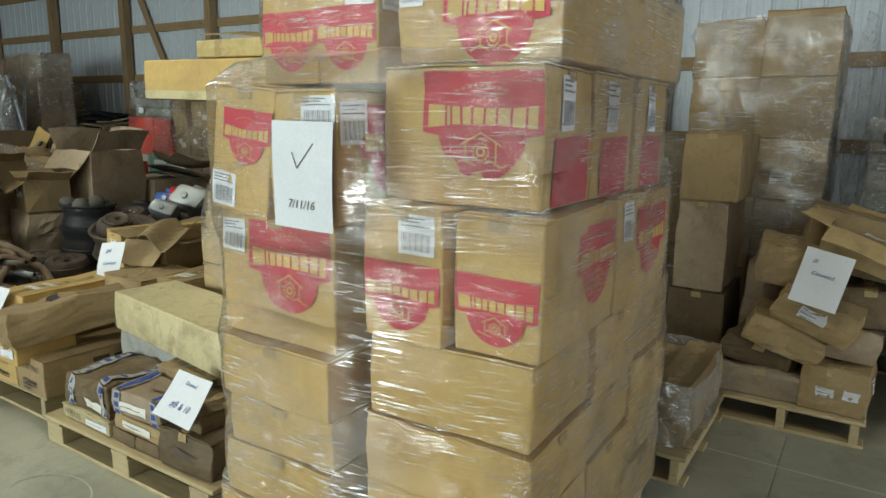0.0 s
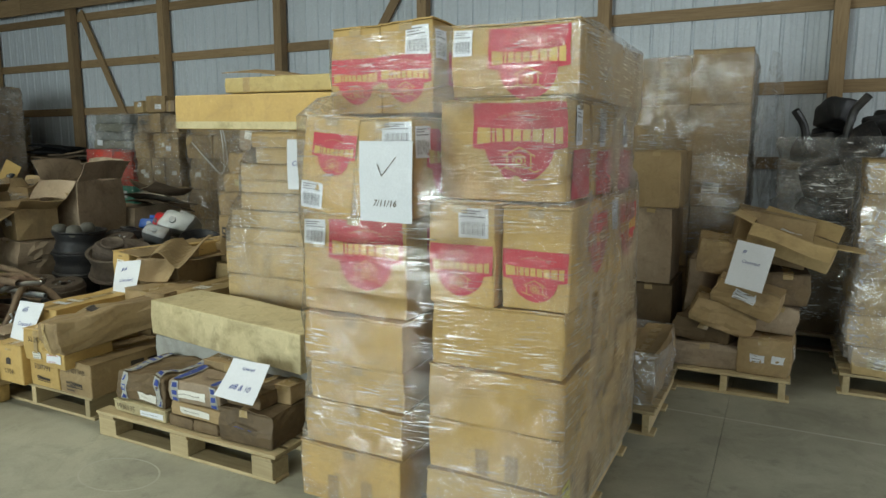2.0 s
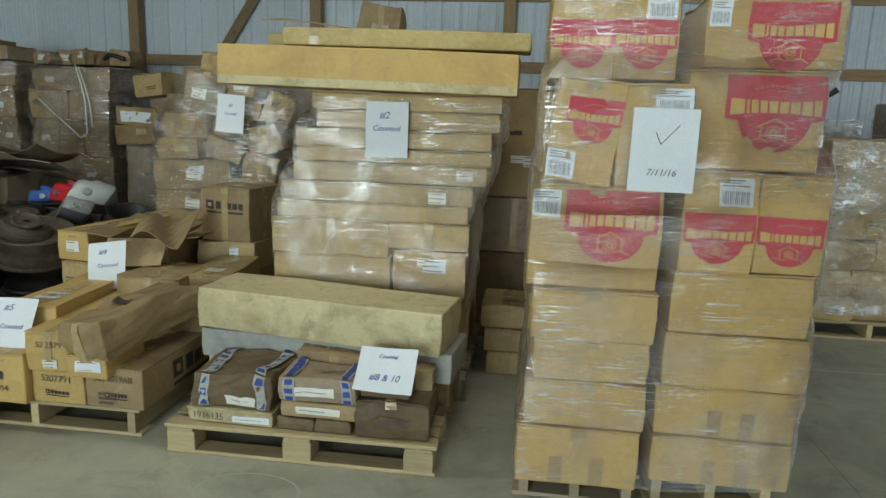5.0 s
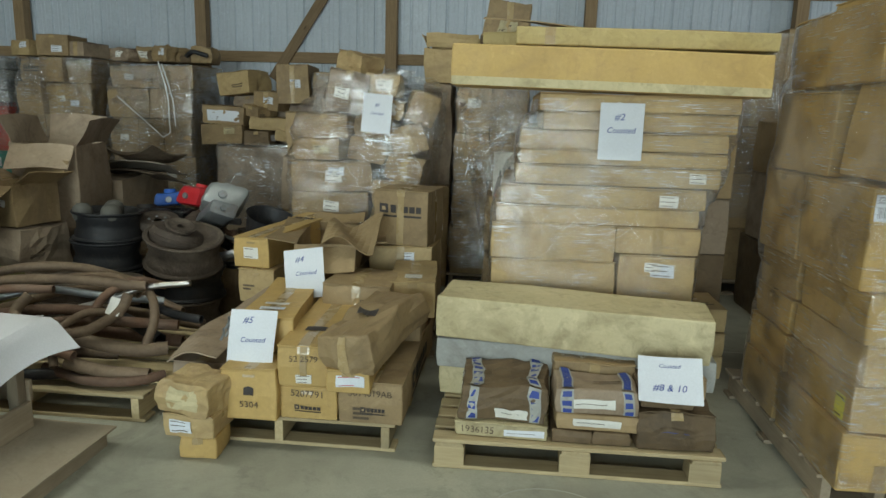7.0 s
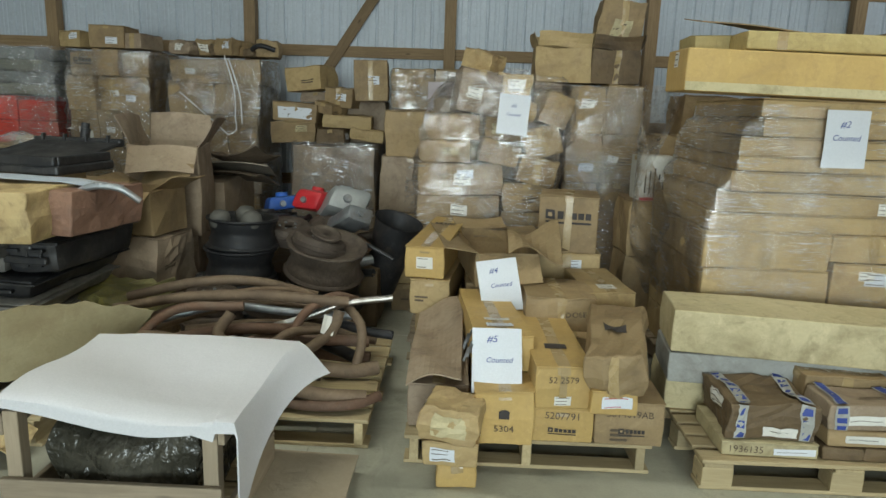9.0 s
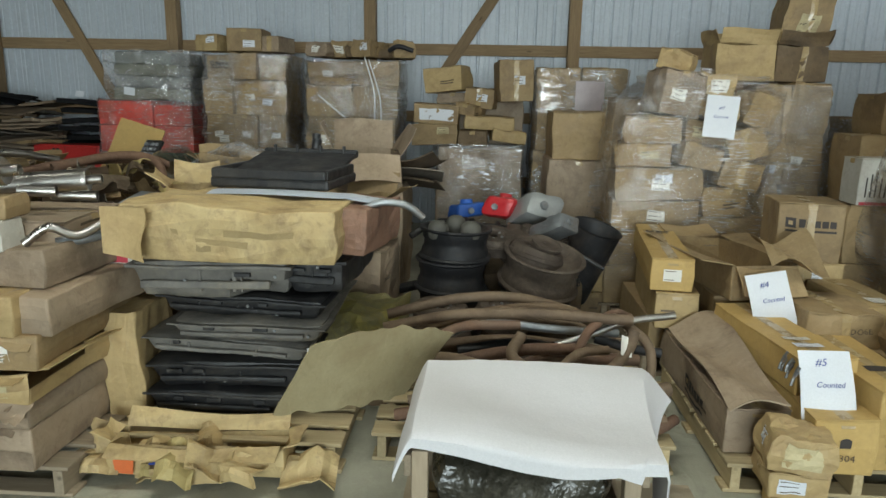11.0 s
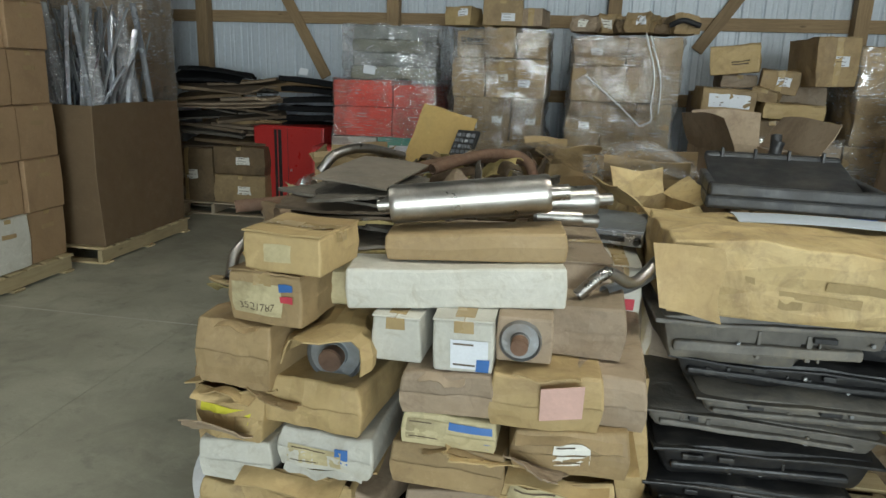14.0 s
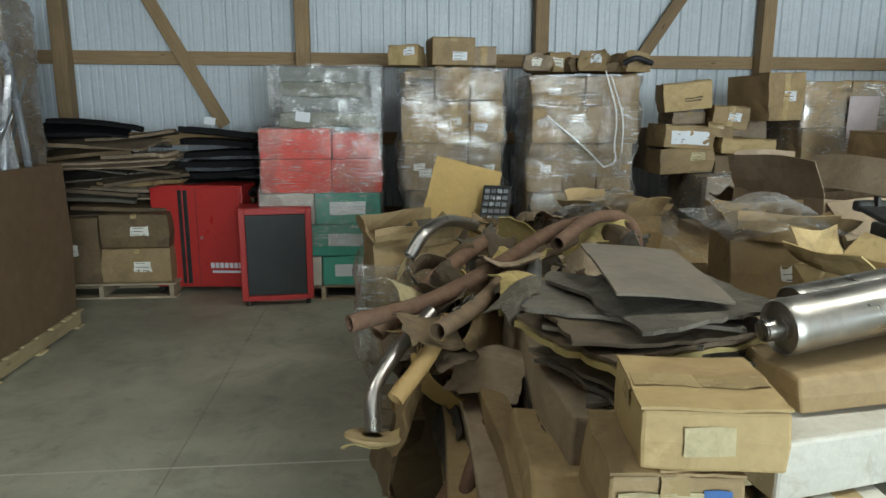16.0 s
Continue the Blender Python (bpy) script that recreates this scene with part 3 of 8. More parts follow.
def coffee_print(c, face, u=0.0, v=0.0, w=0.30):
    """A red panel over a round foot, a curved row of pale strokes and a gabled emblem with a wheel."""
    r, mid = w * 0.36, v - w * 0.09
    def foot(a):
        e = abs(a - u)
        return min(mid - math.sqrt(max(r * r - e * e, 0)) if e < r else 9.0, v - w * 0.13 + w * 0.04 * (e / (w / 2)) ** 3)
    base = mark(c, face, u - w / 2, u + w / 2, foot, v + w * 0.36, REDINK, "printed_panel", 0.003, 44, 6, "red printed panel")
    widths = (0.17, 0.05, 0.09, 0.09, 0.11, 0.11, 0.12, 0.12, 0.10)
    a = u - w * 0.46
    for i, k in enumerate(widths):
        e = lambda q: w * 0.10 * ((q - u) / (w / 2)) ** 2
        mark(c, face, a + w * 0.010, a + w * (k * 0.96) - w * 0.010, lambda q: v - w * 0.035 - e(q) * 0.25, lambda q: v + w * 0.085 + e(q) * 0.35, GOLDINK, "print", 0.0045, 2, 2, "", base)
        a += w * k * 0.96
    for i in range(9):
        q = u + w * (-0.20 + 0.05 * i)
        z = v + w * (0.25 - 0.9 * (0.05 * (i - 4)) ** 2)
        mark(c, face, q - w * 0.016, q + w * 0.016, z - w * 0.012, z + w * 0.012, FADEDINK, "print", 0.0045, 1, 1, "", base)
    for sgn in (-1, 1):
        mark(c, face, u, u + sgn * w * 0.17, lambda a: v - w * 0.105 - abs(a - u) * 0.55, lambda a: v - w * 0.09 - abs(a - u) * 0.55, GOLDINK, "print", 0.0045, 4, 1, "", base)
        mark(c, face, u + sgn * w * 0.12, u + sgn * w * 0.132, v - w * 0.32, v - w * 0.16, GOLDINK, "print", 0.0045, 1, 2, "", base)
        mark(c, face, u + sgn * w * 0.04, u + sgn * w * 0.22, lambda a: v - w * 0.33 + 0.02 * w * math.sin(a * 90), lambda a: v - w * 0.318 + 0.02 * w * math.sin(a * 90), GOLDINK, "print", 0.0045, 6, 1, "", base)
    for i in range(14):
        a0 = 2 * math.pi * i / 14
        for q in (w * 0.065, w * 0.03):
            mark(c, face, u + q * math.cos(a0) - w * 0.009, u + q * math.cos(a0) + w * 0.009, v - w * 0.24 + q * math.sin(a0) - w * 0.009, v - w * 0.24 + q * math.sin(a0) + w * 0.009, GOLDINK, "print", 0.0045, 1, 1, "", base)
    return base


def parts_print(c, face, u, v, w, h):
    """A square badge, a row of dark blocks and a thin bar: a maker's print as plain shapes."""
    mark(c, face, u - w / 2, u - w / 2 + h, v - h / 2, v + h / 2, BLACKINK, "print", 0.003, 2, 2)
    mark(c, face, u - w / 2 + h * 0.3, u - w / 2 + h * 0.7, v - h * 0.2, v + h * 0.2, BROWN, "print", 0.0042, 2, 2)
    n = 5
    a0 = u - w / 2 + h * 1.2
    ww = (u + w / 2 - a0) / n
    for i in range(n):
        mark(c, face, a0 + ww * i + ww * 0.1, a0 + ww * (i + 1) - ww * 0.08, v - h * 0.42, v + h * (0.42 if i == 0 else 0.3), BLACKINK, "print", 0.003, 1, 2)
    mark(c, face, u - w / 2, u + w / 2, v - h * 0.95, v - h * 0.72, BLACKINK, "print", 0.003, 6, 1)


def pallet(label, x0, x1, y0, y1, wood=PALLET, blocks=False, rz=0, h=0.14, tops=7):
    w, d = x1 - x0, y1 - y0
    p = thing("pallet", pose((x0 + x1) / 2, (y0 + y1) / 2, 0, 0, 0, rz), label, "pallet", "pallets on the floor")
    rnd = random.Random(int(seed() * 10))
    bt = 0.018
    runs = (-w / 2 + 0.045, 0, w / 2 - 0.045)
    if blocks:
        for x in (-w / 2 + 0.072, 0, w / 2 - 0.072):
            for y in (-d / 2 + 0.06, 0, d / 2 - 0.06):
                board("block", 0.13, 0.11, h - 3 * bt, wood, pose(x, y, bt + (h - 3 * bt) / 2, 0, 0, rnd.uniform(-3, 3)), p)
        for y in (-d / 2 + 0.06, 0, d / 2 - 0.06):
            board("bottom_board", w, 0.10, bt, wood, pose(0, y, bt / 2), p)
        for x in (-w / 2 + 0.072, 0, w / 2 - 0.072):
            board("stringer_board", d, 0.12, bt, wood, pose(x, 0, h - bt * 1.5, 0, 0, 90), p)
    else:
        for x in runs:
            board("stringer", d - 0.004, 0.04, h - 2 * bt, wood, pose(x, 0, h / 2, 0, 0, 90), p)
        for y in (-d / 2 + 0.06, 0, d / 2 - 0.06):
            board("bottom_board", w, 0.10, bt, wood, pose(0, y, bt / 2, 0, 0, rnd.uniform(-0.5, 0.5)), p)
    bw = min(0.125, d / tops * 0.82)
    for i in range(tops):
        y = -d / 2 + bw / 2 + (d - bw) * i / (tops - 1)
        board("deck_board", w + rnd.uniform(-0.01, 0.006), bw + rnd.uniform(-0.01, 0.006), bt, wood, pose(rnd.uniform(-0.004, 0.004), y, h - bt / 2, 0, 0, rnd.uniform(-0.6, 0.6)), p)
    return p


def wrap(label, boxes, z0, z1, material=FILM, off=0.008, rough=0.006, dz=0.035, n=110):
    """Stretch film pulled round a load: it spans the hollows between the boxes (x0, x1, y0, y1, z0, z1)."""
    cx = sum(b[0] + b[1] for b in boxes) / (2 * len(boxes))
    cy = sum(b[2] + b[3] for b in boxes) / (2 * len(boxes))
    rows = max(int((z1 - z0) / dz), 4)
    s = seed()
    lo = min(b[4] for b in boxes)
    hi = max(b[5] for b in boxes)
    verts, faces = [], []
    grid = []
    for r in range(rows + 1):
        z = z0 + (z1 - z0) * r / rows
        pts = []
        for b in boxes:
            if b[4] - 0.05 <= min(max(z, lo), hi) <= b[5] + 0.05:
                pts += [(b[0], b[2]), (b[1], b[2]), (b[0], b[3]), (b[1], b[3])]
        row = []
        for i in range(n):
            a = 2 * math.pi * i / n
            # distance of the hull's edge along this direction, as the least over its supporting lines
            best = 9.0
            for k in range(48):
                q = 2 * math.pi * k / 48
                dot = math.cos(q - a)
                if dot > 0.15:
                    sup = max((x - cx) * math.cos(q) + (y - cy) * math.sin(q) for x, y in pts)
                    best = min(best, sup / dot)
            row.append(best)
        grid.append(row)
    for r in range(rows + 1):
        z = z0 + (z1 - z0) * r / rows
        for i in range(n):
            a = 2 * math.pi * i / n
            near = [grid[max(0, min(rows, r + k))][i] for k in (-1, 0, 1)]
            e = (max(near) + sum(near) / 3) / 2
            p = Vector((cx + e * math.cos(a), cy + e * math.sin(a), z))
            q = noise.noise(Vector((p.x * 2 + s, p.y * 2, p.z * 11 + p.x * 3))) + 0.5 * noise.noise(Vector((p.x * 7 + s, p.y * 7, p.z * 22 - p.x * 6)))
            e += off + rough * (q + 0.4)
            verts.append((cx + e * math.cos(a), cy + e * math.sin(a), z + 0.012 * noise.noise(Vector((a * 3, s, r)))))
    for r in range(rows):
        for i in range(n):
            k = (i + 1) % n
            faces.append((r * n + i, r * n + k, (r + 1) * n + k, (r + 1) * n + i))
    ob = piece("stretch_wrap", verts, faces, material, None, "", True)
    return tagged(ob, label, "plastic film", "stretch films round the loads")


def extent(c, rz=0):
    m = c.ob.matrix_world
    q = [m @ Vector((sx * c.w / 2, sy * c.d / 2, z)) for sx in (-1, 1) for sy in (-1, 1) for z in (0, c.h)]
    return (min(v.x for v in q), max(v.x for v in q), min(v.y for v in q), max(v.y for v in q), min(v.z for v in q), max(v.z for v in q))


def paper_sheet(label, m, w=0.216, h=0.279, text=(), curl=0.012, ink=BLUEINK, tick=False):
    """A letter sheet hanging or lying: x across, z up, its face to -y; m puts its middle."""
    p = thing("paper_sheet", m, label, "paper", "counting sheets")
    s = seed()
    f = lambda x, z: curl * (math.sin(x * 11 + s) + 0.7 * math.sin(z * 14 + x * 6 + s))
    v, q = sheet(10, 12, lambda a, b: ((a - 0.5) * w, f((a - 0.5) * w, (b - 0.5) * h), (b - 0.5) * h), 0.0006)
    body = piece("sheet", v, q, PAPER, p, "", True)
    for word, x, z, size in text:
        vs, fs = lettering(word, size * 0.72)
        piece("lettering", [(x + k.x + k.y * 0.25, f(x + k.x, z + k.y) - 0.0022, z + k.y) for k in vs], fs, ink, p)
    if tick:
        pts = ((-0.03, 0.06), (-0.012, 0.02), (0.045, 0.085))
        for (x, z), (xx, zz) in zip(pts, pts[1:]):
            d = Vector((xx - x, zz - z)).normalized()
            nx, nz = -d.y * 0.0014, d.x * 0.0014
            quad = [(x + nx, z + nz), (x - nx, z - nz), (xx - nx, zz - nz), (xx + nx, zz + nz)]
            piece("pen_stroke", [(a, f(a, b) - 0.0022, b) for a, b in quad], [(0, 1, 2, 3)], PENINK, p)
    return p

# ---- the building ----
X0, X1, YS, YN, TOP = -23.0, 8.0, -9.0, 7.67, 4.75
ground = piece("ground", [(-400, -400, -0.2), (400, -400, -0.2), (400, 400, -0.2), (-400, 400, -0.2)], [(0, 1, 2, 3)], CONCRETE)
tagged(ground, "pale gravel yard round the building", "ground", kind="structure")
floor = piece("floor", *block(X1 - X0, YN + 0.3 - YS, 0.15, 0.01, 1), CONCRETE)
floor.matrix_world = pose((X0 + X1) / 2, (YS + YN + 0.3) / 2, -0.162)
tagged(floor, "stained grey concrete floor with sawn joints", "floor", kind="structure")
XJ, YJ = [X0, -19.0, -14.3, -9.6, -4.9, -0.2, 4.5, X1], [YS, -6.1, -1.4, 3.31, YN + 0.3]
for xa, xb in zip(XJ, XJ[1:]):
    for ya, yb in zip(YJ, YJ[1:]):
        g = 0.0012
        me = piece("concrete_slab", [(xa + g, ya + g, -0.02), (xb - g, ya + g, -0.02), (xb - g, yb - g, -0.02), (xa + g, yb - g, -0.02),
                                     (xa + g, ya + g, 0), (xb - g, ya + g, 0), (xb - g, yb - g, 0), (xa + g, yb - g, 0)],
                   [(4, 5, 6, 7), (0, 1, 5, 4), (1, 2, 6, 5), (2, 3, 7, 6), (3, 0, 4, 7)], CONCRETE, floor)
        me.matrix_parent_inverse = floor.matrix_world.inverted()
JOINT = surface("pale_joint_filler", (0.62, 0.61, 0.54), rough=0.9, vary=0.02)
for xa, xb in zip(XJ, XJ[1:]):
    v = [(xa, 3.303, 0.0015), (xb, 3.303, 0.0015), (xb, 3.318, 0.0015), (xa, 3.318, 0.0015)]
    o = piece("joint_filler", v, [(0, 1, 2, 3)], JOINT, floor)
    o.matrix_parent_inverse = floor.matrix_world.inverted()


def ribbed(x0, x1, z0, z1):
    """One steel sheet with its ribs: a profile along x pulled up from z0 to z1; the ribs stand out to +y."""
    prof = []
    n = round((x1 - x0) / 0.2286)
    for i in range(n):
        a = x0 + (x1 - x0) * i / n
        prof += [(a, 0.0), (a + 0.012, 0.018), (a + 0.03, 0.018), (a + 0.042, 0.0)]
        for k in (0.09, 0.14):
            prof += [(a + k, 0.0), (a + k + 0.006, 0.004), (a + k + 0.018, 0.004), (a + k + 0.024, 0.0)]
    prof.append((x1 - 0.002, 0.0))
    v = [(x, y, z0) for x, y in prof] + [(x, y, z1) for x, y in prof]
    v += [(x, y + 0.001, z0) for x, y in prof] + [(x, y + 0.001, z1) for x, y in prof]
    m = len(prof)
    f = []
    for i in range(m - 1):
        f.append((i, i + 1, m + i + 1, m + i))
        f.append((2 * m + i + 1, 2 * m + i, 3 * m + i, 3 * m + i + 1))
    return v, f


wall = piece("wall_north", *block(X1 - X0, 0.05, TOP, 0.005, 1), PANEL)
wall.matrix_world = pose((X0 + X1) / 2, YN + 0.06, 0)
tagged(wall, "white ribbed steel wall sheets on timber girts", "wall", kind="structure")
k = 0
x = X0
while x < X1 - 0.1:
    b = min(x + 0.9144, X1)
    o = piece("steel_sheet", *ribbed(x, b, 0, TOP), PANEL, wall)
    o.matrix_world = pose(0, YN, 0)
    x = b

POSTS = [-21.4, -18.98, -16.56, -14.14, -11.74, -9.38, -6.92, -4.46, -2.02, 0.42, 2.85, 5.3]
for x in POSTS:
    o = board("wall_post", TOP - 0.02, 0.14, 0.14, STUD, pose(x, 7.55, (TOP - 0.02) / 2, 0, 90, 0))
    tagged(o, "rough-sawn timber wall post", "post", "timber posts of the wall", "structure")
for z in (0.57, 1.37, 2.18, 3.03, 3.85):
    for a, b in zip(range(0, 99), range(1, 99)):
        if b < len(POSTS):
            o = board("girt", POSTS[b] - POSTS[a], 0.036, 0.135, STUD, pose((POSTS[a] + POSTS[b]) / 2, 7.642, z, 0, 0, 0))
            tagged(o, "horizontal timber girt behind the posts", "beam", "timber girts of the wall", "structure")
for x in range(-22, 8, 5):
    for z in (4.13, 4.45):
        o = board("header_beam", 4.99, 0.05, 0.30, STUD, pose(x + 1.5, 7.45, z, 0, 0, 0))
        tagged(o, "wide timber header beam along the wall top", "beam", "header beams", "structure")


def brace(xa, za, xb, zb, y=7.605):
    dx, dz = xb - xa, zb - za
    o = board("diagonal_brace", math.hypot(dx, dz), 0.03, 0.13, STUD, pose((xa + xb) / 2, y, (za + zb) / 2, 0, -math.degrees(math.atan2(dz, dx)), 0))
    tagged(o, "diagonal timber wind brace", "beam", "timber braces of the wall", "structure")


brace(-10.22, 1.5, -11.55, 3.95)
brace(-6.02, 1.9, -4.66, 3.95)


# Walls out of view that close the room and soak up stray light.
def plain_wall(name, x, y, sx, sy, z, h):
    o = piece(name, *block(sx, sy, h, 0.005, 1), DIMWALL)
    o.matrix_world = pose(x, y, z)
    return tagged(o, "plain unseen wall, grey to cut bounced light", "wall", kind="structure")


plain_wall("wall_west", X0 - 0.06, -0.7, 0.1, 17.2, 0, TOP)
# Unseen east wall, split to leave the gap added for the fill lamp.
for i, (a, b, z) in enumerate(((-9.3, ADDED_GAP[0], 0), (ADDED_GAP[0] + 0.003, ADDED_GAP[1] - 0.003, 3.45), (ADDED_GAP[1], 7.9, 0))):
    plain_wall("wall_east_%d" % (i + 1), X1 + 0.06, (a + b) / 2, 0.1, b - a, z, TOP - z)
xs = X0
for i, (a, b) in enumerate(DOORS):
    plain_wall("wall_south_%d" % (i + 1), (xs + a) / 2, YS - 0.06, a - xs, 0.1, 0, TOP)
    plain_wall("wall_south_%d" % (i + 4), (a + b) / 2, YS - 0.06, b - a - 0.006, 0.1, 3.6, TOP - 3.6)
    xs = b
plain_wall("wall_south_3", (xs + X1) / 2, YS - 0.06, X1 - xs, 0.1, 0, TOP)
ceiling = piece("ceiling", *block(X1 - X0 + 0.3, YN - YS + 0.4, 0.05, 0.005, 1), ROOF)
ceiling.matrix_world = pose((X0 + X1) / 2, (YN + YS) / 2, TOP + 0.01)
tagged(ceiling, "grey steel roof underside", "ceiling", kind="structure")
for x in POSTS[::1]:
    o = board("truss_chord", YN - YS - 0.4, 0.038, 0.14, STUD, pose(x + 0.1, (YN + YS) / 2 - 0.15, 4.66, 0, 0, 90))
    tagged(o, "timber truss bottom chord under the roof", "beam", "roof trusses", "structure")
# Bodies of the added strip lights; no such fittings are known here.
for x, y in ADDED_TUBES:
    lamp = thing("added_strip_light", pose(x, y, 4.42), "unseen white strip light added under the roof as fill", "ceiling light", "ceiling lights")
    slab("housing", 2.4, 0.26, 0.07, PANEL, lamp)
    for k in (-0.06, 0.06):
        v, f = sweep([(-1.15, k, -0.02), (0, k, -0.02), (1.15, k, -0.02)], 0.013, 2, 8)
        piece("tube", v, f, GLOW, lamp, "glowing tube of the added strip light")
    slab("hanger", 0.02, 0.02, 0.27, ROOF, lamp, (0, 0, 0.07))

# ---- the coffee cartons on their pallet ----
G1 = "cartons of the coffee load"
pallet("pale wooden pallet under the coffee cartons", -1.66, -1.16, 1.46, 2.62, GREYPALLET)
pallet("pale wooden pallet under the coffee cartons", -1.13, -0.62, 1.50, 2.66, PALLET)
LOAD = []


def coffee(x0, x1, y, d, z0, z1, **k):
    c = carton("golden-brown cardboard coffee carton in a wrapped stack", x0, x1, y, d, z0, z1, KRAFT, group=G1, name="coffee_carton", **k)
    LOAD.append(extent(c))
    return c


rows_left = ((0.145, 0.376, -1.655, -1.205), (0.381, 0.556, -1.625, -1.19), (0.561, 0.718, -1.615, -1.195), (0.723, 0.908, -1.62, -1.18))
for i, (a, b, x0, x1) in enumerate(rows_left):
    c = coffee(x0, x1, 1.33 + 0.008 * (i % 3), 0.58, a, b, rz=(0.8, -0.5, 1.2, -1)[i])
    if i == 0:
        for u in (-0.07, 0.08):
            mark(c, "front", u - 0.03, u + 0.02, -0.11, 0.0, BROWN, "print", 0.003, 3, 3, "faded brown print")
    if i == 1:
        sticker(c, "left", 0.2, -0.02, 0.07, 0.10, YLABEL, 2)
    coffee(-1.65 + 0.01 * i, -1.2, 1.95, 0.42, a, b, rz=(-1, 1, -0.6, 0.8)[i])
c = coffee(-1.648, -1.18, 1.372, 0.56, 0.913, 1.288, rz=-0.8)
coffee_print(c, "front", 0.055, 0.055, 0.325)
coffee_print(c, "right", 0.02, 0.03, 0.30)
barcode(c, "front", -0.175, 0.118, 0.10, 0.10)
coffee(-1.65, -1.19, 1.95, 0.42, 0.913, 1.288, rz=0.8)
c = coffee(-1.615, -1.385, 1.315, 0.42, 1.30, 1.655, ry=7)
coffee_print(c, "front", 0.022, 0.05, 0.185)
barcode(c, "front", -0.062, -0.118, 0.095, 0.095)
c = coffee(-1.36, -1.122, 1.32, 0.46, 1.295, 1.645, rz=-1.5)
coffee_print(c, "right", 0.0, 0.03, 0.30)
barcode(c, "front", 0.057, 0.118, 0.12, 0.085)
barcode(c, "right", -0.17, 0.09, 0.10, 0.11)
coffee(-1.63, -1.16, 1.80, 0.56, 1.296, 1.64, rz=1)
c = coffee(-1.612, -1.387, 1.53, 0.42, 1.668, 1.995, rz=1)
coffee_print(c, "front", 0, -0.03, 0.212)
c = coffee(-1.380, -1.150, 1.53, 0.42, 1.668, 2.002, rz=-2)
coffee_print(c, "front", 0, -0.03, 0.215)
barcode(c, "front", 0.05, 0.095, 0.10, 0.10)
barcode(c, "right", -0.16, 0.08, 0.08, 0.10)
coffee_print(c, "right", 0.03, -0.03, 0.26)
coffee(-1.60, -1.10, 1.97, 0.38, 1.668, 1.97, rz=-1)
rows_right = ((0.145, 0.332), (0.337, 0.536), (0.541, 0.745), (0.75, 0.985))
for i, (a, b) in enumerate(rows_right):
    c = coffee(-1.135 + 0.006 * i, -0.625 + 0.008 * (i % 3), 1.425 + 0.012 * (i % 2), 0.42, a, b, rz=(0.6, -0.9, 0.8, 1.4)[i])
    if i == 0:
        sticker(c, "right", -0.10, 0.03, 0.10, 0.13, YLABEL, 2)
    if i in (0, 1):
        for u in (-0.03, 0.09):
            mark(c, "front", u - 0.03, u + 0.02, -0.09, 0.01, BROWN, "print", 0.003, 3, 3, "faded brown print")
    for kk in (0, 1):
        coffee(-1.12, -0.62 + 0.014 * ((i + kk) % 2), 1.86 + 0.40 * kk, 0.39, a, b, rz=(1, -1.2)[kk])
c = coffee(-1.102, -0.852, 1.40, 0.52, 0.99, 1.352, rz=-1)
coffee_print(c, "front", 0, -0.045, 0.235)
barcode(c, "front", 0.05, 0.115, 0.11, 0.10)
c = coffee(-0.846, -0.606, 1.44, 0.53, 0.99, 1.345, rz=0.8)
coffee_print(c, "front", 0, -0.05, 0.225)
coffee_print(c, "right", 0.10, 0.03, 0.28)
c = coffee(-1.11, -0.60, 1.985, 0.53, 0.99, 1.35, rz=-0.7)
coffee_print(c, "right", 0.05, 0.03, 0.29)
barcode(c, "right", -0.18, 0.1, 0.09, 0.12)
c = coffee(-1.11, -0.645, 1.495, 0.32, 1.357, 1.71, rz=0.5)
coffee_print(c, "front", 0.065, 0.04, 0.335)
barcode(c, "right", -0.02, 0.085, 0.085, 0.14)
mark(c, "right", -0.10, 0.13, -0.17, 0.0, REDINK, "printed_panel", 0.003, 4, 4, "red printed panel")
for kk in (0, 1):
    c = coffee(-1.10, -0.64 + 0.012 * kk, 1.825 + 0.33 * kk, 0.32, 1.357, 1.705, rz=(-0.8, 0.9)[kk])
    barcode(c, "right", -0.02, 0.085, 0.085, 0.14)
    mark(c, "right", -0.10, 0.12, -0.17, 0.0, REDINK, "printed_panel", 0.003, 4, 4, "red printed panel")
c = coffee(-1.065, -0.605, 1.50, 0.42, 1.715, 1.957, rz=-0.6)
coffee_print(c, "front", 0.055, 0.0, 0.295)
barcode(c, "front", -0.185, 0.06, 0.07, 0.09)
for kk in (0, 1):
    coffee(-1.06, -0.62, 1.93 + 0.33 * kk, 0.325, 1.715, 1.95 + 0.01 * kk, rz=1 - 2 * kk)
wrap("clear stretch film pulled round the coffee cartons", LOAD, 0.16, 1.965, FILM, 0.007, 0.006, 0.03, 200)
paper_sheet("white counting sheet with a tick and a date", pose(-1.218, 1.286, 1.424, 0, 0.5, -1), text=(("7/11/16", 0.0, -0.075, 0.045),), curl=0.004, ink=PENINK, tick=True)

# ---- the pallet of small old cartons and the long cream boxes ----
G2 = "old parts cartons"
pallet("pale wooden block pallet with small old cartons", -3.21, -1.99, 1.53, 2.31, PALLET, True)
carton("long cream board box, damp-stained, lying on others", -3.24, -1.98, 1.86, 0.34, 0.452, 0.655, CREAM, rz=-8, ry=0.5, worn=0.008, top="plain", name="long_box")
carton("long grey board box under a cream one", -3.23, -1.95, 1.90, 0.34, 0.30, 0.448, GREYBOX, rz=-6, worn=0.006, top="plain", name="long_box")
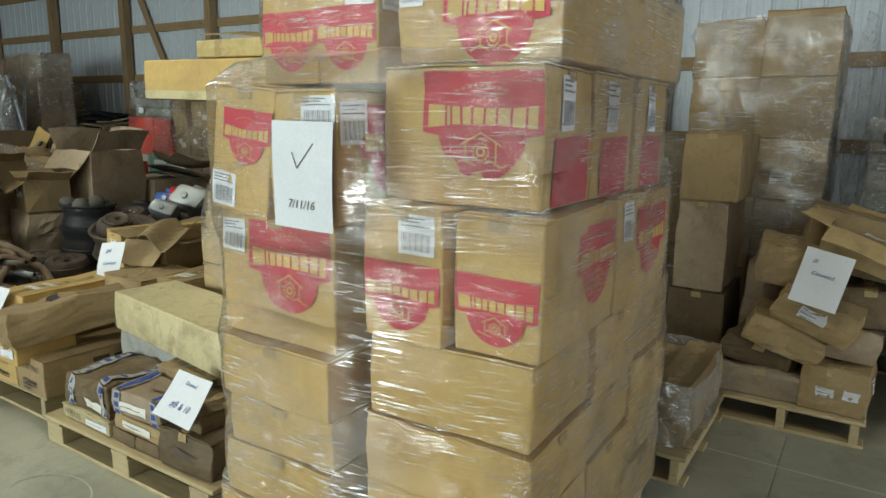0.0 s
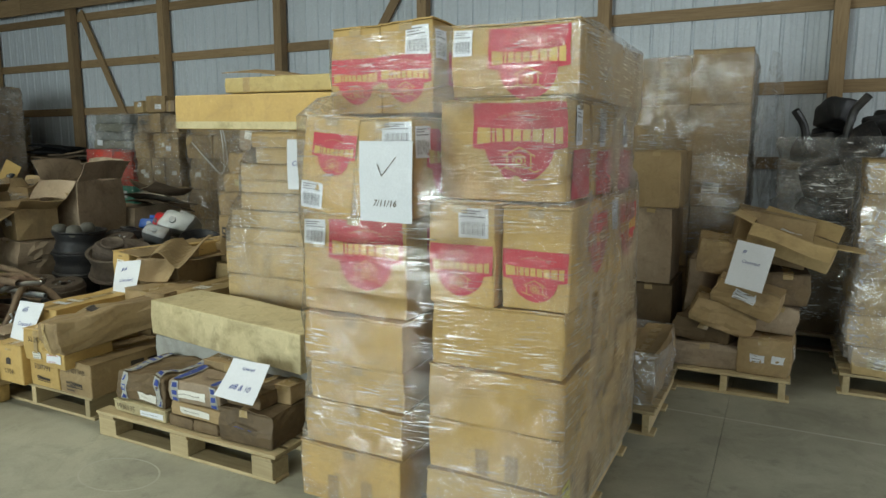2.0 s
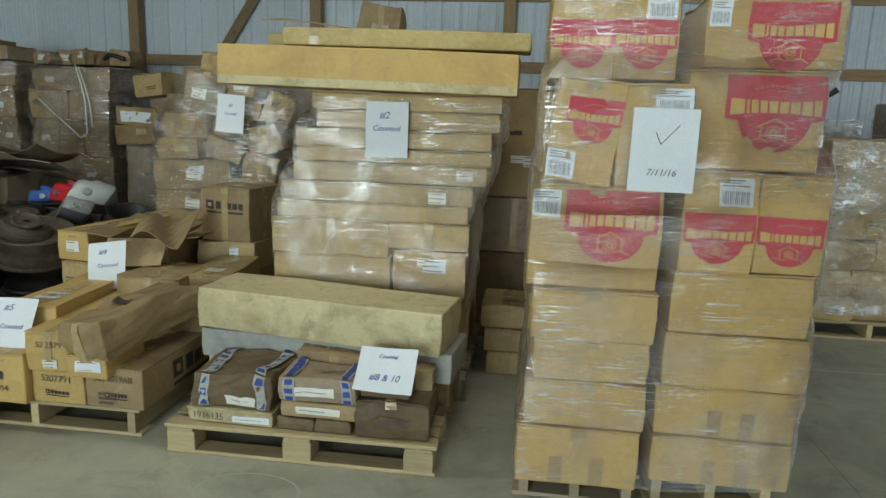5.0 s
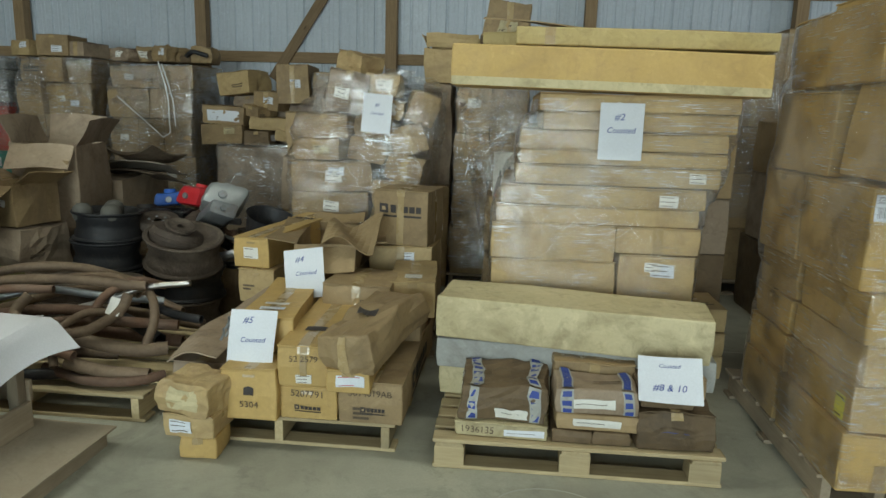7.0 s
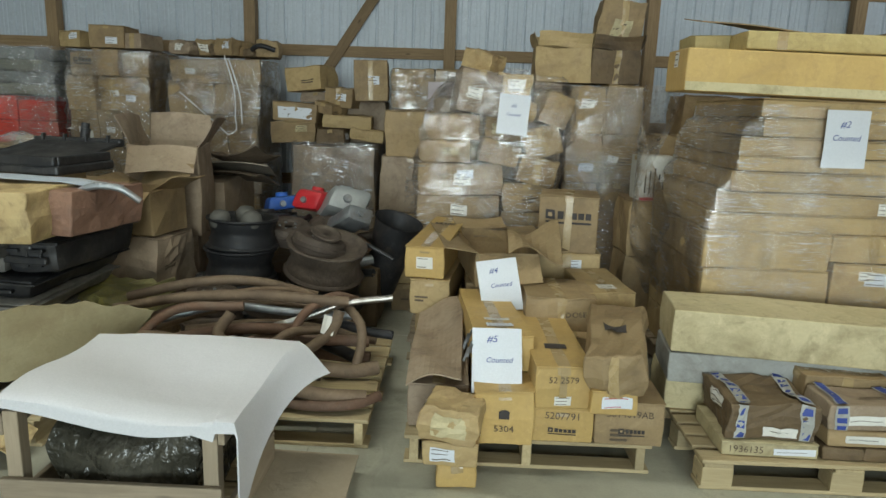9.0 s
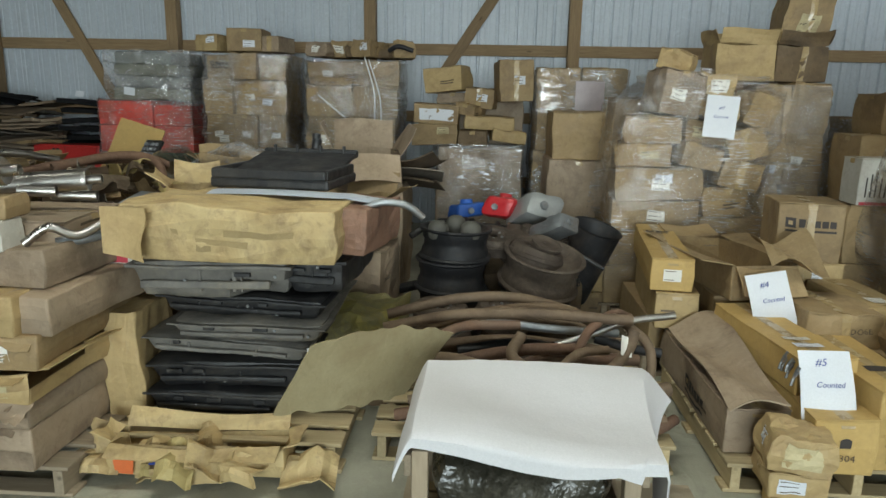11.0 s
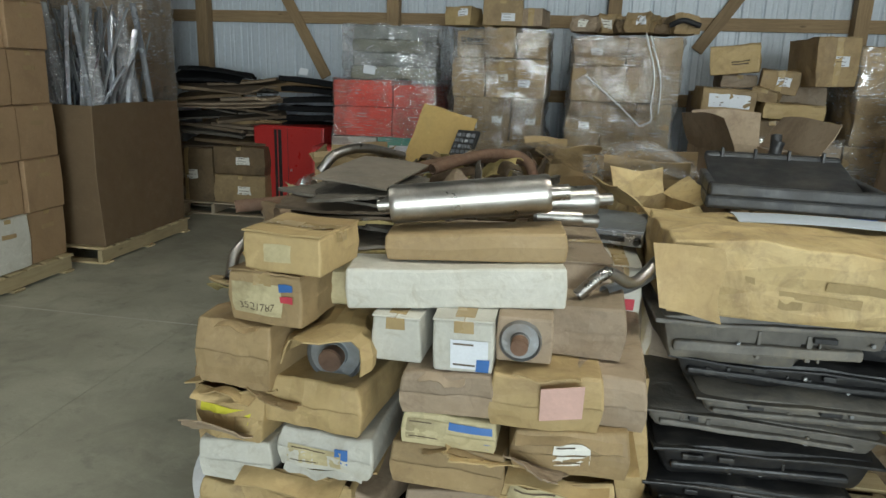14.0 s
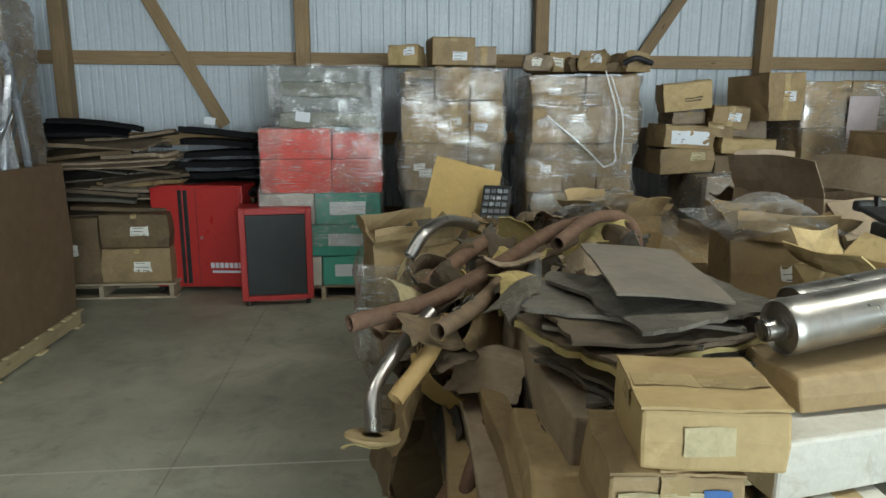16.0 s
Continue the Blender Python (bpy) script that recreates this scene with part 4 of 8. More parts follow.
carton("cream board box on the pallet", -3.22, -2.3, 1.98, 0.33, 0.142, 0.296, CREAM, rz=-5, worn=0.006, top="plain")
carton("brown carton holding up the long boxes", -2.28, -1.98, 1.98, 0.30, 0.142, 0.296, BROWN, rz=-4)
c = carton("flat cream carton with a part number in pen", -3.115, -2.72, 1.57, 0.34, 0.142, 0.205, CREAM, rz=-1, worn=0.004, group=G2, tape=False)
write(c, "front", "1936135", -0.10, 0.0, 0.05, PENINK)
sticker(c, "front", 0.10, -0.002, 0.17, 0.03, PAPER, 1)


def banded(c, spots):
    for u in spots:
        mark(c, "top", u - 0.023, u + 0.023, -c.d / 2, c.d / 2, GREYBOX, "printed_tape", 0.004, 2, 8, "white and blue printed tape")
        mark(c, "front", u - 0.023, u + 0.023, -c.h / 2 + 0.005, c.h / 2, GREYBOX, "printed_tape", 0.004, 2, 4, "white and blue printed tape")
        for i in range(7):
            b = -c.d / 2 + c.d * (i + 0.5) / 7
            mark(c, "top", u - 0.016, u + 0.016, b - 0.014, b + 0.014, BLUEINK, "print", 0.0055, 1, 1)
        for i in range(3):
            b = -c.h / 2 + c.h * (i + 0.5) / 3
            mark(c, "front", u - 0.016, u + 0.016, b - c.h * 0.10, b + c.h * 0.10, BLUEINK, "print", 0.0055, 1, 1)


c = carton("bulging brown carton with blue and white printed tape", -3.085, -2.73, 1.59, 0.34, 0.21, 0.365, DARKBOX, rz=-1, worn=0.014, top="plain", group=G2)
banded(c, (-0.125, 0.125))
sticker(c, "front", 0.03, -0.045, 0.13, 0.04, LABEL, 1)
c = carton("brown carton with blue and white printed tape", -2.69, -2.35, 1.58, 0.20, 0.275, 0.385, DUSTY, worn=0.008, top="plain", group=G2)
banded(c, (-0.125, 0.13))
sticker(c, "front", -0.02, -0.005, 0.18, 0.04, LABEL, 1)
c = carton("brown worn parts carton", -2.69, -2.345, 1.575, 0.22, 0.202, 0.272, BROWN, worn=0.007, top="plain", group=G2)
sticker(c, "front", 0.0, 0.0, 0.20, 0.035, LABEL, 1)
carton("small dark oil-stained parts carton", -2.70, -2.54, 1.57, 0.22, 0.142, 0.199, DARKBOX, group=G2, top="plain")
carton("small dark oil-stained parts carton", -2.53, -2.37, 1.57, 0.22, 0.142, 0.199, DARKBOX, group=G2, top="plain")
carton("brown parts carton lying at the back", -2.69, -2.33, 1.80, 0.16, 0.142, 0.42, BROWN, group=G2, worn=0.006)
c = carton("dark oil-stained carton among small parts cartons", -2.35, -2.035, 1.57, 0.32, 0.142, 0.305, DARKBOX, group=G2, worn=0.010, rz=1)
sticker(c, "front", 0.0, 0.0, 0.15, 0.03, DARKBOX, 1, BLUEINK)
carton("small dark stained carton with a sheet on it", -2.335, -2.12, 1.60, 0.26, 0.31, 0.385, DARKBOX, group=G2, worn=0.008)
carton("small worn brown parts carton", -2.13, -2.04, 1.72, 0.14, 0.31, 0.40, BROWN, group=G2, worn=0.004)
paper_sheet("white counting sheet lying on a dark carton", pose(-2.225, 1.60, 0.445, -40, 0, -4), 0.26, 0.20, text=(("#8 & 10", 0.0, -0.035, 0.058), ("Counted", 0.0, 0.06, 0.034)), curl=0.01)
RING = surface("chalk", (0.55, 0.54, 0.46), rough=0.9)
v, f = [], []
for i in range(48):
    a = 2 * math.pi * i / 48
    for r in (0.95, 1.0):
        v.append((-2.72 + 0.22 * r * math.cos(a), 1.28 + 0.15 * r * math.sin(a), 0.0022))
for i in range(48):
    k = (i + 1) % 48
    f.append((2 * i, 2 * i + 1, 2 * k + 1, 2 * k))
tagged(piece("chalk_ring", v, f, RING), "faint chalk ring on the concrete floor", "floor mark", kind="structure")

# ---- the wrapped load of long flat cartons ----
G3 = "long flat cartons of the wrapped load"
pallet("wooden pallet under the long flat cartons", -3.02, -1.94, 2.34, 3.36, GREYPALLET)
FLAT = []


def flat(x0, x1, z0, z1, y=2.35, d=0.95, m=TANBOX, **k):
    c = carton("long flat tan carton in a wrapped load", x0, x1, y, d, z0, z1, m, group=G3, name="flat_carton", **k)
    FLAT.append(extent(c))
    return c


flat(-2.98, -1.98, 0.145, 0.36)
flat(-2.98, -1.98, 0.365, 0.575)
flat(-3.0, -2.36, 0.58, 0.775, 2.33)
c = flat(-2.35, -1.965, 0.58, 0.825, 2.33)
sticker(c, "front", -0.02, 0.06, 0.08, 0.05)
flat(-3.01, -2.375, 0.78, 0.965, 2.33)
flat(-2.37, -1.96, 0.83, 0.965, 2.33)
flat(-3.0, -1.97, 0.97, 1.06, rz=0.6)
c = flat(-2.96, -1.94, 1.065, 1.165, 2.34, rz=-0.5)
sticker(c, "front", 0.33, -0.01, 0.09, 0.06)
c = flat(-2.90, -1.88, 1.17, 1.27, 2.36)
sticker(c, "front", 0.40, 0.0, 0.08, 0.05)
flat(-2.89, -1.86, 1.275, 1.345, 2.35, rz=0.7)
flat(-2.88, -1.86, 1.35, 1.44, 2.35)
flat(-2.77, -1.82, 1.445, 1.535, 2.36, rz=-0.6)
flat(-2.80, -1.82, 1.54, 1.625, 2.35)
wrap("clear stretch film round the long flat cartons", FLAT, 0.45, 1.60, FILM, 0.006, 0.010, 0.03, 160)
paper_sheet("white counting sheet on the wrapped load", pose(-2.392, 2.318, 1.445, 0, 0, 0), text=(("#2", -0.01, 0.07, 0.065), ("Counted", 0.0, 0.005, 0.055)), curl=0.006)
c = carton("very long brown carton with a pale edge band", -3.235, -1.74, 2.2, 0.30, 1.635, 1.83, KRAFT, ry=1.0, worn=0.004, top="plain", name="long_box")
mark(c, "front", -0.745, 0.745, -0.095, -0.055, CREAM, "edge_band", 0.003, 20, 1, "pale edge band")
sticker(c, "left", 0.0, 0.05, 0.06, 0.07)
c = carton("long yellow carton lying on a longer one", -2.93, -1.69, 2.30, 0.22, 1.845, 1.93, YELLOW, ry=0.6, worn=0.004, top="plain", name="long_box")
mark(c, "front", -0.48, -0.43, -0.04, 0.04, TAPE, "tape", 0.003, 2, 2)
v, f = sheet(14, 4, lambda a, b: (-3.10 + 1.25 * a, 2.45 + 0.30 * b, 1.945 + 0.05 * (1 - a) ** 2 * (1 + b) - 0.005 + 0.01 * math.sin(a * 9)), 0.005)
tagged(piece("cardboard_sheet", v, f, BROWN), "bent brown cardboard sheet on the long cartons", "cardboard")
carton("yellow carton end behind the long cartons", -3.10, -2.80, 2.53, 0.25, 1.845, 1.935, YELLOW, top="plain")

# ---- the pallet of long parts cartons with counting sheets 4 and 5 ----
G4 = "long parts cartons"
pallet("wooden pallet under the long parts cartons", -4.46, -3.39, 1.63, 2.75, PALLET)
pallet("wooden pallet with boxes behind the long cartons", -4.55, -3.35, 2.85, 3.75, GREYPALLET)
c = carton("tan carton with a crest and a number", -4.165, -3.915, 1.57, 0.95, 0.142, 0.38, KRAFT, group=G4, worn=0.008)
write(c, "front", "5304", 0.0, -0.045, 0.05)
mark(c, "front", -0.022, 0.022, 0.0, lambda u: 0.03 + 0.012 * math.cos(u * 60), BLACKINK, "print", 0.003, 6, 2)
c = carton("tan carton with a part number in pen", -3.91, -3.65, 1.62, 0.95, 0.142, 0.30, KRAFT, group=G4)
write(c, "front", "5207791", 0.0, 0.045, 0.052)
parts_print(c, "front", 0.0, -0.02, 0.12, 0.022)
c = carton("long tan carton with a maker's print along its side", -3.635, -3.35, 1.62, 1.05, 0.142, 0.335, BROWN, group=G4, rz=-1)
write(c, "front", "5014019AB", 0.0, 0.045, 0.048)
parts_print(c, "front", 0.01, -0.03, 0.11, 0.024)
parts_print(c, "right", 0.0, 0.01, 0.55, 0.09)
c = carton("long tan carton with tape and a pen number", -3.925, -3.69, 1.60, 0.85, 0.305, 0.49, KRAFT, group=G4, rz=2, worn=0.006)
write(c, "front", "52 2579", 0.0, 0.035, 0.045)
sticker(c, "front", 0.0, -0.055, 0.07, 0.04)
mark(c, "front", -0.015, 0.015, -0.04, 0.09, TAPE, "tape", 0.0035, 1, 4)
mark(c, "top", -0.05, 0.05, -0.22, -0.16, BLACKINK, "print", 0.003, 4, 2)
c = carton("dented brown carton tilted over others", -3.64, -3.39, 1.56, 0.62, 0.42, 0.60, BROWN, group=G4, rz=-13, rx=6, ry=-4, worn=0.022, top="plain")
mark(c, "top", -0.06, 0.06, -0.1, -0.03, BLACKINK, "print", 0.003, 4, 2)
c = carton("small tan carton with a white and red label", -3.68, -3.49, 1.56, 0.30, 0.305, 0.41, KRAFT, group=G4)
sticker(c, "front", 0.01, 0.005, 0.12, 0.05, PAPER, 2, REDINK)
c = carton("long tan carton under a counting sheet", -4.20, -3.95, 1.78, 0.8, 0.385, 0.545, KRAFT, group=G4, rz=6, worn=0.006)
sticker(c, "top", 0.0, -0.25, 0.12, 0.05, PAPER, 2)
sticker(c, "top", 0.0, -0.15, 0.12, 0.04, LABEL, 1)
v, f = sheet(10, 12, lambda a, b: (-4.46 + 0.24 * a, 1.66 + 0.95 * b, 0.355 + 0.06 * a + 0.03 * math.sin(a * 4 + b * 5) + 0.06 * b), 0.006)
tagged(piece("cardboard_sheet", v, f, DUSTY), "loose brown cardboard lid leaning on the cartons", "cardboard")
c = carton("long dark brown carton down the pallet edge", -4.45, -4.19, 1.72, 1.0, 0.142, 0.34, DUSTY, group=G4, worn=0.01)
parts_print(c, "left", 0.1, 0.0, 0.3, 0.06)
c = carton("torn small carton with a ripped label", -4.37, -4.15, 1.42, 0.20, 0.215, 0.36, TANBOX, rz=-8, ry=5, worn=0.012, top="plain")
sticker(c, "front", 0.0, 0.0, 0.12, 0.10, CREAM, 1, bars=False)
c = carton("small carton with a white label", -4.36, -4.14, 1.44, 0.20, 0.105, 0.21, TANBOX, rz=-3, worn=0.007)
sticker(c, "front", -0.03, 0.0, 0.10, 0.06, PAPER, 3)
carton("small tan carton standing on the floor", -4.31, -4.15, 1.46, 0.16, 0.0, 0.10, KRAFT, rz=2)
for i in range(9):
    k = Vector((-4.215 + 0.015 * (i % 3), 1.70 + 0.02 * i, 0.46 + 0.012 * (i % 4)))
    v, f = sweep([k, k + Vector((0.012, 0.01, 0.03)), k + Vector((0.02, -0.005, 0.06))], 0.006, 3, 8, 0.002, 0.01)
    tagged(piece("bolt", v, f, DULLSTEEL), "loose steel bolt lying between the cartons", "bolt", "loose bolts")
paper_sheet("white counting sheet propped on the cartons", pose(-4.07, 1.71, 0.465, -24, 0, 3), text=(("#5", -0.02, 0.09, 0.06), ("Counted", 0.01, 0.0, 0.045)), curl=0.012)
c = carton("long tan carton with an orange flap end", -4.49, -4.27, 2.68, 1.05, 0.57, 0.755, KRAFT, group=G4, rz=-7, worn=0.006)
parts_print(c, "top", 0.0, 0.25, 0.14, 0.05)
sticker(c, "front", 0.0, 0.0, 0.09, 0.07, LABEL, 2)
carton("tan carton holding up the long carton", -4.48, -4.25, 2.66, 0.9, 0.36, 0.565, TANBOX, group=G4, rz=-6)
carton("brown carton on the pallet", -4.50, -4.22, 2.86, 0.8, 0.142, 0.355, BROWN, group=G4)
c = carton("open brown carton with loose flaps", -4.22, -3.86, 2.62, 0.85, 0.55, 0.74, BROWN, group=G4, rz=9, worn=0.012, top="open", lid=(-50, 5, 15, 10))
carton("brown carton on the pallet", -4.2, -3.84, 2.7, 0.8, 0.36, 0.545, BROWN, group=G4)
carton("brown carton on the pallet", -4.2, -3.84, 2.86, 0.7, 0.142, 0.355, DUSTY, group=G4)
v, f = sheet(8, 10, lambda a, b: (-3.98 + 0.30 * a, 2.55 + 0.32 * b, 0.76 + 0.10 * b + 0.05 * math.sin(a * 5 + b * 3)), 0.005)
tagged(piece("cardboard_sheet", v, f, BROWN), "folded brown cardboard with a torn label", "cardboard")
paper_sheet("white counting sheet propped on long cartons", pose(-4.03, 2.40, 0.62, -20, -9, 4), text=(("#4", -0.02, 0.08, 0.06), ("Counted", 0.01, 0.0, 0.045)), curl=0.010)
c = carton("square brown carton with a maker's print", -3.745, -3.39, 3.0, 0.36, 0.685, 1.03, BROWN, group=G4, rz=-9)
parts_print(c, "front", 0.0, 0.06, 0.27, 0.055)
mark(c, "front", -0.022, 0.022, -0.17, 0.17, TAPE, "tape", 0.0035, 1, 6)
c = carton("tan carton under a square one", -3.775, -3.38, 2.98, 0.40, 0.50, 0.68, TANBOX, group=G4, rz=-3)
sticker(c, "front", 0.05, 0.03, 0.08, 0.05, PAPER)
carton("brown carton at the pallet back", -3.8, -3.38, 2.96, 0.5, 0.142, 0.495, BROWN, group=G4)
c = carton("tan carton with a label behind the front row", -3.58, -3.33, 2.4, 0.55, 0.40, 0.60, TANBOX, group=G4, rz=5)
sticker(c, "top", 0.0, -0.15, 0.10, 0.09, LABEL)
c = carton("brown carton with loose flaps", -3.90, -3.54, 2.28, 0.40, 0.42, 0.60, BROWN, group=G4, rz=3, worn=0.01)
write(c, "front", "DO6E", 0.08, 0.0, 0.05)
for i in range(4):
    carton("brown carton under the front row", -4.15 + 0.2 * i, -3.96 + 0.2 * i, 2.2, 0.4, 0.30 if i > 0 else 0.385, 0.415, BROWN, group=G4)

# ---- bent exhaust pipes on a pallet ----
pallet("pale wooden pallet under the exhaust pipes", -5.95, -4.63, 1.74, 2.86, PALLET)
PIPES = "bent exhaust pipes in a heap"


def pipe(points, r, m=BROWNPIPE, label="bent exhaust pipe with a brown rust film", group=PIPES):
    v, f = sweep(points, r * 0.80, 8, 16)
    return tagged(piece("exhaust_pipe", v, f, m, None, "", True), label, "pipe", group)


pipe([(-5.95, 2.10, 0.50), (-5.6, 2.16, 0.56), (-5.2, 2.10, 0.60), (-4.9, 2.09, 0.59), (-4.78, 2.10, 0.585)], 0.032)
pipe([(-5.35, 2.02, 0.40), (-5.0, 2.08, 0.50), (-4.80, 2.12, 0.57), (-4.57, 2.15, 0.60)], 0.021, STEEL, "bright chromed tail pipe in the heap")
pipe([(-5.30, 1.92, 0.56), (-5.34, 1.86, 0.47), (-5.16, 1.80, 0.40), (-4.95, 1.83, 0.42), (-4.83, 1.92, 0.50), (-4.80, 1.96, 0.58)], 0.032)
pipe([(-5.15, 1.90, 0.38), (-4.95, 1.88, 0.34), (-4.75, 1.92, 0.30), (-4.62, 1.98, 0.30)], 0.042)
pipe([(-5.05, 1.80, 0.26), (-4.85, 1.82, 0.22), (-4.66, 1.86, 0.20)], 0.040)
pipe([(-5.2, 1.85, 0.21), (-4.95, 1.79, 0.18), (-4.72, 1.80, 0.185), (-4.60, 1.9, 0.19)], 0.030, RUST)
pipe([(-4.72, 1.95, 0.32), (-4.70, 2.0, 0.42), (-4.72, 2.05, 0.50), (-4.80, 2.15, 0.55)], 0.028)
pipe([(-5.75, 1.95, 0.36), (-5.5, 1.93, 0.44), (-5.25, 1.97, 0.47), (-5.0, 2.05, 0.45)], 0.034, RUST)
pipe([(-5.85, 2.3, 0.40), (-5.5, 2.32, 0.52), (-5.1, 2.3, 0.57), (-4.9, 2.22, 0.50)], 0.030)
pipe([(-5.9, 2.0, 0.30), (-5.55, 2.05, 0.33), (-5.2, 2.15, 0.36), (-4.7, 2.25, 0.33)], 0.036, RUST)
pipe([(-5.8, 1.86, 0.24), (-5.5, 1.88, 0.30), (-5.2, 1.9, 0.28), (-4.9, 2.0, 0.24)], 0.034)
pipe([(-5.05, 2.0, 0.42), (-4.98, 2.06, 0.54), (-4.86, 2.14, 0.60), (-4.76, 2.25, 0.55)], 0.027, RUST)
pipe([(-5.9, 2.45, 0.30), (-5.5, 2.5, 0.42), (-5.1, 2.48, 0.44), (-4.75, 2.4, 0.36)], 0.034)
pipe([(-5.85, 2.2, 0.22), (-5.3, 2.3, 0.25), (-4.7, 2.3, 0.22)], 0.042, RUST)
pipe([(-5.8, 2.6, 0.22), (-5.3, 2.6, 0.28), (-4.7, 2.55, 0.24)], 0.042)
pipe([(-5.5, 1.80, 0.20), (-5.3, 1.78, 0.19), (-5.05, 1.85, 0.19)], 0.035, BLACKSTEEL, "black exhaust pipe in the heap")
pipe([(-5.75, 2.12, 0.44), (-5.45, 2.22, 0.50), (-5.1, 2.2, 0.49), (-4.8, 2.3, 0.45)], 0.026, DULLSTEEL, "grey exhaust pipe in the heap")
pipe([(-5.5, 1.83, 0.36), (-5.35, 1.85, 0.32), (-5.2, 1.81, 0.33), (-5.0, 1.79, 0.30)], 0.03, RUST)
pipe([(-4.9, 2.35, 0.4), (-4.72, 2.3, 0.37), (-4.58, 2.28, 0.36)], 0.03, BLACKSTEEL, "black exhaust pipe in the heap")
pipe([(-5.6, 2.35, 0.30), (-5.2, 2.4, 0.33), (-4.75, 2.15, 0.28)], 0.04, BLACKSTEEL, "black exhaust pipe in the heap")
pipe([(-5.85, 1.80, 0.20), (-5.6, 1.78, 0.27), (-5.4, 1.84, 0.34), (-5.3, 1.9, 0.44)], 0.034, RUST)
pipe([(-5.9, 1.92, 0.40), (-5.65, 1.88, 0.45), (-5.45, 1.84, 0.42), (-5.25, 1.83, 0.30)], 0.030)
pipe([(-5.65, 1.76, 0.35), (-5.72, 1.9, 0.44), (-5.6, 2.05, 0.53), (-5.3, 2.1, 0.54)], 0.028, RUST)
pipe([(-5.95, 2.25, 0.52), (-5.6, 2.3, 0.60), (-5.3, 2.35, 0.60), (-5.0, 2.4, 0.52)], 0.032)
pipe([(-5.1, 1.78, 0.24), (-5.15, 1.86, 0.36), (-5.05, 1.95, 0.46), (-4.9, 2.0, 0.47)], 0.026)
for x, y, z, a in ((-4.84, 1.90, 0.53, 20), (-5.18, 1.77, 0.43, -30)):
    v, f = sheet(3, 4, lambda u, q: ((u - 0.5) * 0.06, 0.01 * math.sin(u * 3), (q - 0.5) * 0.09), 0.001)
    o = piece("paper_tag", v, f, LABEL)
    o.matrix_world = pose(x, y, z, -30, a, a)
    tagged(o, "small pale paper tag tied to a pipe", "tag")

# ---- the crate under a white cloth ----
p = thing("low_platform", pose(-5.2, 1.16, 0), "low platform of boards with a cardboard sheet", "pallet")
for x in (-0.48, 0.0, 0.48):
    board("bearer", 0.70, 0.09, 0.085, GREYPALLET, pose(x, 0, 0.0425, 0, 0, 90), p)
v, f = sheet(8, 6, lambda a, b: (-0.56 + 1.12 * a, -0.37 + 0.74 * b, 0.094 + 0.006 * math.sin(a * 7 + b * 4)), 0.008)
piece("cardboard_top", v, f, surface("dusty_kraft_sheet", (0.42, 0.35, 0.25), (0.36, 0.29, 0.20), rough=0.85), p, "dusty cardboard sheet")
cr = thing("crate", pose(-5.34, 1.17, 0.10), "open wooden crate with dark bagged goods", "crate")
for sx in (-1, 1):
    for sy in (-1, 1):
        board("corner_post", 0.44, 0.05, 0.05, GREYPALLET, pose(sx * 0.32, sy * 0.255, 0.22, 0, 90, 0), cr)
for sy in (-1, 1):
    board("rail", 0.72, 0.022, 0.10, GREYPALLET, pose(0, sy * 0.292, 0.165), cr)
for sx in (-1, 1):
    board("rail", 0.56, 0.022, 0.12, GREYPALLET, pose(sx * 0.357, 0, 0.06, 0, 0, 90), cr)
    board("rail", 0.56, 0.022, 0.07, GREYPALLET, pose(sx * 0.357, 0, 0.39, 0, 0, 90), cr)
for i in range(5):
    board("bottom_board", 0.66, 0.095, 0.016, PALLET, pose(0, -0.22 + 0.11 * i, 0.02), cr)
v, f = block(0.56, 0.44, 0.34, 0.09, 8, wobble(0.045, 7))
bag = piece("bag", v, f, surface("dark_bag", (0.045, 0.042, 0.03), (0.025, 0.024, 0.018), (0.12, 0.11, 0.085), rough=0.22, bump=0.9, grain=14, bump_dist=0.02), None, "", True)
bag.matrix_world = pose(-5.34, 1.17, 0.13)
tagged(bag, "dark shiny plastic bag lying in the crate", "bag")


def cloth(a, b):
    x = -5.74 + 0.80 * a
    y = 0.885 + 0.60 * b
    z = 0.572 + 0.03 * math.sin(a * 5 + 1) * (1 - b) + 0.022 * b + 0.012 * math.sin(b * 6 + a * 3)
    front = max(0.0, 0.12 - b) / 0.12
    z -= 0.055 * front ** 1.3 * (0.6 + 0.8 * math.sin(math.pi * a)) * (0.3 if a > 0.93 else 1.0)
    if front:
        y = 0.957 - 0.088 * min(1.0, front * 2.5)
    down = 0.04 * max(0.0, front - 0.4) / 0.6 * min(1.0, max(0.0, (a - 0.84) / 0.09))
    right = max(0.0, a - 0.93) / 0.07
    if right:
        drop = 0.13 + 0.27 * (1 - b) ** 3
        x = -5.74 + 0.80 * 0.93 + 0.075 * min(1.0, right * 2.5) + 0.17 * right * b * b
        down = max(down, drop * (0.06 * right + 0.94 * max(0.0, (right - 0.35) / 0.65)))
    z -= down
    left = max(0.0, 0.07 - a) / 0.07
    z -= 0.12 * left ** 1.4
    return (x, y, z + 0.003 * noise.noise(Vector((x * 9, y * 9, 3))))


v, f = sheet(130, 66, cloth, 0.006)
o = tagged(piece("cloth", v, f, CLOTH, None, "", True), "white felt cloth draped over the crate", "cloth")
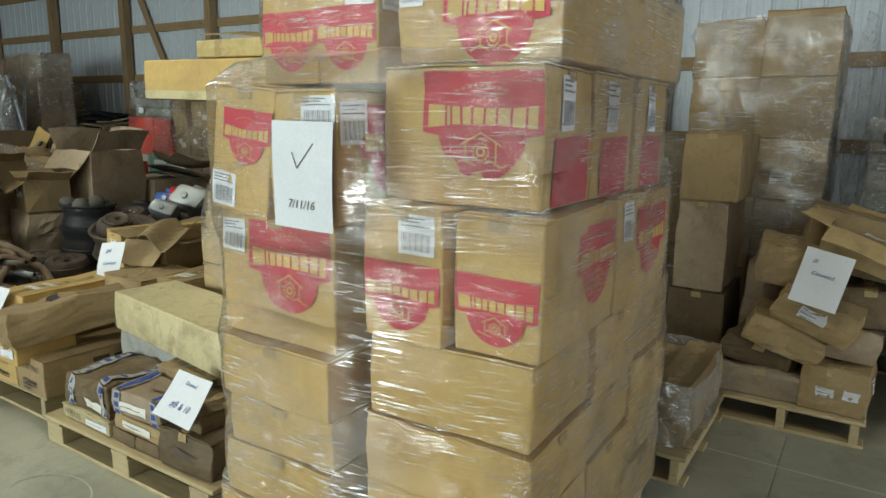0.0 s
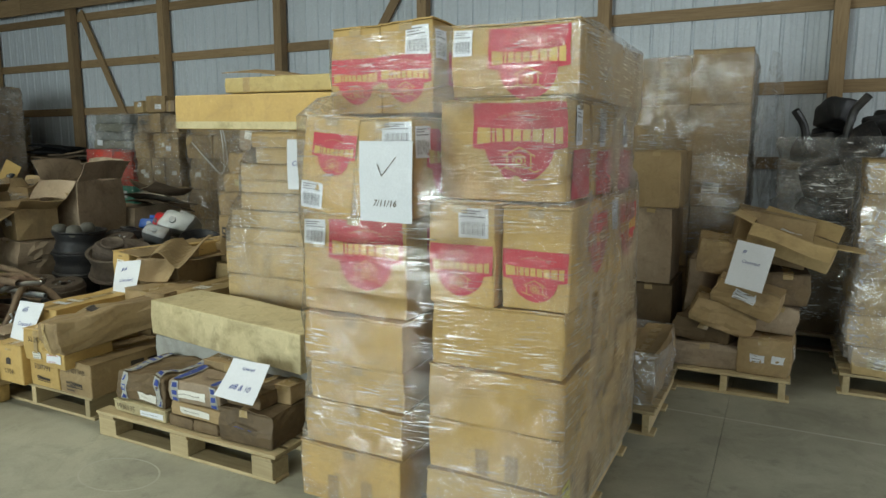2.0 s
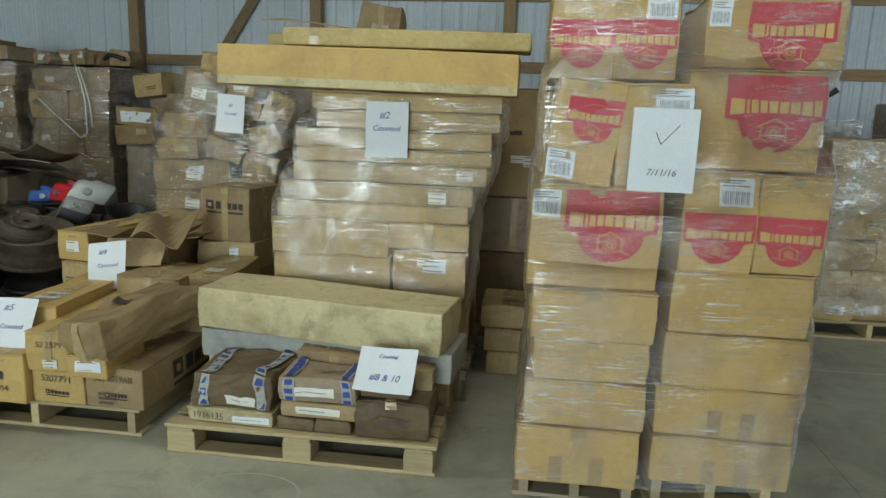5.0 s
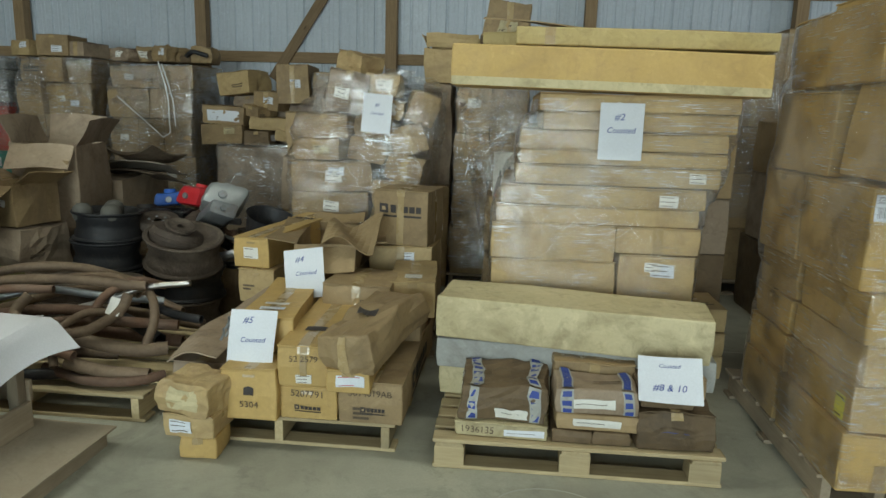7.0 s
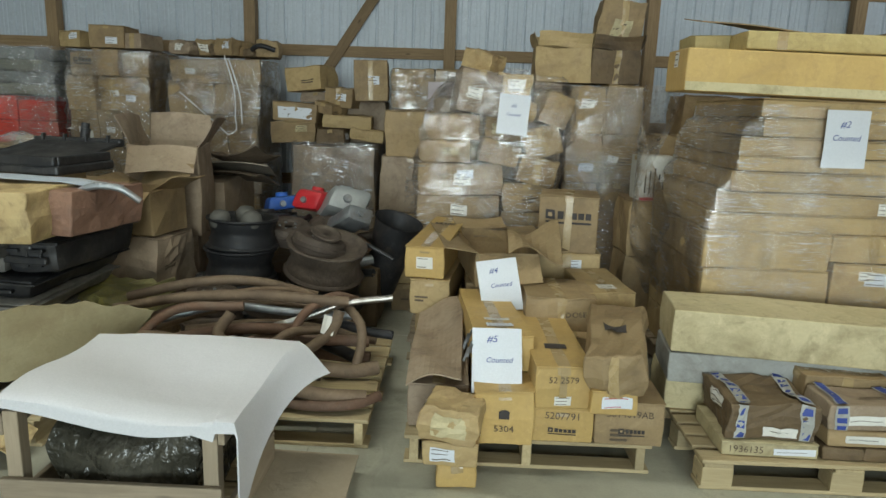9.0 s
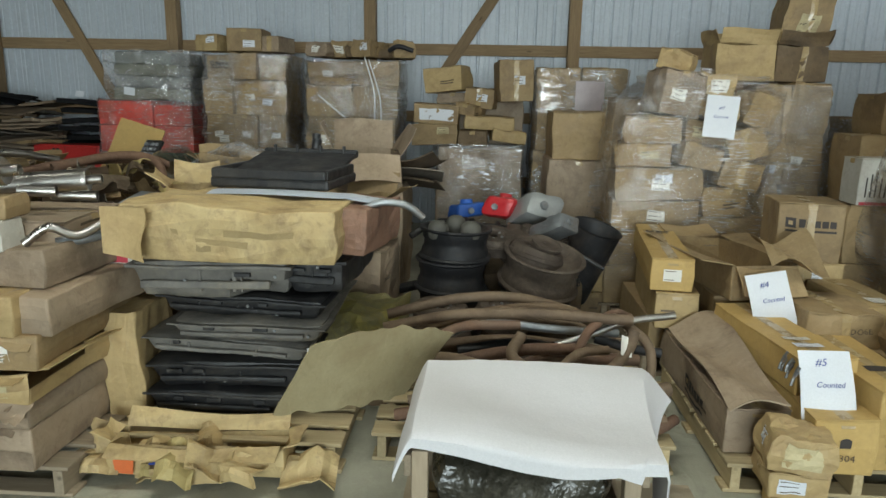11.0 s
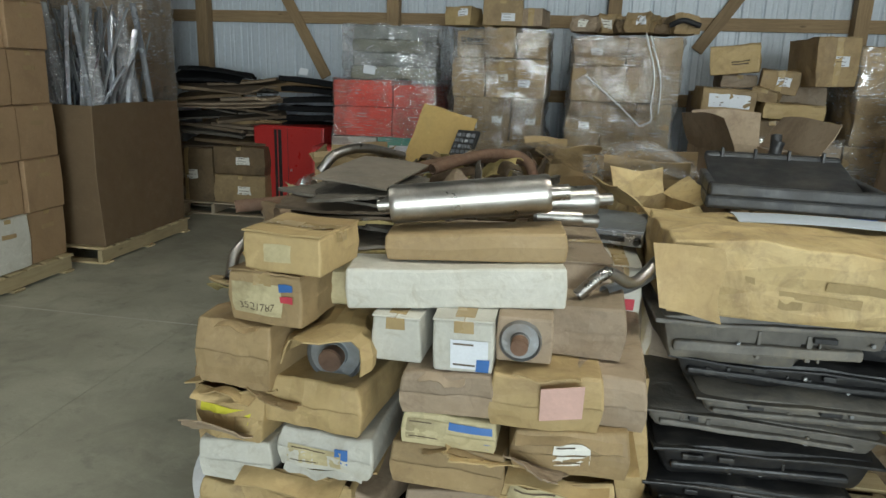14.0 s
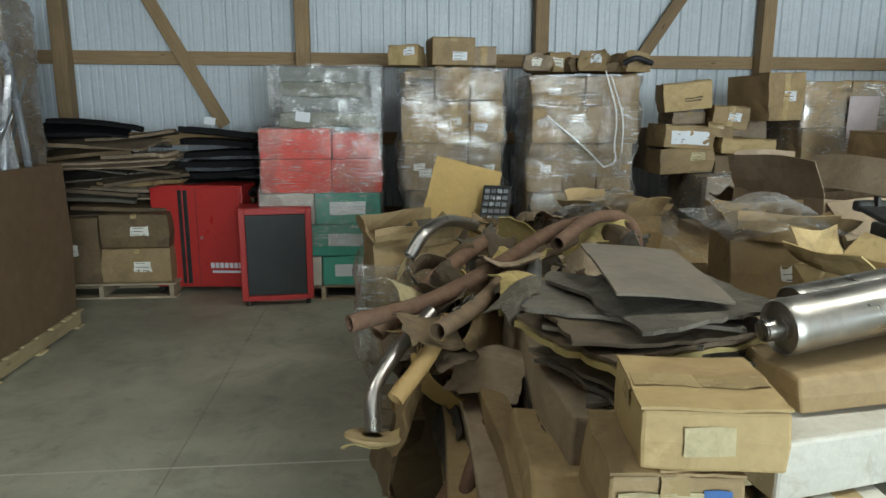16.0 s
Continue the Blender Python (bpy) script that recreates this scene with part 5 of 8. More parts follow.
# ---- wheels, drums and castings ----
WHEEL = [(0.02, 0.10), (0.09, 0.10), (0.10, 0.13), (0.15, 0.12), (0.165, 0.04), (0.185, 0.0), (0.205, -0.004), (0.209, 0.004), (0.205, 0.012), (0.194, 0.018), (0.190, 0.05), (0.180, 0.065), (0.178, 0.10), (0.188, 0.115), (0.191, 0.15), (0.205, 0.157), (0.209, 0.165), (0.205, 0.173), (0.185, 0.17), (0.170, 0.14), (0.152, 0.13), (0.10, 0.137), (0.02, 0.107)]
DRUMP = [(0.03, 0.09), (0.08, 0.09), (0.085, 0.105), (0.14, 0.105), (0.15, 0.09), (0.152, 0.0), (0.16, 0.0), (0.162, 0.05), (0.168, 0.055), (0.168, 0.075), (0.16, 0.08), (0.158, 0.10), (0.145, 0.115), (0.09, 0.118), (0.08, 0.10), (0.03, 0.10)]


def lathed(name, profile, material, m, label, category, group="", scale=1.0):
    t = thing(name, m, label, category, group)
    v, f = lathe([(r * scale, z * scale) for r, z in profile])
    piece("body", v, f, material, t, "", True)
    n = 5
    for i in range(n):
        a = 2 * math.pi * i / n
        vv, ff = lathe([(0.0, 0.012), (0.008, 0.012), (0.012, 0.0)], 8)
        o = piece("stud", vv, ff, DULLSTEEL, t)
        zz = profile[1][1] * scale
        o.matrix_basis = pose(0.06 * scale * math.cos(a), 0.06 * scale * math.sin(a), zz + 0.006)
    return t


GW = "steel wheels and brake drums in a heap"
for x, y, z, s, m in ((-5.68, 3.18, 0.01, 1.1, BLACKSTEEL), (-5.67, 3.2, 0.21, 1.1, BLACKSTEEL), (-5.68, 3.2, 0.41, 1.12, BLACKSTEEL), (-5.66, 3.2, 0.61, 1.1, BLACKSTEEL),
                      (-5.14, 3.22, 0.01, 1.2, DRUM), (-5.13, 3.25, 0.22, 1.22, BLACKSTEEL)):
    lathed("steel_wheel", WHEEL, m, pose(x, y, z, 1.5, -1, x * 50 + z * 90), "dark steel wheel rim in a stack", "wheel", GW, s)
lathed("steel_wheel", WHEEL, DRUM, pose(-5.13, 3.2, 0.45, 14, 5, 20), "rusty steel wheel lying on others", "wheel", GW, 1.25)
lathed("brake_drum", DRUMP, DRUM, pose(-5.72, 2.78, 0.16, 0, 0, 0), "rusty brake drum on the floor heap", "brake drum", GW, 1.1)
lathed("brake_drum", DRUMP, DRUM, pose(-5.72, 2.80, 0.30, 3, 2, 30), "rusty brake drum on the floor heap", "brake drum", GW, 1.0)
lathed("brake_drum", DRUMP, DRUM, pose(-5.36, 2.82, 0.30, 8, 2, 30), "rusty brake drum on the floor heap", "brake drum", GW, 1.0)
lathed("brake_drum", DRUMP, DRUM, pose(-5.17, 3.16, 0.575, 15, 6, 80), "dusty brake drum lying in a rusty wheel", "brake drum", GW, 1.05)
lathed("pulley", [(0.02, 0.0), (0.07, 0.0), (0.095, 0.012), (0.10, 0.03), (0.085, 0.034), (0.06, 0.02), (0.02, 0.022)], DRUM, pose(-5.10, 3.11, 0.705, 22, 10, 30), "rusty dished pulley on a brake drum", "pulley", GW, 1.0)
lathed("brake_drum", DRUMP, DRUM, pose(-5.42, 3.42, 0.62, 12, -6, 50), "flat rusty rotor lying on a wheel", "brake drum", GW, 0.95)
for x, y in ((-5.76, 3.08), (-5.56, 3.08), (-5.66, 3.28)):
    v, f = lathe([(0.0, 0.125), (0.035, 0.118), (0.058, 0.097), (0.066, 0.06), (0.058, 0.02), (0.04, 0.0)], 18)
    o = piece("air_dome", v, f, surface("grey_dome", (0.10, 0.095, 0.08), (0.06, 0.056, 0.048), rough=0.7), None, "", True)
    o.matrix_world = pose(x, y, 0.735)
    tagged(o, "dusty grey rounded canister on a wheel rim", "canister", "grey canisters")


def casting(label, m, mat, sx, sy, sz, category="casting"):
    t = thing("housing", m, label, category, "castings on the heap")
    v, f = block(sx, sy, sz, min(sx, sy, sz) * 0.25, 5, lambda p: p + Vector((p.z * 0.25, 0, 0)) + noise.noise_vector(p * 8) * 0.012)
    piece("body", v, f, mat, t, "", True)
    v, f = lathe([(0.0, 0.03), (sx * 0.2, 0.03), (sx * 0.22, 0.0), (sx * 0.3, -0.01)], 18)
    o = piece("flange", v, f, mat, t, "", True)
    o.matrix_basis = pose(sz * 0.2, 0, sz + 0.002)
    v, f = lathe([(0.0, 0.01), (sx * 0.10, 0.012), (sx * 0.12, -0.01)], 14)
    o = piece("boss", v, f, DULLSTEEL, t, "", True)
    o.matrix_basis = pose(0, -sy / 2, sz * 0.45, 90, 0, 0)


casting("grey cast housing on the heap of parts", pose(-5.14, 3.80, 0.72, -28, 14, 25), CASTING, 0.30, 0.32, 0.20)
casting("red plastic fan shroud on the heap", pose(-5.38, 3.92, 0.74, -15, 5, -20), REDPLASTIC, 0.22, 0.24, 0.15, "plastic part")
casting("blue plastic cover on the heap", pose(-5.62, 3.96, 0.73, -10, 0, 30), BLUEPLASTIC, 0.22, 0.2, 0.10, "plastic part")
casting("dull metal bell housing on a wheel", pose(-5.02, 3.45, 0.70, -30, 20, 40), DULLSTEEL, 0.2, 0.3, 0.12)
casting("rusty gear case in the heap", pose(-5.25, 3.65, 0.50, 10, 10, 10), DRUM, 0.3, 0.3, 0.22)
casting("dark gear case in the heap", pose(-5.65, 3.62, 0.55, -10, 10, 70), BLACKSTEEL, 0.34, 0.28, 0.2)
v, f = lathe([(0.0, 0.0), (0.12, 0.0), (0.17, 0.55), (0.18, 0.56), (0.165, 0.54), (0.11, 0.02)], 24)
o = piece("bin", v, f, BLACKSTEEL, None, "", True)
o.matrix_world = pose(-4.84, 3.80, 0.20, 10, 16, 0)
tagged(o, "dark rusty steel bin tilted in the heap", "bin")
rnd = random.Random(11)
for i in range(26):
    x, y = rnd.uniform(-5.9, -4.85), rnd.uniform(3.35, 4.2)
    z = rnd.uniform(0.3, 0.7)
    a = rnd.uniform(0, 6.28)
    d = Vector((math.cos(a), math.sin(a) * 0.7, rnd.uniform(-0.15, 0.3))) * rnd.uniform(0.15, 0.3)
    k = Vector((x, y, z))
    v, f = sweep([k - d, k + Vector((0, 0, rnd.uniform(0, 0.06))), k + d], rnd.uniform(0.012, 0.035), 4, 9)
    tagged(piece("steel_rod", v, f, rnd.choice([RUST, BLACKSTEEL, DRUM, DULLSTEEL, BLACKPLASTIC]), None, "", True), "greasy steel rod in the parts heap", "metal part", "greasy rods in the heap")
for i in range(5):
    carton("dark greasy carton under the metal parts", -5.9 + 0.22 * i, -5.69 + 0.22 * i, 3.45, 0.7, 0.0, 0.34 + 0.05 * (i % 3), DARKBOX, worn=0.012, top="plain")
for i, (sx, sy, z, rz) in enumerate(((0.56, 0.5, 0.93, -8), (0.6, 0.5, 0.99, 6), (0.55, 0.45, 1.04, -12))):
    v, f = sheet(10, 8, lambda a, b: ((a - 0.5) * sx, (b - 0.5) * sy, 0.09 * (a - 0.5) ** 2 * 4 * (1 if i == 2 else -0.3) + 0.02 * math.sin(b * 5 + i)), 0.01)
    o = piece("bent_panel", v, f, HEADLINER if i != 1 else GREYMAT, None, "", True)
    o.matrix_world = pose(-6.12, 4.5, z, -12, 0, rz)
    tagged(o, "bent brown fibre panel on the heap", "panel", "bent fibre panels")
carton("tall brown carton behind the heap", -6.5, -6.12, 4.15, 0.75, 0.0, 0.9, DUSTY, worn=0.02, top="plain")
c = carton("large dusty open carton", -6.54, -6.10, 3.42, 0.62, 0.60, 1.22, DUSTY, rz=12, worn=0.016, top="open", lid=(-50, 60, 80, 70))
carton("dusty carton under the open one", -6.55, -6.10, 3.40, 0.65, 0.0, 0.595, DUSTY, rz=10, worn=0.016)
carton("torn open tan carton beside the black parts", -6.42, -6.08, 2.95, 0.36, 0.70, 0.98, BROWN, rz=-12, worn=0.018, top="open", lid=(-35, 30, 50, 20))
carton("dented tan carton under the torn one", -6.45, -6.06, 2.92, 0.42, 0.30, 0.695, DUSTY, rz=-6, worn=0.018)
carton("dented carton on the floor", -6.45, -6.04, 2.9, 0.45, 0.0, 0.295, DARKBOX, worn=0.015)
carton("crushed olive carton with yellow tape", -6.32, -5.95, 2.3, 0.40, 0.28, 0.50, surface("olive_carton", (0.25, 0.22, 0.09), (0.2, 0.17, 0.08), (0.42, 0.36, 0.06), bump=0.3), rz=-14, worn=0.03, top="plain")
carton("crushed carton under the olive one", -6.32, -5.93, 2.3, 0.42, 0.0, 0.275, DARKBOX, rz=-8, worn=0.02, top="plain")
def curl(a, b):
    lo, hi = Vector((-6.23, 1.27, 0.44)).lerp(Vector((-5.80, 1.72, 0.34)), a), Vector((-6.09, 1.30, 0.70)).lerp(Vector((-5.60, 1.79, 0.59)), a)
    p = lo.lerp(hi, b)
    e = 0.02 * noise.noise(Vector((a * 9, b * 3, 4)))
    return p + Vector((0.02, -0.03, 0)) * math.sin(math.pi * a) * (1 - b) + Vector((0, 0, e + 0.05 * b * math.sin(a * 3)))


v, f = sheet(20, 14, curl, 0.006)
o = piece("cardboard_sheet", v, f, surface("buff_cardboard", (0.40, 0.335, 0.19), (0.33, 0.265, 0.14), (0.25, 0.19, 0.10), rough=0.85))
tagged(o, "curled buff cardboard sheet leaning on the pipes", "cardboard")

# ---- black plastic cases under a crumpled yellow carton ----
pallet("pale wooden pallet under the black plastic cases", -7.08, -6.06, 1.62, 2.72, PALLET)
TRAYS = "stacked black plastic cases"


def tray(label, x0, x1, y, d, z0, z1, material, rz=0, ribs=2, ry=0.0, notch=0.0):
    """A moulded plastic case lying on its side: slanting walls, a rolled rim, a long groove, moulded ribs, clips; notch cuts a corner off its front."""
    w, h = x1 - x0, z1 - z0
    t = thing("plastic_case", pose((x0 + x1) / 2, y + d / 2, z0, 0, ry, rz), label, "plastic case", TRAYS)
    off = Vector((x0 * 3, z0 * 9, 0))
    def slope(p):
        q = Vector((p.x * (0.88 + 0.12 * p.z / h), p.y * (0.93 + 0.07 * p.z / h), p.z)) + noise.noise_vector(p * 5 + off) * 0.016 + noise.noise_vector(p * 14 + off) * 0.005
        if notch and p.x > w * (0.5 - notch) and p.z < h * 0.5 and p.y < 0:
            q.y += 0.10
        return q
    v, f = block(w, d, h, 0.03, 8, slope)
    piece("body", v, f, material, t, "", True)
    v, f = block(w + 0.025, d + 0.025, h * 0.09, 0.006, 8, lambda p: p + noise.noise_vector(p * 4 + off) * 0.012)
    piece("lip", [p + Vector((0, 0, h * 0.80)) for p in v], f, material, t)
    v, f = block(w * 0.80, 0.03, h * 0.20, 0.008, 6, lambda p: p + noise.noise_vector(p * 6 + off) * 0.006)
    piece("front_channel", [p + Vector((-0.02, -d / 2 + 0.006, h * 0.30)) for p in v], f, material, t)
    r = random.Random(int(z0 * 1000))
    for i in range(ribs):
        x = r.uniform(-0.38, 0.36) * w
        slab("rib", r.uniform(0.008, 0.02), 0.02, h * r.uniform(0.3, 0.55), material, t, (x, -d / 2 + 0.012, h * 0.22))
    for i in range(r.randint(1, 3)):
        slab("clip", r.uniform(0.02, 0.07), 0.02, 0.018, BLACKPLASTIC, t, (r.uniform(-0.35, 0.35) * w, -d / 2 - 0.004, h * 0.62))
    for i in range(2):
        vv, ff = lathe([(0.0, 0.004), (0.006, 0.004), (0.008, 0.0)], 8)
        o = piece("stud", vv, ff, DULLSTEEL, t)
        o.matrix_basis = pose(r.uniform(-0.42, 0.42) * w, -d / 2 - 0.002, h * r.uniform(0.2, 0.75), 90, 0, 0)
    return t


tray("black plastic case at the foot of a stack", -6.98, -6.32, 1.80, 0.80, 0.145, 0.275, BLACKPLASTIC, -1)
tray("glossy black plastic case in a stack", -6.98, -6.27, 1.81, 0.80, 0.28, 0.41, BLACKPLASTIC, 2, 2, -0.8)
tray("dusty brown-black plastic case in a stack", -7.00, -6.24, 1.84, 0.80, 0.415, 0.505, DUSTPLASTIC, -2, 3, 1.5)
tray("dusty grey plastic case in a stack", -6.86, -6.18, 1.80, 0.80, 0.51, 0.60, DUSTPLASTIC, 1)
tray("black plastic case in a stack", -6.92, -6.16, 1.86, 0.80, 0.605, 0.70, BLACKPLASTIC, -3, 4, 0.6)
tray("dusty grey plastic case with a broken edge", -7.02, -6.32, 1.78, 0.82, 0.705, 0.88, DUSTPLASTIC, 2, 3, -0.8, 0.30)
tray("black plastic case standing behind the stack", -6.34, -6.08, 1.91, 0.7, 0.705, 0.88, BLACKPLASTIC, -3, 2)
c = carton("crumpled yellowed carton with faded print", -7.01, -6.10, 1.73, 0.52, 0.888, 1.122, YELLOWOLD, rz=-1, worn=0.020, top="plain", name="carton")
for a, b, z in ((-0.22, -0.19, 0.0), (-0.12, 0.10, -0.02), (0.0, 0.28, 0.02), (-0.12, -0.05, -0.05)):
    mark(c, "front", a, b, z - 0.012, z + 0.012, surface("faded_print", (0.34, 0.25, 0.12), rough=0.8), "print", 0.003, 5, 1)
v, f = sheet(6, 6, lambda a, b: (-7.065 + (0.20 - 0.03 * b + 0.01 * math.sin(b * 7)) * a + 0.03 * b, 1.695 - 0.05 * b - 0.02 * a + 0.012 * math.sin(a * 3), 1.118 - (0.185 + 0.03 * a) * b), 0.004)
tagged(piece("cardboard_flap", v, f, TANBOX), "loose tan cardboard flap hanging from the yellow carton", "cardboard")
carton("rust-stained carton end under the black lid", -6.2, -5.95, 1.9, 0.5, 0.90, 1.10, surface("rust_brown_carton", (0.25, 0.14, 0.09), (0.2, 0.11, 0.075), (0.12, 0.08, 0.06), bump=0.3), rz=-10, worn=0.012, top="plain")
for i in range(12):
    rr = random.Random(40 + i)
    x, y = rr.uniform(-7.1, -6.05), rr.uniform(1.42, 1.66)
    a, b, z = rr.uniform(0.12, 0.3), rr.uniform(0.1, 0.2), rr.uniform(0.06, 0.15)
    s0 = rr.uniform(0, 9)
    v, f = sheet(7, 6, lambda u, q: ((u - 0.5) * a, (q - 0.5) * b, 0.035 * math.sin(u * 5 + s0) + 0.03 * math.sin(q * 6 + s0 * 2) + noise.noise(Vector((u * 4, q * 4, s0))) * 0.03), 0.005)
    o = piece("cardboard_scrap", v, f, rr.choice([YELLOWOLD, TANBOX, YELLOW, YELLOWOLD]))
    o.matrix_world = pose(x, y, z, rr.uniform(10, 60), rr.uniform(-15, 15), rr.uniform(-30, 30))
    tagged(o, "torn yellow cardboard scrap at the pallet edge", "cardboard", "torn cardboard scraps")
c = carton("torn yellow carton with orange and blue print", -7.0, -6.28, 1.50, 0.16, 0.03, 0.17, YELLOWOLD, rz=2, worn=0.016, top="open", lid=(-20, 20, 60, 30))
mark(c, "front", -0.33, -0.25, -0.05, 0.06, ORANGE, "print", 0.003, 3, 3)
mark(c, "front", -0.16, -0.10, -0.05, 0.05, ORANGE, "print", 0.003, 3, 3)
mark(c, "front", -0.20, -0.12, -0.02, 0.02, BLUEINK, "print", 0.004, 3, 2)
for i, (x0, x1, h) in enumerate(((-7.16, -7.02, 0.62), (-7.14, -7.0, 0.40))):
    c = carton("tall flattened tan carton between the stacks", x0, x1, 1.80 + 0.25 * i, 0.35, 0.0, h, TANBOX, rz=3, worn=0.018, top="plain")
lid = thing("cargo_tray", pose(-6.50, 2.44, 1.137, 0, 0, -6), "black ribbed plastic cargo lid with an upright back", "plastic part")
for k, (sx, sy, sz, at) in enumerate(((0.60, 0.46, 0.05, (0, 0, 0)), (0.58, 0.035, 0.05, (0, -0.22, 0.045)), (0.03, 0.42, 0.05, (-0.28, 0, 0.045)), (0.03, 0.42, 0.05, (0.28, 0, 0.045)))):
    slab("rim" if k else "tray", sx, sy, sz, BLACKPLASTIC, lid, at, r=0.012, n=2)
slab("back_panel", 0.54, 0.02, 0.40, BLACKPLASTIC, lid, (0, -0.04, 0.06), (-80, 0, 0), r=0.006, n=2)
for i in range(4):
    slab("rib", 0.012, 0.03, 0.05, BLACKPLASTIC, lid, (-0.2 + 0.133 * i, 0.335, 0.125))
slab("top_rail", 0.54, 0.05, 0.045, BLACKPLASTIC, lid, (0, 0.36, 0.11), r=0.012, n=2)
v, f = sweep([(0.02, 0.38, 0.12), (0.02, 0.39, 0.17), (0.03, 0.39, 0.21)], 0.026, 3, 12)
piece("spout", v, f, BLACKPLASTIC, lid, "", True)
v, f = sheet(24, 5, lambda a, b: (-6.75 + 0.85 * a, 2.02 + 0.16 * b, 1.137 + 0.005 * math.sin(a * 6) + 0.008 * math.sin(b * 3) - 0.03 * (a > 0.75) * (a - 0.75) * 4), 0.003)
tagged(piece("bumper_trim", v, f, surface("pale_blue_grey_trim", (0.50, 0.54, 0.60), (0.42, 0.46, 0.52), rough=0.35, bump=0.03), None, "", True), "curved pale grey trim strip lying across the stack", "trim strip")
pipe([(-6.05, 2.0, 1.08), (-5.95, 2.0, 1.12), (-5.84, 2.02, 1.11), (-5.76, 2.05, 1.05)], 0.02, DULLSTEEL, "grey curved metal arm over the stack edge", "")
paper_sheet("white hang tag on the black cases", pose(-6.19, 1.70, 0.50, 0, 0, 10), 0.05, 0.075, curl=0.002)

# ---- the stack of muffler cartons ----
G5 = "muffler cartons in a stack"
pallet("grey weathered pallet under the muffler cartons", -8.40, -7.08, 1.34, 2.50, GREYPALLET)
LABELBLUE = surface("blue_label_print", (0.06, 0.18, 0.48), rough=0.5, bump=0.02)
DEEP = 1.05


def muffler_box(x0, x1, z0, z1, m=DUSTY, y=1.30, d=DEEP, **k):
    k["worn"] = max(k.get("worn", 0.014), 0.010)
    k.setdefault("rz", (COUNT[0] * 37 % 7) - 3)
    k.setdefault("top", "plain")
    k.setdefault("lidk", 0.26)
    c = carton("long worn muffler carton in a stack", x0, x1, y, d, z0, z1, m, group=G5, name="muffler_carton", **k)
    s0 = seed()
    mark(c, "front", -c.w * 0.49, c.w * 0.49, -c.h * 0.48, lambda u: c.h * 0.02 + 0.004 * noise.noise(Vector((u * 25, s0, 0))), m, "end_flap", 0.0032, 14, 4)
    q = random.Random(int(s0 * 100))
    if q.random() < 0.45:
        fw, fl, ang = c.w * q.uniform(0.5, 0.95), q.uniform(0.015, 0.05), radians(q.uniform(-75, 25))
        ux = q.uniform(-0.2, 0.2) * (c.w - fw)
        zz = c.h * q.choice([0.98, 0.98, 0.05])
        def torn(a, b):
            e = 1 + 0.5 * noise.noise(Vector((a * 6, s0, 0)))
            return (ux + (a - 0.5) * fw, -c.d / 2 - fl * b * e * math.cos(ang), zz + fl * b * e * math.sin(ang) + 0.008 * math.sin(a * 7 + s0))
        v, f = sheet(14, 3, torn, 0.004)
        piece("torn_flap", v, f, m, c.ob)
    return c


muffler_box(-8.37, -8.0, 0.145, 0.265, BROWN)
muffler_box(-7.98, -7.75, 0.145, 0.285, DARKBOX, top="open", lid=(-30, 20, 60, 30))
muffler_box(-7.74, -7.50, 0.145, 0.245, TANBOX, worn=0.018)
muffler_box(-7.47, -7.19, 0.145, 0.315, DUSTY)
c = muffler_box(-7.74, -7.43, 0.25, 0.44, DUSTY, rz=2, worn=0.006)
mark(c, "front", -0.13, 0.0, 0.0, 0.06, ORANGE, "label", 0.003, 4, 3, "orange and yellow label")
mark(c, "front", 0.0, 0.11, -0.065, 0.06, YLABEL, "label", 0.003, 4, 4, "yellow label")
mark(c, "front", -0.13, 0.0, -0.06, -0.03, LABELBLUE, "label", 0.003, 4, 1)
sticker(c, "top", 0.0, -0.40, 0.10, 0.10, PAPER, 2, LABELBLUE)
muffler_box(-8.36, -8.22, 0.27, 0.385, YELLOWOLD)
muffler_box(-8.20, -7.88, 0.29, 0.45, TANBOX, top="open", lid=(-15, 10, 20, 15), worn=0.02)
muffler_box(-7.90, -7.72, 0.29, 0.42, DUSTY, rz=-12, ry=12)
muffler_box(-7.46, -7.16, 0.32, 0.42, DUSTY, rz=-2)
c = muffler_box(-7.41, -7.13, 0.43, 0.55, TANBOX, top="open", lid=(-10, 10, 15, 15), worn=0.018)
sticker(c, "front", -0.03, 0.0, 0.18, 0.08, CREAM, 2)
c = muffler_box(-7.72, -7.39, 0.455, 0.585, BROWN, rz=-5, worn=0.006)
muffler_box(-8.34, -8.11, 0.39, 0.52, WHITEBOX, worn=0.008)
c = muffler_box(-8.06, -7.78, 0.46, 0.585, WHITEBOX, rz=-4)
mark(c, "front", 0.03, 0.07, -0.01, 0.03, LABELBLUE, "print", 0.003, 2, 2)
sticker(c, "front", -0.03, -0.01, 0.16, 0.06, CREAM, 2)
c = muffler_box(-7.45, -7.15, 0.555, 0.67, BROWN, rz=2)
sticker(c, "front", 0.0, 0.0, 0.09, 0.06)
c = muffler_box(-7.73, -7.47, 0.59, 0.685, CREAM, rz=-1, worn=0.006)
mark(c, "front", 0.0, 0.12, 0.015, 0.035, LABELBLUE, "print", 0.003, 4, 1)
mark(c, "front", 0.0, 0.12, -0.035, -0.015, LABELBLUE, "print", 0.003, 4, 1)
sticker(c, "front", -0.06, 0.0, 0.11, 0.06, CREAM, 2)
muffler_box(-8.07, -7.78, 0.60, 0.73, TANBOX, worn=0.02, rz=-8)
c = muffler_box(-8.32, -8.12, 0.53, 0.69, TANBOX, top="open", lid=(-20, 20, 40, -20), worn=0.014, rz=-6, d=0.5)
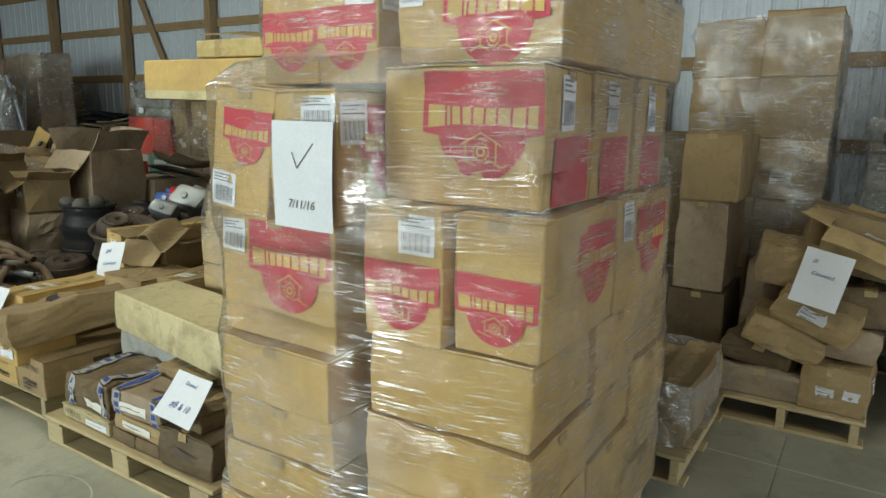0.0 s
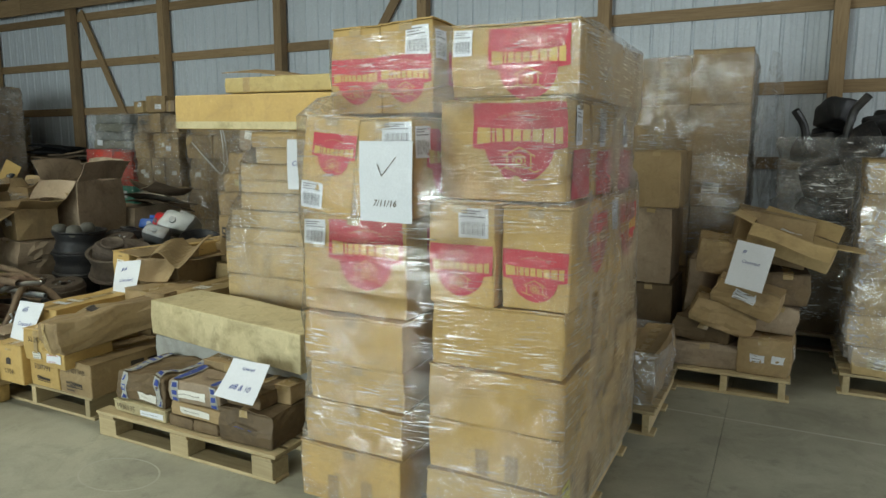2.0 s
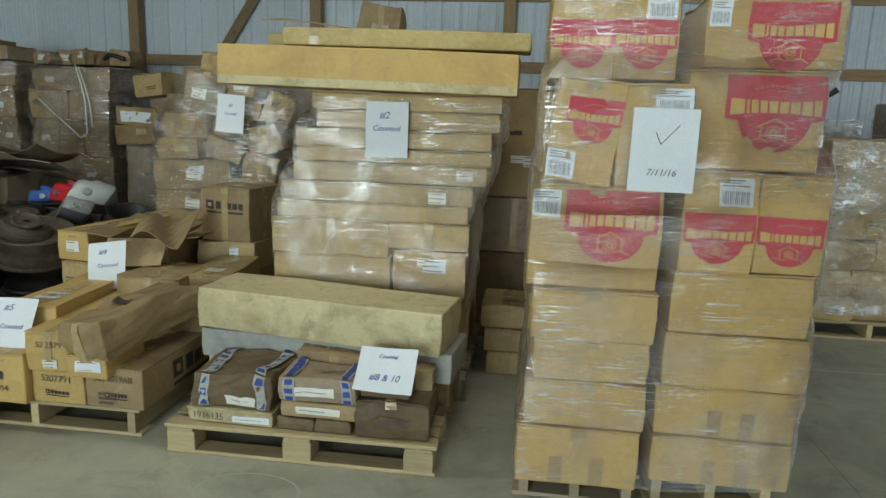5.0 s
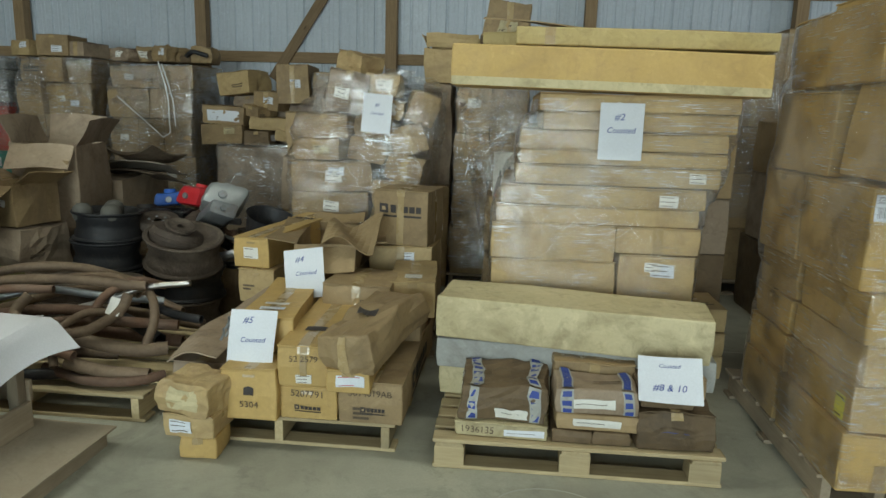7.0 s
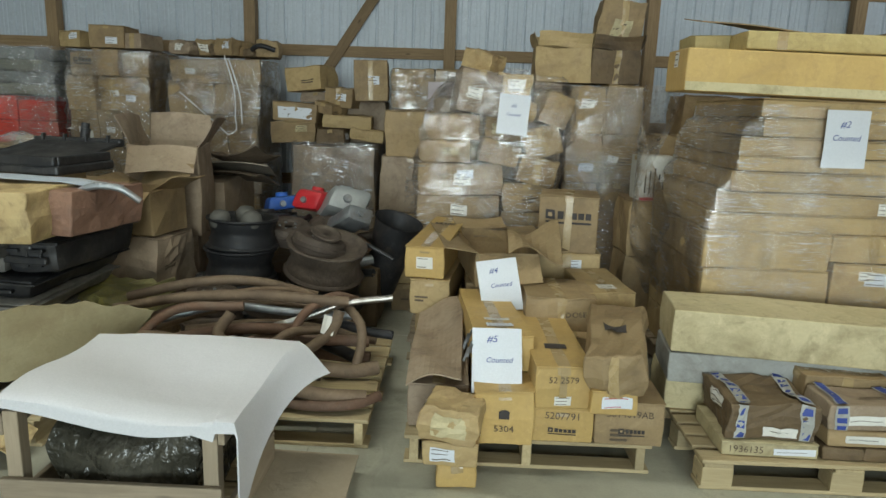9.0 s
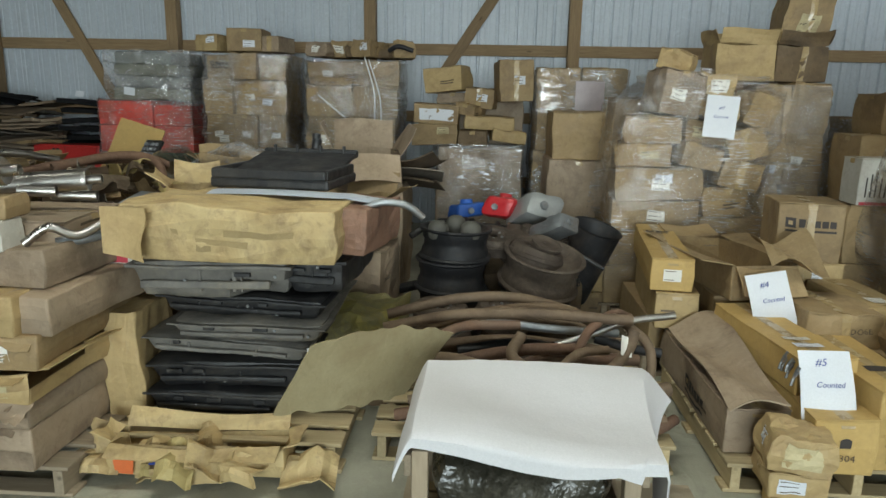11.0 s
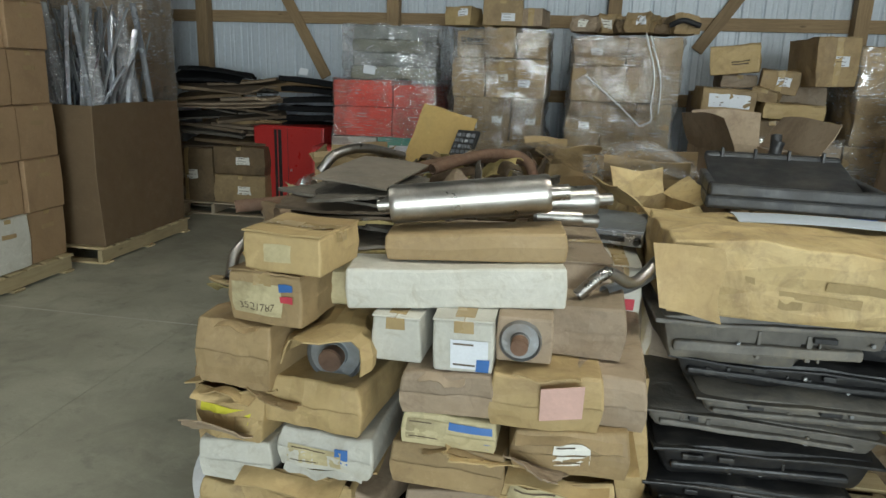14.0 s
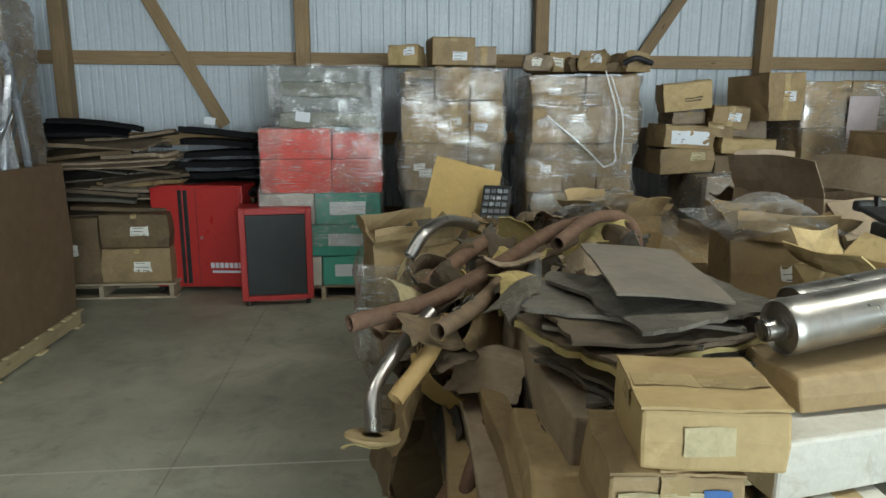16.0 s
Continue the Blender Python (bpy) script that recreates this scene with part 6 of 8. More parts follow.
mark(c, "front", -0.08, 0.06, -0.02, 0.03, YLABEL, "tape", 0.003, 3, 2)
muffler_box(-7.74, -7.51, 0.69, 0.805, DUSTY, worn=0.014)
c = muffler_box(-7.52, -7.24, 0.675, 0.83, TANBOX, rz=3, worn=0.012)
muffler_box(-7.24, -7.06, 0.675, 0.83, DUSTY, rz=-4, y=1.36, d=1.0)
v, f = sheet(5, 5, lambda a, b: (-7.36 + 0.11 * a, 1.285 - 0.02 * b, 0.71 + 0.10 * b + 0.02 * a), 0.003)
tagged(piece("cardboard_flap", v, f, PINK), "pink-faced loose carton flap", "cardboard")
muffler_box(-8.30, -8.08, 0.70, 0.895, BROWN, worn=0.012, rz=-6, d=0.6)
c = carton("brown carton with a handwritten pale label", -8.22, -8.0, 1.30, 0.24, 0.90, 1.05, BROWN, rz=-7, name="labelled_carton", group=G5, worn=0.008)
sticker(c, "front", -0.02, 0.0, 0.15, 0.09, CREAM, 1, bars=False)
write(c, "front", "3521787", -0.02, -0.02, 0.036)
mark(c, "front", 0.05, 0.085, 0.03, 0.05, LABELBLUE, "print", 0.0045, 2, 1)
mark(c, "front", 0.05, 0.085, -0.005, 0.015, REDINK, "print", 0.0045, 2, 1)
c = carton("tan carton with a pale label", -8.17, -7.935, 1.29, 0.22, 1.055, 1.165, TANBOX, rz=-9, name="labelled_carton", group=G5, worn=0.004)
sticker(c, "front", -0.01, 0.0, 0.08, 0.05, CREAM, 1, bars=False)
# the muffler in its torn wrapping, and the wrapped roll beside it
def canister(label, m, r, l, mat, tip=DULLSTEEL):
    t = thing("muffler", m, label, "muffler", "mufflers")
    v, f = lathe([(0.0, 0.0), (r * 0.42, 0.0), (r * 0.45, 0.012), (r * 0.86, 0.012), (r * 0.93, 0.0), (r, 0.01), (r, 0.02), (r * 0.975, 0.03), (r * 0.975, l - 0.03), (r, l - 0.02), (r, l - 0.01), (r * 0.93, l), (r * 0.45, l - 0.012), (0, l - 0.012)], 36)
    piece("shell", v, f, mat, t, "", True)
    for z0, z1 in ((-0.035, 0.02), (l - 0.02, l + 0.055)):
        v, f = sweep([(0, 0, z0), (0, 0, (z0 + z1) / 2), (0, 0, z1)], r * 0.40, 3, 18, 0.003, 0.06)
        piece("pipe_stub", v, f, tip, t, "", True)
    return t


canister("grey muffler in torn cardboard wrapping", pose(-7.95, 1.36, 0.80, -90, 0, 0), 0.085, 0.5, DULLSTEEL, RUST)
v, f = sheet(10, 8, lambda a, b: (-7.95 + (0.12 + 0.02 * math.sin(b * 9)) * math.sin((a - 0.5) * 3.4), 1.26 + 0.03 * math.sin(a * 11) + 0.38 * b, 0.80 + (0.098 + 0.012 * math.sin(a * 9 + b * 5)) * math.cos((a - 0.5) * 3.0)), 0.004)
tagged(piece("cardboard_wrap", v, f, TANBOX), "torn tan cardboard over a muffler", "cardboard")
v, f = block(0.22, 0.8, 0.12, 0.05, 5, wobble(0.012, 7))
o = piece("cloth_roll", v, f, CREAM, None, "", True)
o.matrix_world = pose(-7.945, 1.86, 0.905)
tagged(o, "stained yellow wrapped roll in the stack", "roll")
c = carton("small white carton end in the stack", -7.82, -7.685, 1.34, 0.7, 0.81, 0.945, WHITEBOX, rz=-1, group=G5, worn=0.006)
c = carton("small white carton with a blue label", -7.665, -7.505, 1.32, 0.7, 0.81, 0.955, WHITEBOX, rz=2, group=G5, worn=0.006)
sticker(c, "front", 0.015, -0.02, 0.10, 0.08, PAPER, 2)
mark(c, "front", 0.035, 0.07, -0.065, -0.03, LABELBLUE, "print", 0.0048, 2, 2)
c = carton("open brown carton with a muffler end", -7.50, -7.35, 1.36, 0.75, 0.835, 0.965, DUSTY, rz=2, group=G5, worn=0.006, top="plain")
canister("galvanised muffler end in its carton", pose(-7.425, 1.345, 0.90, -90, 0, 0), 0.058, 0.10, DULLSTEEL, RUST)
muffler_box(-7.34, -7.12, 0.835, 0.975, DUSTY, y=1.45, d=0.95, rz=-5)
c = carton("long white carton across the stack", -7.92, -7.32, 1.40, 0.17, 0.958, 1.072, WHITEBOX, rz=7, ry=-2.5, group=G5, worn=0.005, top="plain", name="long_box")
c = carton("long white carton behind the front one", -7.92, -7.20, 1.60, 0.5, 0.958, 1.06, DUSTY, rz=5, group=G5)
c = carton("long brown carton on the white one", -7.83, -7.33, 1.47, 0.17, 1.078, 1.158, BROWN, rz=5, ry=-2, group=G5, worn=0.008, top="plain", name="long_box")
canister("bright stainless muffler lying on the cartons", pose(-7.83, 1.53, 1.216, 0, 84, 9), 0.057, 0.46, STEEL, STEEL)
canister("bright stainless muffler lying behind another", pose(-7.62, 1.82, 1.17, 0, 86, 14), 0.05, 0.40, STEEL, STEEL)
for p, q in (((-7.42, 1.72, 1.17), (-7.28, 1.76, 1.165)), ((-7.40, 1.9, 1.13), (-7.22, 1.95, 1.12))):
    a, b = Vector(p), Vector(q)
    pipe([a, (a + b) / 2, b], 0.03, STEEL, "short bright steel tube by the mufflers", "")
pipe([(-7.28, 1.52, 0.99), (-7.2, 1.56, 1.05), (-7.12, 1.62, 1.01), (-7.04, 1.72, 1.06)], 0.022, STEEL, "bent bright steel bracket between the stacks", "")
pipe([(-7.2, 1.6, 0.98), (-7.1, 1.7, 0.99), (-6.98, 1.86, 1.03)], 0.026, DULLSTEEL, "bent grey steel bracket between the stacks", "")
c = carton("white carton with a printed side between the stacks", -7.20, -7.06, 1.9, 0.3, 0.80, 0.98, WHITEBOX)
mark(c, "front", -0.05, 0.05, -0.06, -0.02, REDINK, "print", 0.003, 2, 2)

# ---- mats, plates and old exhausts behind the muffler cartons ----
def ragged(label, category, m, w, d, material, thick=0.008, bend=0.02, name="floor_mat", group="", edge=0.05, backing=None):
    """A flat sheet with a ragged outline and a slight sag; backing gives it a second layer below."""
    s0 = seed()
    def shape(u, v):
        x, y = (u - 0.5) * w, (v - 0.5) * d
        e = 1 + edge * (noise.noise(Vector((u * 5, v * 5, s0))) + 0.6 * noise.noise(Vector((u * 13, v * 13, s0))))
        z = bend * (math.sin(u * 3 + s0) + math.sin(v * 4 + s0 * 2)) + 0.25 * bend * noise.noise(Vector((x * 9, y * 9, s0)))
        return (x * e, y * e, z)
    t = thing(name, m, label, category, group)
    v, f = sheet(14, 12, shape, thick)
    piece("sheet", v, f, material, t)
    if backing:
        v, f = sheet(14, 12, lambda u, q: (Vector(shape(u, q)) * 1.02 - Vector((0, 0, thick + 0.004 + 0.006 * noise.noise(Vector((u * 20, q * 20, s0)))))), 0.014)
        piece("backing", v, f, backing, t, "torn yellow foam backing")
    return t


MATS = "dusty floor mats in a heap"
rr = random.Random(5)
for i in range(12):
    ragged("dusty dark floor mat in a heap", "mat", pose(-7.96 + rr.uniform(-0.06, 0.06), 1.80 + rr.uniform(-0.05, 0.06), 1.01 + 0.019 * i, rr.uniform(-2.5, 2.5), rr.uniform(-2.5, 2.5), rr.uniform(-25, 25)),
           rr.uniform(0.34, 0.46), rr.uniform(0.34, 0.46), rr.choice([MAT, GREYMAT, MAT, HEADLINER]), 0.009, 0.007, group=MATS, edge=0.13, backing=FOAM if i in (4, 7) else None)
ragged("flat dusty grey panel on top of the mats", "panel", pose(-7.97, 1.84, 1.265, 4, 4, -6), 0.25, 0.42, GREYMAT, 0.006, 0.004, "panel", edge=0.02)
for i in range(3):
    carton("long dusty brown carton standing on edge", -8.40 + 0.085 * i, -8.325 + 0.085 * i, 1.48 + 0.05 * i, 1.0, 0.15, 0.66 + 0.09 * i, DUSTY if i % 2 else BROWN, ry=-3 - 2 * i, rz=-2 + i, worn=0.016, top="plain")
c = carton("dusty brown carton side with dark print", -8.20, -7.95, 1.62, 0.8, 0.735, 1.0, DUSTY, worn=0.012, top="plain")
bars_word(c, "left", 0.05, 0.0, 0.4, 0.07, 8, BLACKINK)
pallet("old pallet under the heap of exhaust parts", -8.62, -7.3, 2.58, 3.9, GREYPALLET)
for x0, x1, y, d, z0, z1, m in ((-8.55, -8.0, 2.62, 0.6, 0.142, 0.50, DARKBOX), (-7.98, -7.35, 2.62, 0.6, 0.142, 0.55, DUSTY), (-8.5, -7.95, 3.25, 0.6, 0.142, 0.60, DUSTY), (-7.93, -7.35, 3.25, 0.6, 0.142, 0.6, BROWN),
                                (-8.45, -7.9, 2.65, 0.55, 0.505, 0.78, DARKBOX), (-7.88, -7.35, 2.65, 0.55, 0.555, 0.86, DARKBOX), (-8.45, -7.9, 3.25, 0.6, 0.605, 0.9, BROWN), (-7.88, -7.35, 3.25, 0.6, 0.605, 0.92, DUSTY)):
    carton("crushed dark carton under the exhaust parts", x0, x1, y, d, z0, z1, m, rz=(COUNT[0] % 9) - 4, worn=0.025, top="plain")
OLD = "old exhaust pipes in a heap"
pipe([(-8.70, 2.26, 1.015), (-8.45, 2.40, 1.040), (-8.2, 2.62, 1.100), (-7.9, 2.95, 1.170), (-7.62, 3.2, 1.170), (-7.50, 3.25, 1.130)], 0.034, RUST, "rusty bent exhaust pipe on the heap", OLD)
pipe([(-7.95, 2.75, 1.150), (-7.75, 3.0, 1.200), (-7.58, 3.12, 1.190), (-7.50, 3.14, 1.110), (-7.49, 3.1, 0.950)], 0.033, RUST, "rusty bent exhaust pipe on the heap", OLD)
pipe([(-8.45, 2.12, 1.030), (-8.3, 2.35, 1.040), (-8.1, 2.7, 1.080), (-7.8, 3.05, 1.110)], 0.033, BROWNPIPE, "rusty straight exhaust pipe on the heap", OLD)
pipe([(-8.20, 2.1, 1.070), (-8.12, 2.4, 1.070), (-8.0, 2.9, 1.090)], 0.036, DULLSTEEL, "grey exhaust pipe end on the heap", OLD)
pipe([(-8.63, 2.06, 0.765), (-8.63, 2.12, 0.860), (-8.56, 2.22, 0.940), (-8.45, 2.35, 1.020)], 0.028, STEEL, "bright bent exhaust pipe with a flange", OLD)
pipe([(-8.57, 2.08, 0.850), (-8.48, 2.17, 0.930), (-8.40, 2.27, 1.020)], 0.032, surface("tan_tape_wrap", (0.45, 0.30, 0.12), (0.35, 0.22, 0.09), bump=0.3), "tape-wrapped exhaust pipe on the heap", OLD)
pipe([(-8.42, 1.86, 0.600), (-8.36, 2.0, 0.680), (-8.26, 2.2, 0.780)], 0.03, RUST, "rusty exhaust pipe poking from the heap", OLD)
pipe([(-8.62, 2.5, 0.900), (-8.4, 2.7, 1.050), (-8.15, 3.1, 1.110)], 0.035, RUST, "rusty straight exhaust pipe on the heap", OLD)
pipe([(-8.5, 2.75, 1.110), (-8.44, 2.8, 1.190), (-8.34, 2.95, 1.210), (-8.2, 3.2, 1.150)], 0.03, STEEL, "bright bent exhaust pipe on the heap", OLD)
pipe([(-8.56, 1.95, 0.450), (-8.42, 2.1, 0.550), (-8.3, 2.3, 0.680)], 0.028, RUST, "rusty exhaust pipe poking from the heap", OLD)
v, f = lathe([(0.028, 0.0), (0.075, 0.0), (0.08, 0.006), (0.075, 0.012), (0.028, 0.012)], 14)
o = piece("pipe_flange", v, f, surface("tan_flange", (0.36, 0.26, 0.13), rough=0.7), None)
o.matrix_world = pose(-8.635, 2.05, 0.75, -12, 8, 0)
tagged(o, "tan flange plate on a bright pipe end", "flange")
v, f = sheet(8, 8, lambda a, b: (-8.72 + 0.16 * a, 2.03 + 0.08 * b, 0.742 + 0.008 * math.sin(a * 8) - 0.05 * b * (1 - a)), 0.004)
tagged(piece("torn_tape", v, f, FOAM), "torn tan tape hanging from a pipe end", "tape")
rr = random.Random(8)
for i in range(110):
    ragged("crumpled dark trim scrap in the heap", "scrap", pose(rr.uniform(-8.5, -7.45), rr.uniform(2.2, 3.85), rr.uniform(0.86, 1.10), rr.uniform(-45, 45), rr.uniform(-40, 40), rr.uniform(0, 360)),
           rr.uniform(0.10, 0.30), rr.uniform(0.06, 0.20), rr.choice([MAT, HEADLINER, BROWN, DUSTY, HEADLINER, DARKBOX, FOAM, GREYMAT, MAT]), 0.005, 0.04, "trim_scrap", "crumpled scraps in the heap", 0.16)
ragged("large tan cardboard flap standing in the heap", "cardboard", pose(-8.16, 4.05, 1.16, 62, 12, -12), 0.38, 0.42, KRAFT, 0.006, 0.012, "cardboard_flap", edge=0.03)
kp = thing("keypad", pose(-7.98, 3.95, 1.12, 52, 0, -20), "grey keypad with rows of keys in the heap", "keypad")
slab("case", 0.16, 0.26, 0.03, BLACKPLASTIC, kp, r=0.01)
for i in range(4):
    for j in range(5):
        slab("key", 0.026, 0.026, 0.012, STRIP, kp, (-0.051 + 0.034 * i, -0.085 + 0.042 * j, 0.031))
rr = random.Random(9)
for i in range(16):
    k = Vector((rr.uniform(-8.6, -8.2), rr.uniform(2.3, 3.6), rr.uniform(0.35, 0.95)))
    ragged("dark torn trim hanging from the heap", "scrap", pose(k.x, k.y, k.z, rr.uniform(50, 120), rr.uniform(-30, 30), rr.uniform(60, 120)), rr.uniform(0.15, 0.4), rr.uniform(0.15, 0.35), rr.choice([MAT, HEADLINER, DARKBOX, BROWN]), 0.005, 0.03, "trim_scrap", "torn scraps on the heap side", 0.16)
v, f = sheet(16, 14, lambda a, b: (-8.66 + 0.05 * math.sin(b * 6), 2.75 + 0.9 * a, 0.25 + 0.75 * b + 0.05 * math.sin(a * 5)))
tagged(piece("plastic_sheet", v, f, BAG, None, "", True), "clear plastic sheet hanging on the heap side", "plastic film")
c = carton("torn carton wrapped in clear film at the heap side", -8.64, -8.30, 3.05, 0.42, 0.60, 1.10, BROWN, rz=8, ry=-3, worn=0.02, top="open", lid=(70, 60, 80, 75), lidk=0.25)
wrap("crumpled clear film round a torn carton", [extent(c)], 0.62, 1.02, FILMFAR, 0.012, 0.03, 0.04, 80)
# open cartons and bags between the heap and the black cases
for x0, x1, y, d, z0, z1, m in ((-7.22, -6.62, 2.86, 0.6, 0.0, 0.45, BROWN), (-7.22, -6.62, 2.86, 0.6, 0.455, 0.83, DUSTY), (-7.25, -6.62, 3.5, 0.65, 0.0, 0.5, DUSTY), (-7.25, -6.65, 3.5, 0.65, 0.505, 0.9, BROWN), (-7.25, -6.6, 4.2, 0.7, 0, 0.85, DUSTY)):
    carton("brown carton under the loose goods", x0, x1, y, d, z0, z1, m, rz=(COUNT[0] % 7) - 3, worn=0.015)
carton("open brown carton with a plastic bag over it", -7.12, -6.72, 2.9, 0.36, 0.84, 1.12, BROWN, rz=-14, worn=0.012, top="open", lid=(75, 40, 80, 70), lidk=0.34)
carton("torn open yellow carton among loose goods", -7.1, -6.86, 2.28, 0.3, 0.90, 1.12, YELLOWOLD, rz=18, worn=0.02, top="open", lid=(-20, 40, 70, 40))
carton("carton under the torn yellow one", -7.12, -6.84, 2.3, 0.4, 0.0, 0.895, DUSTY, worn=0.02)
carton("open tan carton in the heap", -7.52, -7.22, 3.6, 0.4, 0.93, 1.12, BROWN, rz=25, worn=0.015, top="open", lid=(60, 30, 75, 40), lidk=0.35)
v, f = sheet(16, 14, lambda a, b: (-7.25 + 0.55 * a, 2.78 + 0.5 * b, 1.20 + 0.10 * math.sin(math.pi * a) * math.sin(math.pi * b) - 0.12 * (1 - b) * abs(a - 0.5) + 0.02 * noise.noise(Vector((a * 6, b * 6, 2)))))
tagged(piece("plastic_bag", v, f, BAG, None, "", True), "clear plastic bag draped over an open carton", "bag")
v, f = sheet(18, 12, lambda a, b: (-7.75 + 0.7 * a, 3.3 + 0.6 * b, 1.10 + 0.08 * math.sin(a * 4) + 0.06 * math.sin(b * 5 + a * 3) + 0.03 * noise.noise(Vector((a * 7, b * 7, 5)))))
tagged(piece("plastic_bag", v, f, FILMTHICK, None, "", True), "crumpled grey plastic sheet on the heap", "bag")
radio = thing("car_radio", pose(-7.12, 2.22, 1.02, 15, 0, -18), "silver car radio on the loose goods", "radio")
slab("case", 0.22, 0.16, 0.06, DULLSTEEL, radio, r=0.004)
slab("face", 0.215, 0.012, 0.055, STRIP, radio, (0, -0.087, 0.002))
for x in (-0.09, 0.09):
    v, f = lathe([(0.0, 0.02), (0.012, 0.02), (0.014, 0.0)], 12)
    o = piece("knob", v, f, BLACKPLASTIC, radio)
    o.matrix_basis = pose(x, -0.093, 0.03, 90, 0, 0)
slab("display", 0.09, 0.006, 0.02, BLACKPLASTIC, radio, (0, -0.096, 0.02))
v, f = sheet(5, 14, lambda a, b: (-8.47 + 0.09 * a + 0.02 * math.sin(b * 8), 1.40 + 0.10 * a + 0.12 * b, 0.02 + 0.40 * b + 0.01 * math.sin(a * 6)), 0.002)
tagged(piece("plastic_strip", v, f, surface("white_plastic", (0.62, 0.61, 0.60), (0.5, 0.49, 0.48), rough=0.3), None, "", True), "crumpled white plastic strip on the pallet corner", "plastic film")
v, f = sheet(20, 6, lambda a, b: (-8.42 + 0.75 * a, 1.12 + 0.22 * b + 0.03 * math.sin(a * 11), 0.012 + 0.05 * abs(math.sin(a * 9 + b * 4)) * b), 0.002)
tagged(piece("plastic_sheet", v, f, BAG, None, "", True), "crumpled clear plastic lying before the pallet", "plastic film")

# white paper roll and crumpled paper on the side of the heap
v, f = sweep([(-8.44, 1.66, 0.40), (-8.45, 1.67, 0.56), (-8.455, 1.68, 0.70)], 0.035, 8, 14)
tagged(piece("paper_roll", v, f, PAPER, None, "", True), "white paper roll standing at the heap side", "paper roll")
rr = random.Random(77)
for i in range(14):
    k = Vector((rr.uniform(-8.60, -8.30), rr.uniform(2.35, 3.6), rr.uniform(0.5, 1.08)))
    ragged("crumpled tan packing paper in the heap", "paper", pose(k.x, k.y, k.z, rr.uniform(30, 110), rr.uniform(-40, 40), rr.uniform(50, 130)), rr.uniform(0.12, 0.28), rr.uniform(0.10, 0.24), rr.choice([TANBOX, KRAFT, DUSTY, CREAM]), 0.003, 0.03, "packing_paper", "crumpled packing paper", 0.2)
rr = random.Random(78)
for i in range(9):
    ragged("torn dusty cardboard strip poking from the stack", "cardboard", pose(rr.uniform(-8.3, -7.15), 1.27 + rr.uniform(-0.02, 0.05), rr.choice([0.2, 0.28, 0.29, 0.44, 0.45, 0.58, 0.68]) + rr.uniform(-0.01, 0.02), rr.uniform(-30, 35), rr.uniform(-14, 14), rr.uniform(-30, 30)), rr.uniform(0.10, 0.26), rr.uniform(0.08, 0.16), rr.choice([TANBOX, DUSTY, BROWN, DUSTY]), 0.004, 0.014, "cardboard_scrap", "torn cardboard in the muffler stack", 0.25)

# ---- the back row along the wall ----
def load(label, filmlabel, x0, x1, y, d, layers, wood=GREYPALLET, material=BROWN, film_mat=FILM, z1=None, jitter=0.03, wrap_from=0.2):
    """A pallet load: layers of (height, number of cartons across). The film goes round it."""
    pallet("wooden pallet under a wrapped load by the wall", x0 - 0.02, x1 + 0.02, y, y + d, wood)
    r = random.Random(int(abs(x0) * 100))
    z, boxes, made = 0.142, [], []
    for h, n in layers:
        a = x0 + r.uniform(0, jitter)
        w = (x1 - x0 - jitter) / n
        for i in range(n):
            last = z + h > sum(q[0] for q in layers) + 0.14
            hh = h - (r.uniform(0, 0.07) if last else 0)
            c = carton(label, a + w * i + 0.004, a + w * (i + 1) - 0.004, y + r.uniform(0, jitter), d * 0.5, z, z + hh - 0.004, material, rz=r.uniform(-40, 40) * jitter, worn=0.012, group="cartons of the loads by the wall", name="wrapped_carton")
            if r.random() < 0.3:
                sticker(c, "front", r.uniform(-0.05, 0.05), 0.0, 0.09, 0.06)
            boxes.append(extent(c))
            made.append(c)
        c = carton(label, x0 + jitter, x1 - jitter, y + d * 0.52, d * 0.46, z, z + h - 0.004, material, worn=0.006, group="cartons of the loads by the wall", name="wrapped_carton")
        boxes.append(extent(c))
        z += h
    if filmlabel:
        wrap(filmlabel, boxes, wrap_from, (z1 or z) - 0.02, FILMFAR if film_mat == FILM else film_mat, 0.012, 0.03, 0.045, 110)
    return z, made


# brown cartons under mouldings, far side
W1 = "film-wrapped brown carton in a tall load"
z, made = load(W1, "loose clear stretch film round a tall load", -8.47, -7.5, 6.05, 0.95, ((0.42, 2), (0.42, 2), (0.40, 3), (0.36, 3), (0.28, 3)), jitter=0.11)
parts_print(made[-3], "front", 0.0, 0.04, 0.2, 0.045)
carton("brown carton on top of the wrapped load", -8.18, -7.82, 6.1, 0.4, 2.025, 2.25, BROWN, rz=3)
carton("brown carton on top of the wrapped load", -7.80, -7.60, 6.12, 0.4, 2.025, 2.18, DUSTY, rz=-9)
carton("small open carton on top of the wrapped load", -8.50, -8.25, 6.15, 0.3, 2.025, 2.19, TANBOX, rz=-14, worn=0.01)
z, made = load(W1, "clear stretch film and white strap round a load", -7.36, -6.33, 6.02, 0.95, ((0.42, 2), (0.40, 2), (0.42, 3), (0.32, 2), (0.27, 2)), material=BROWN, jitter=0.09)
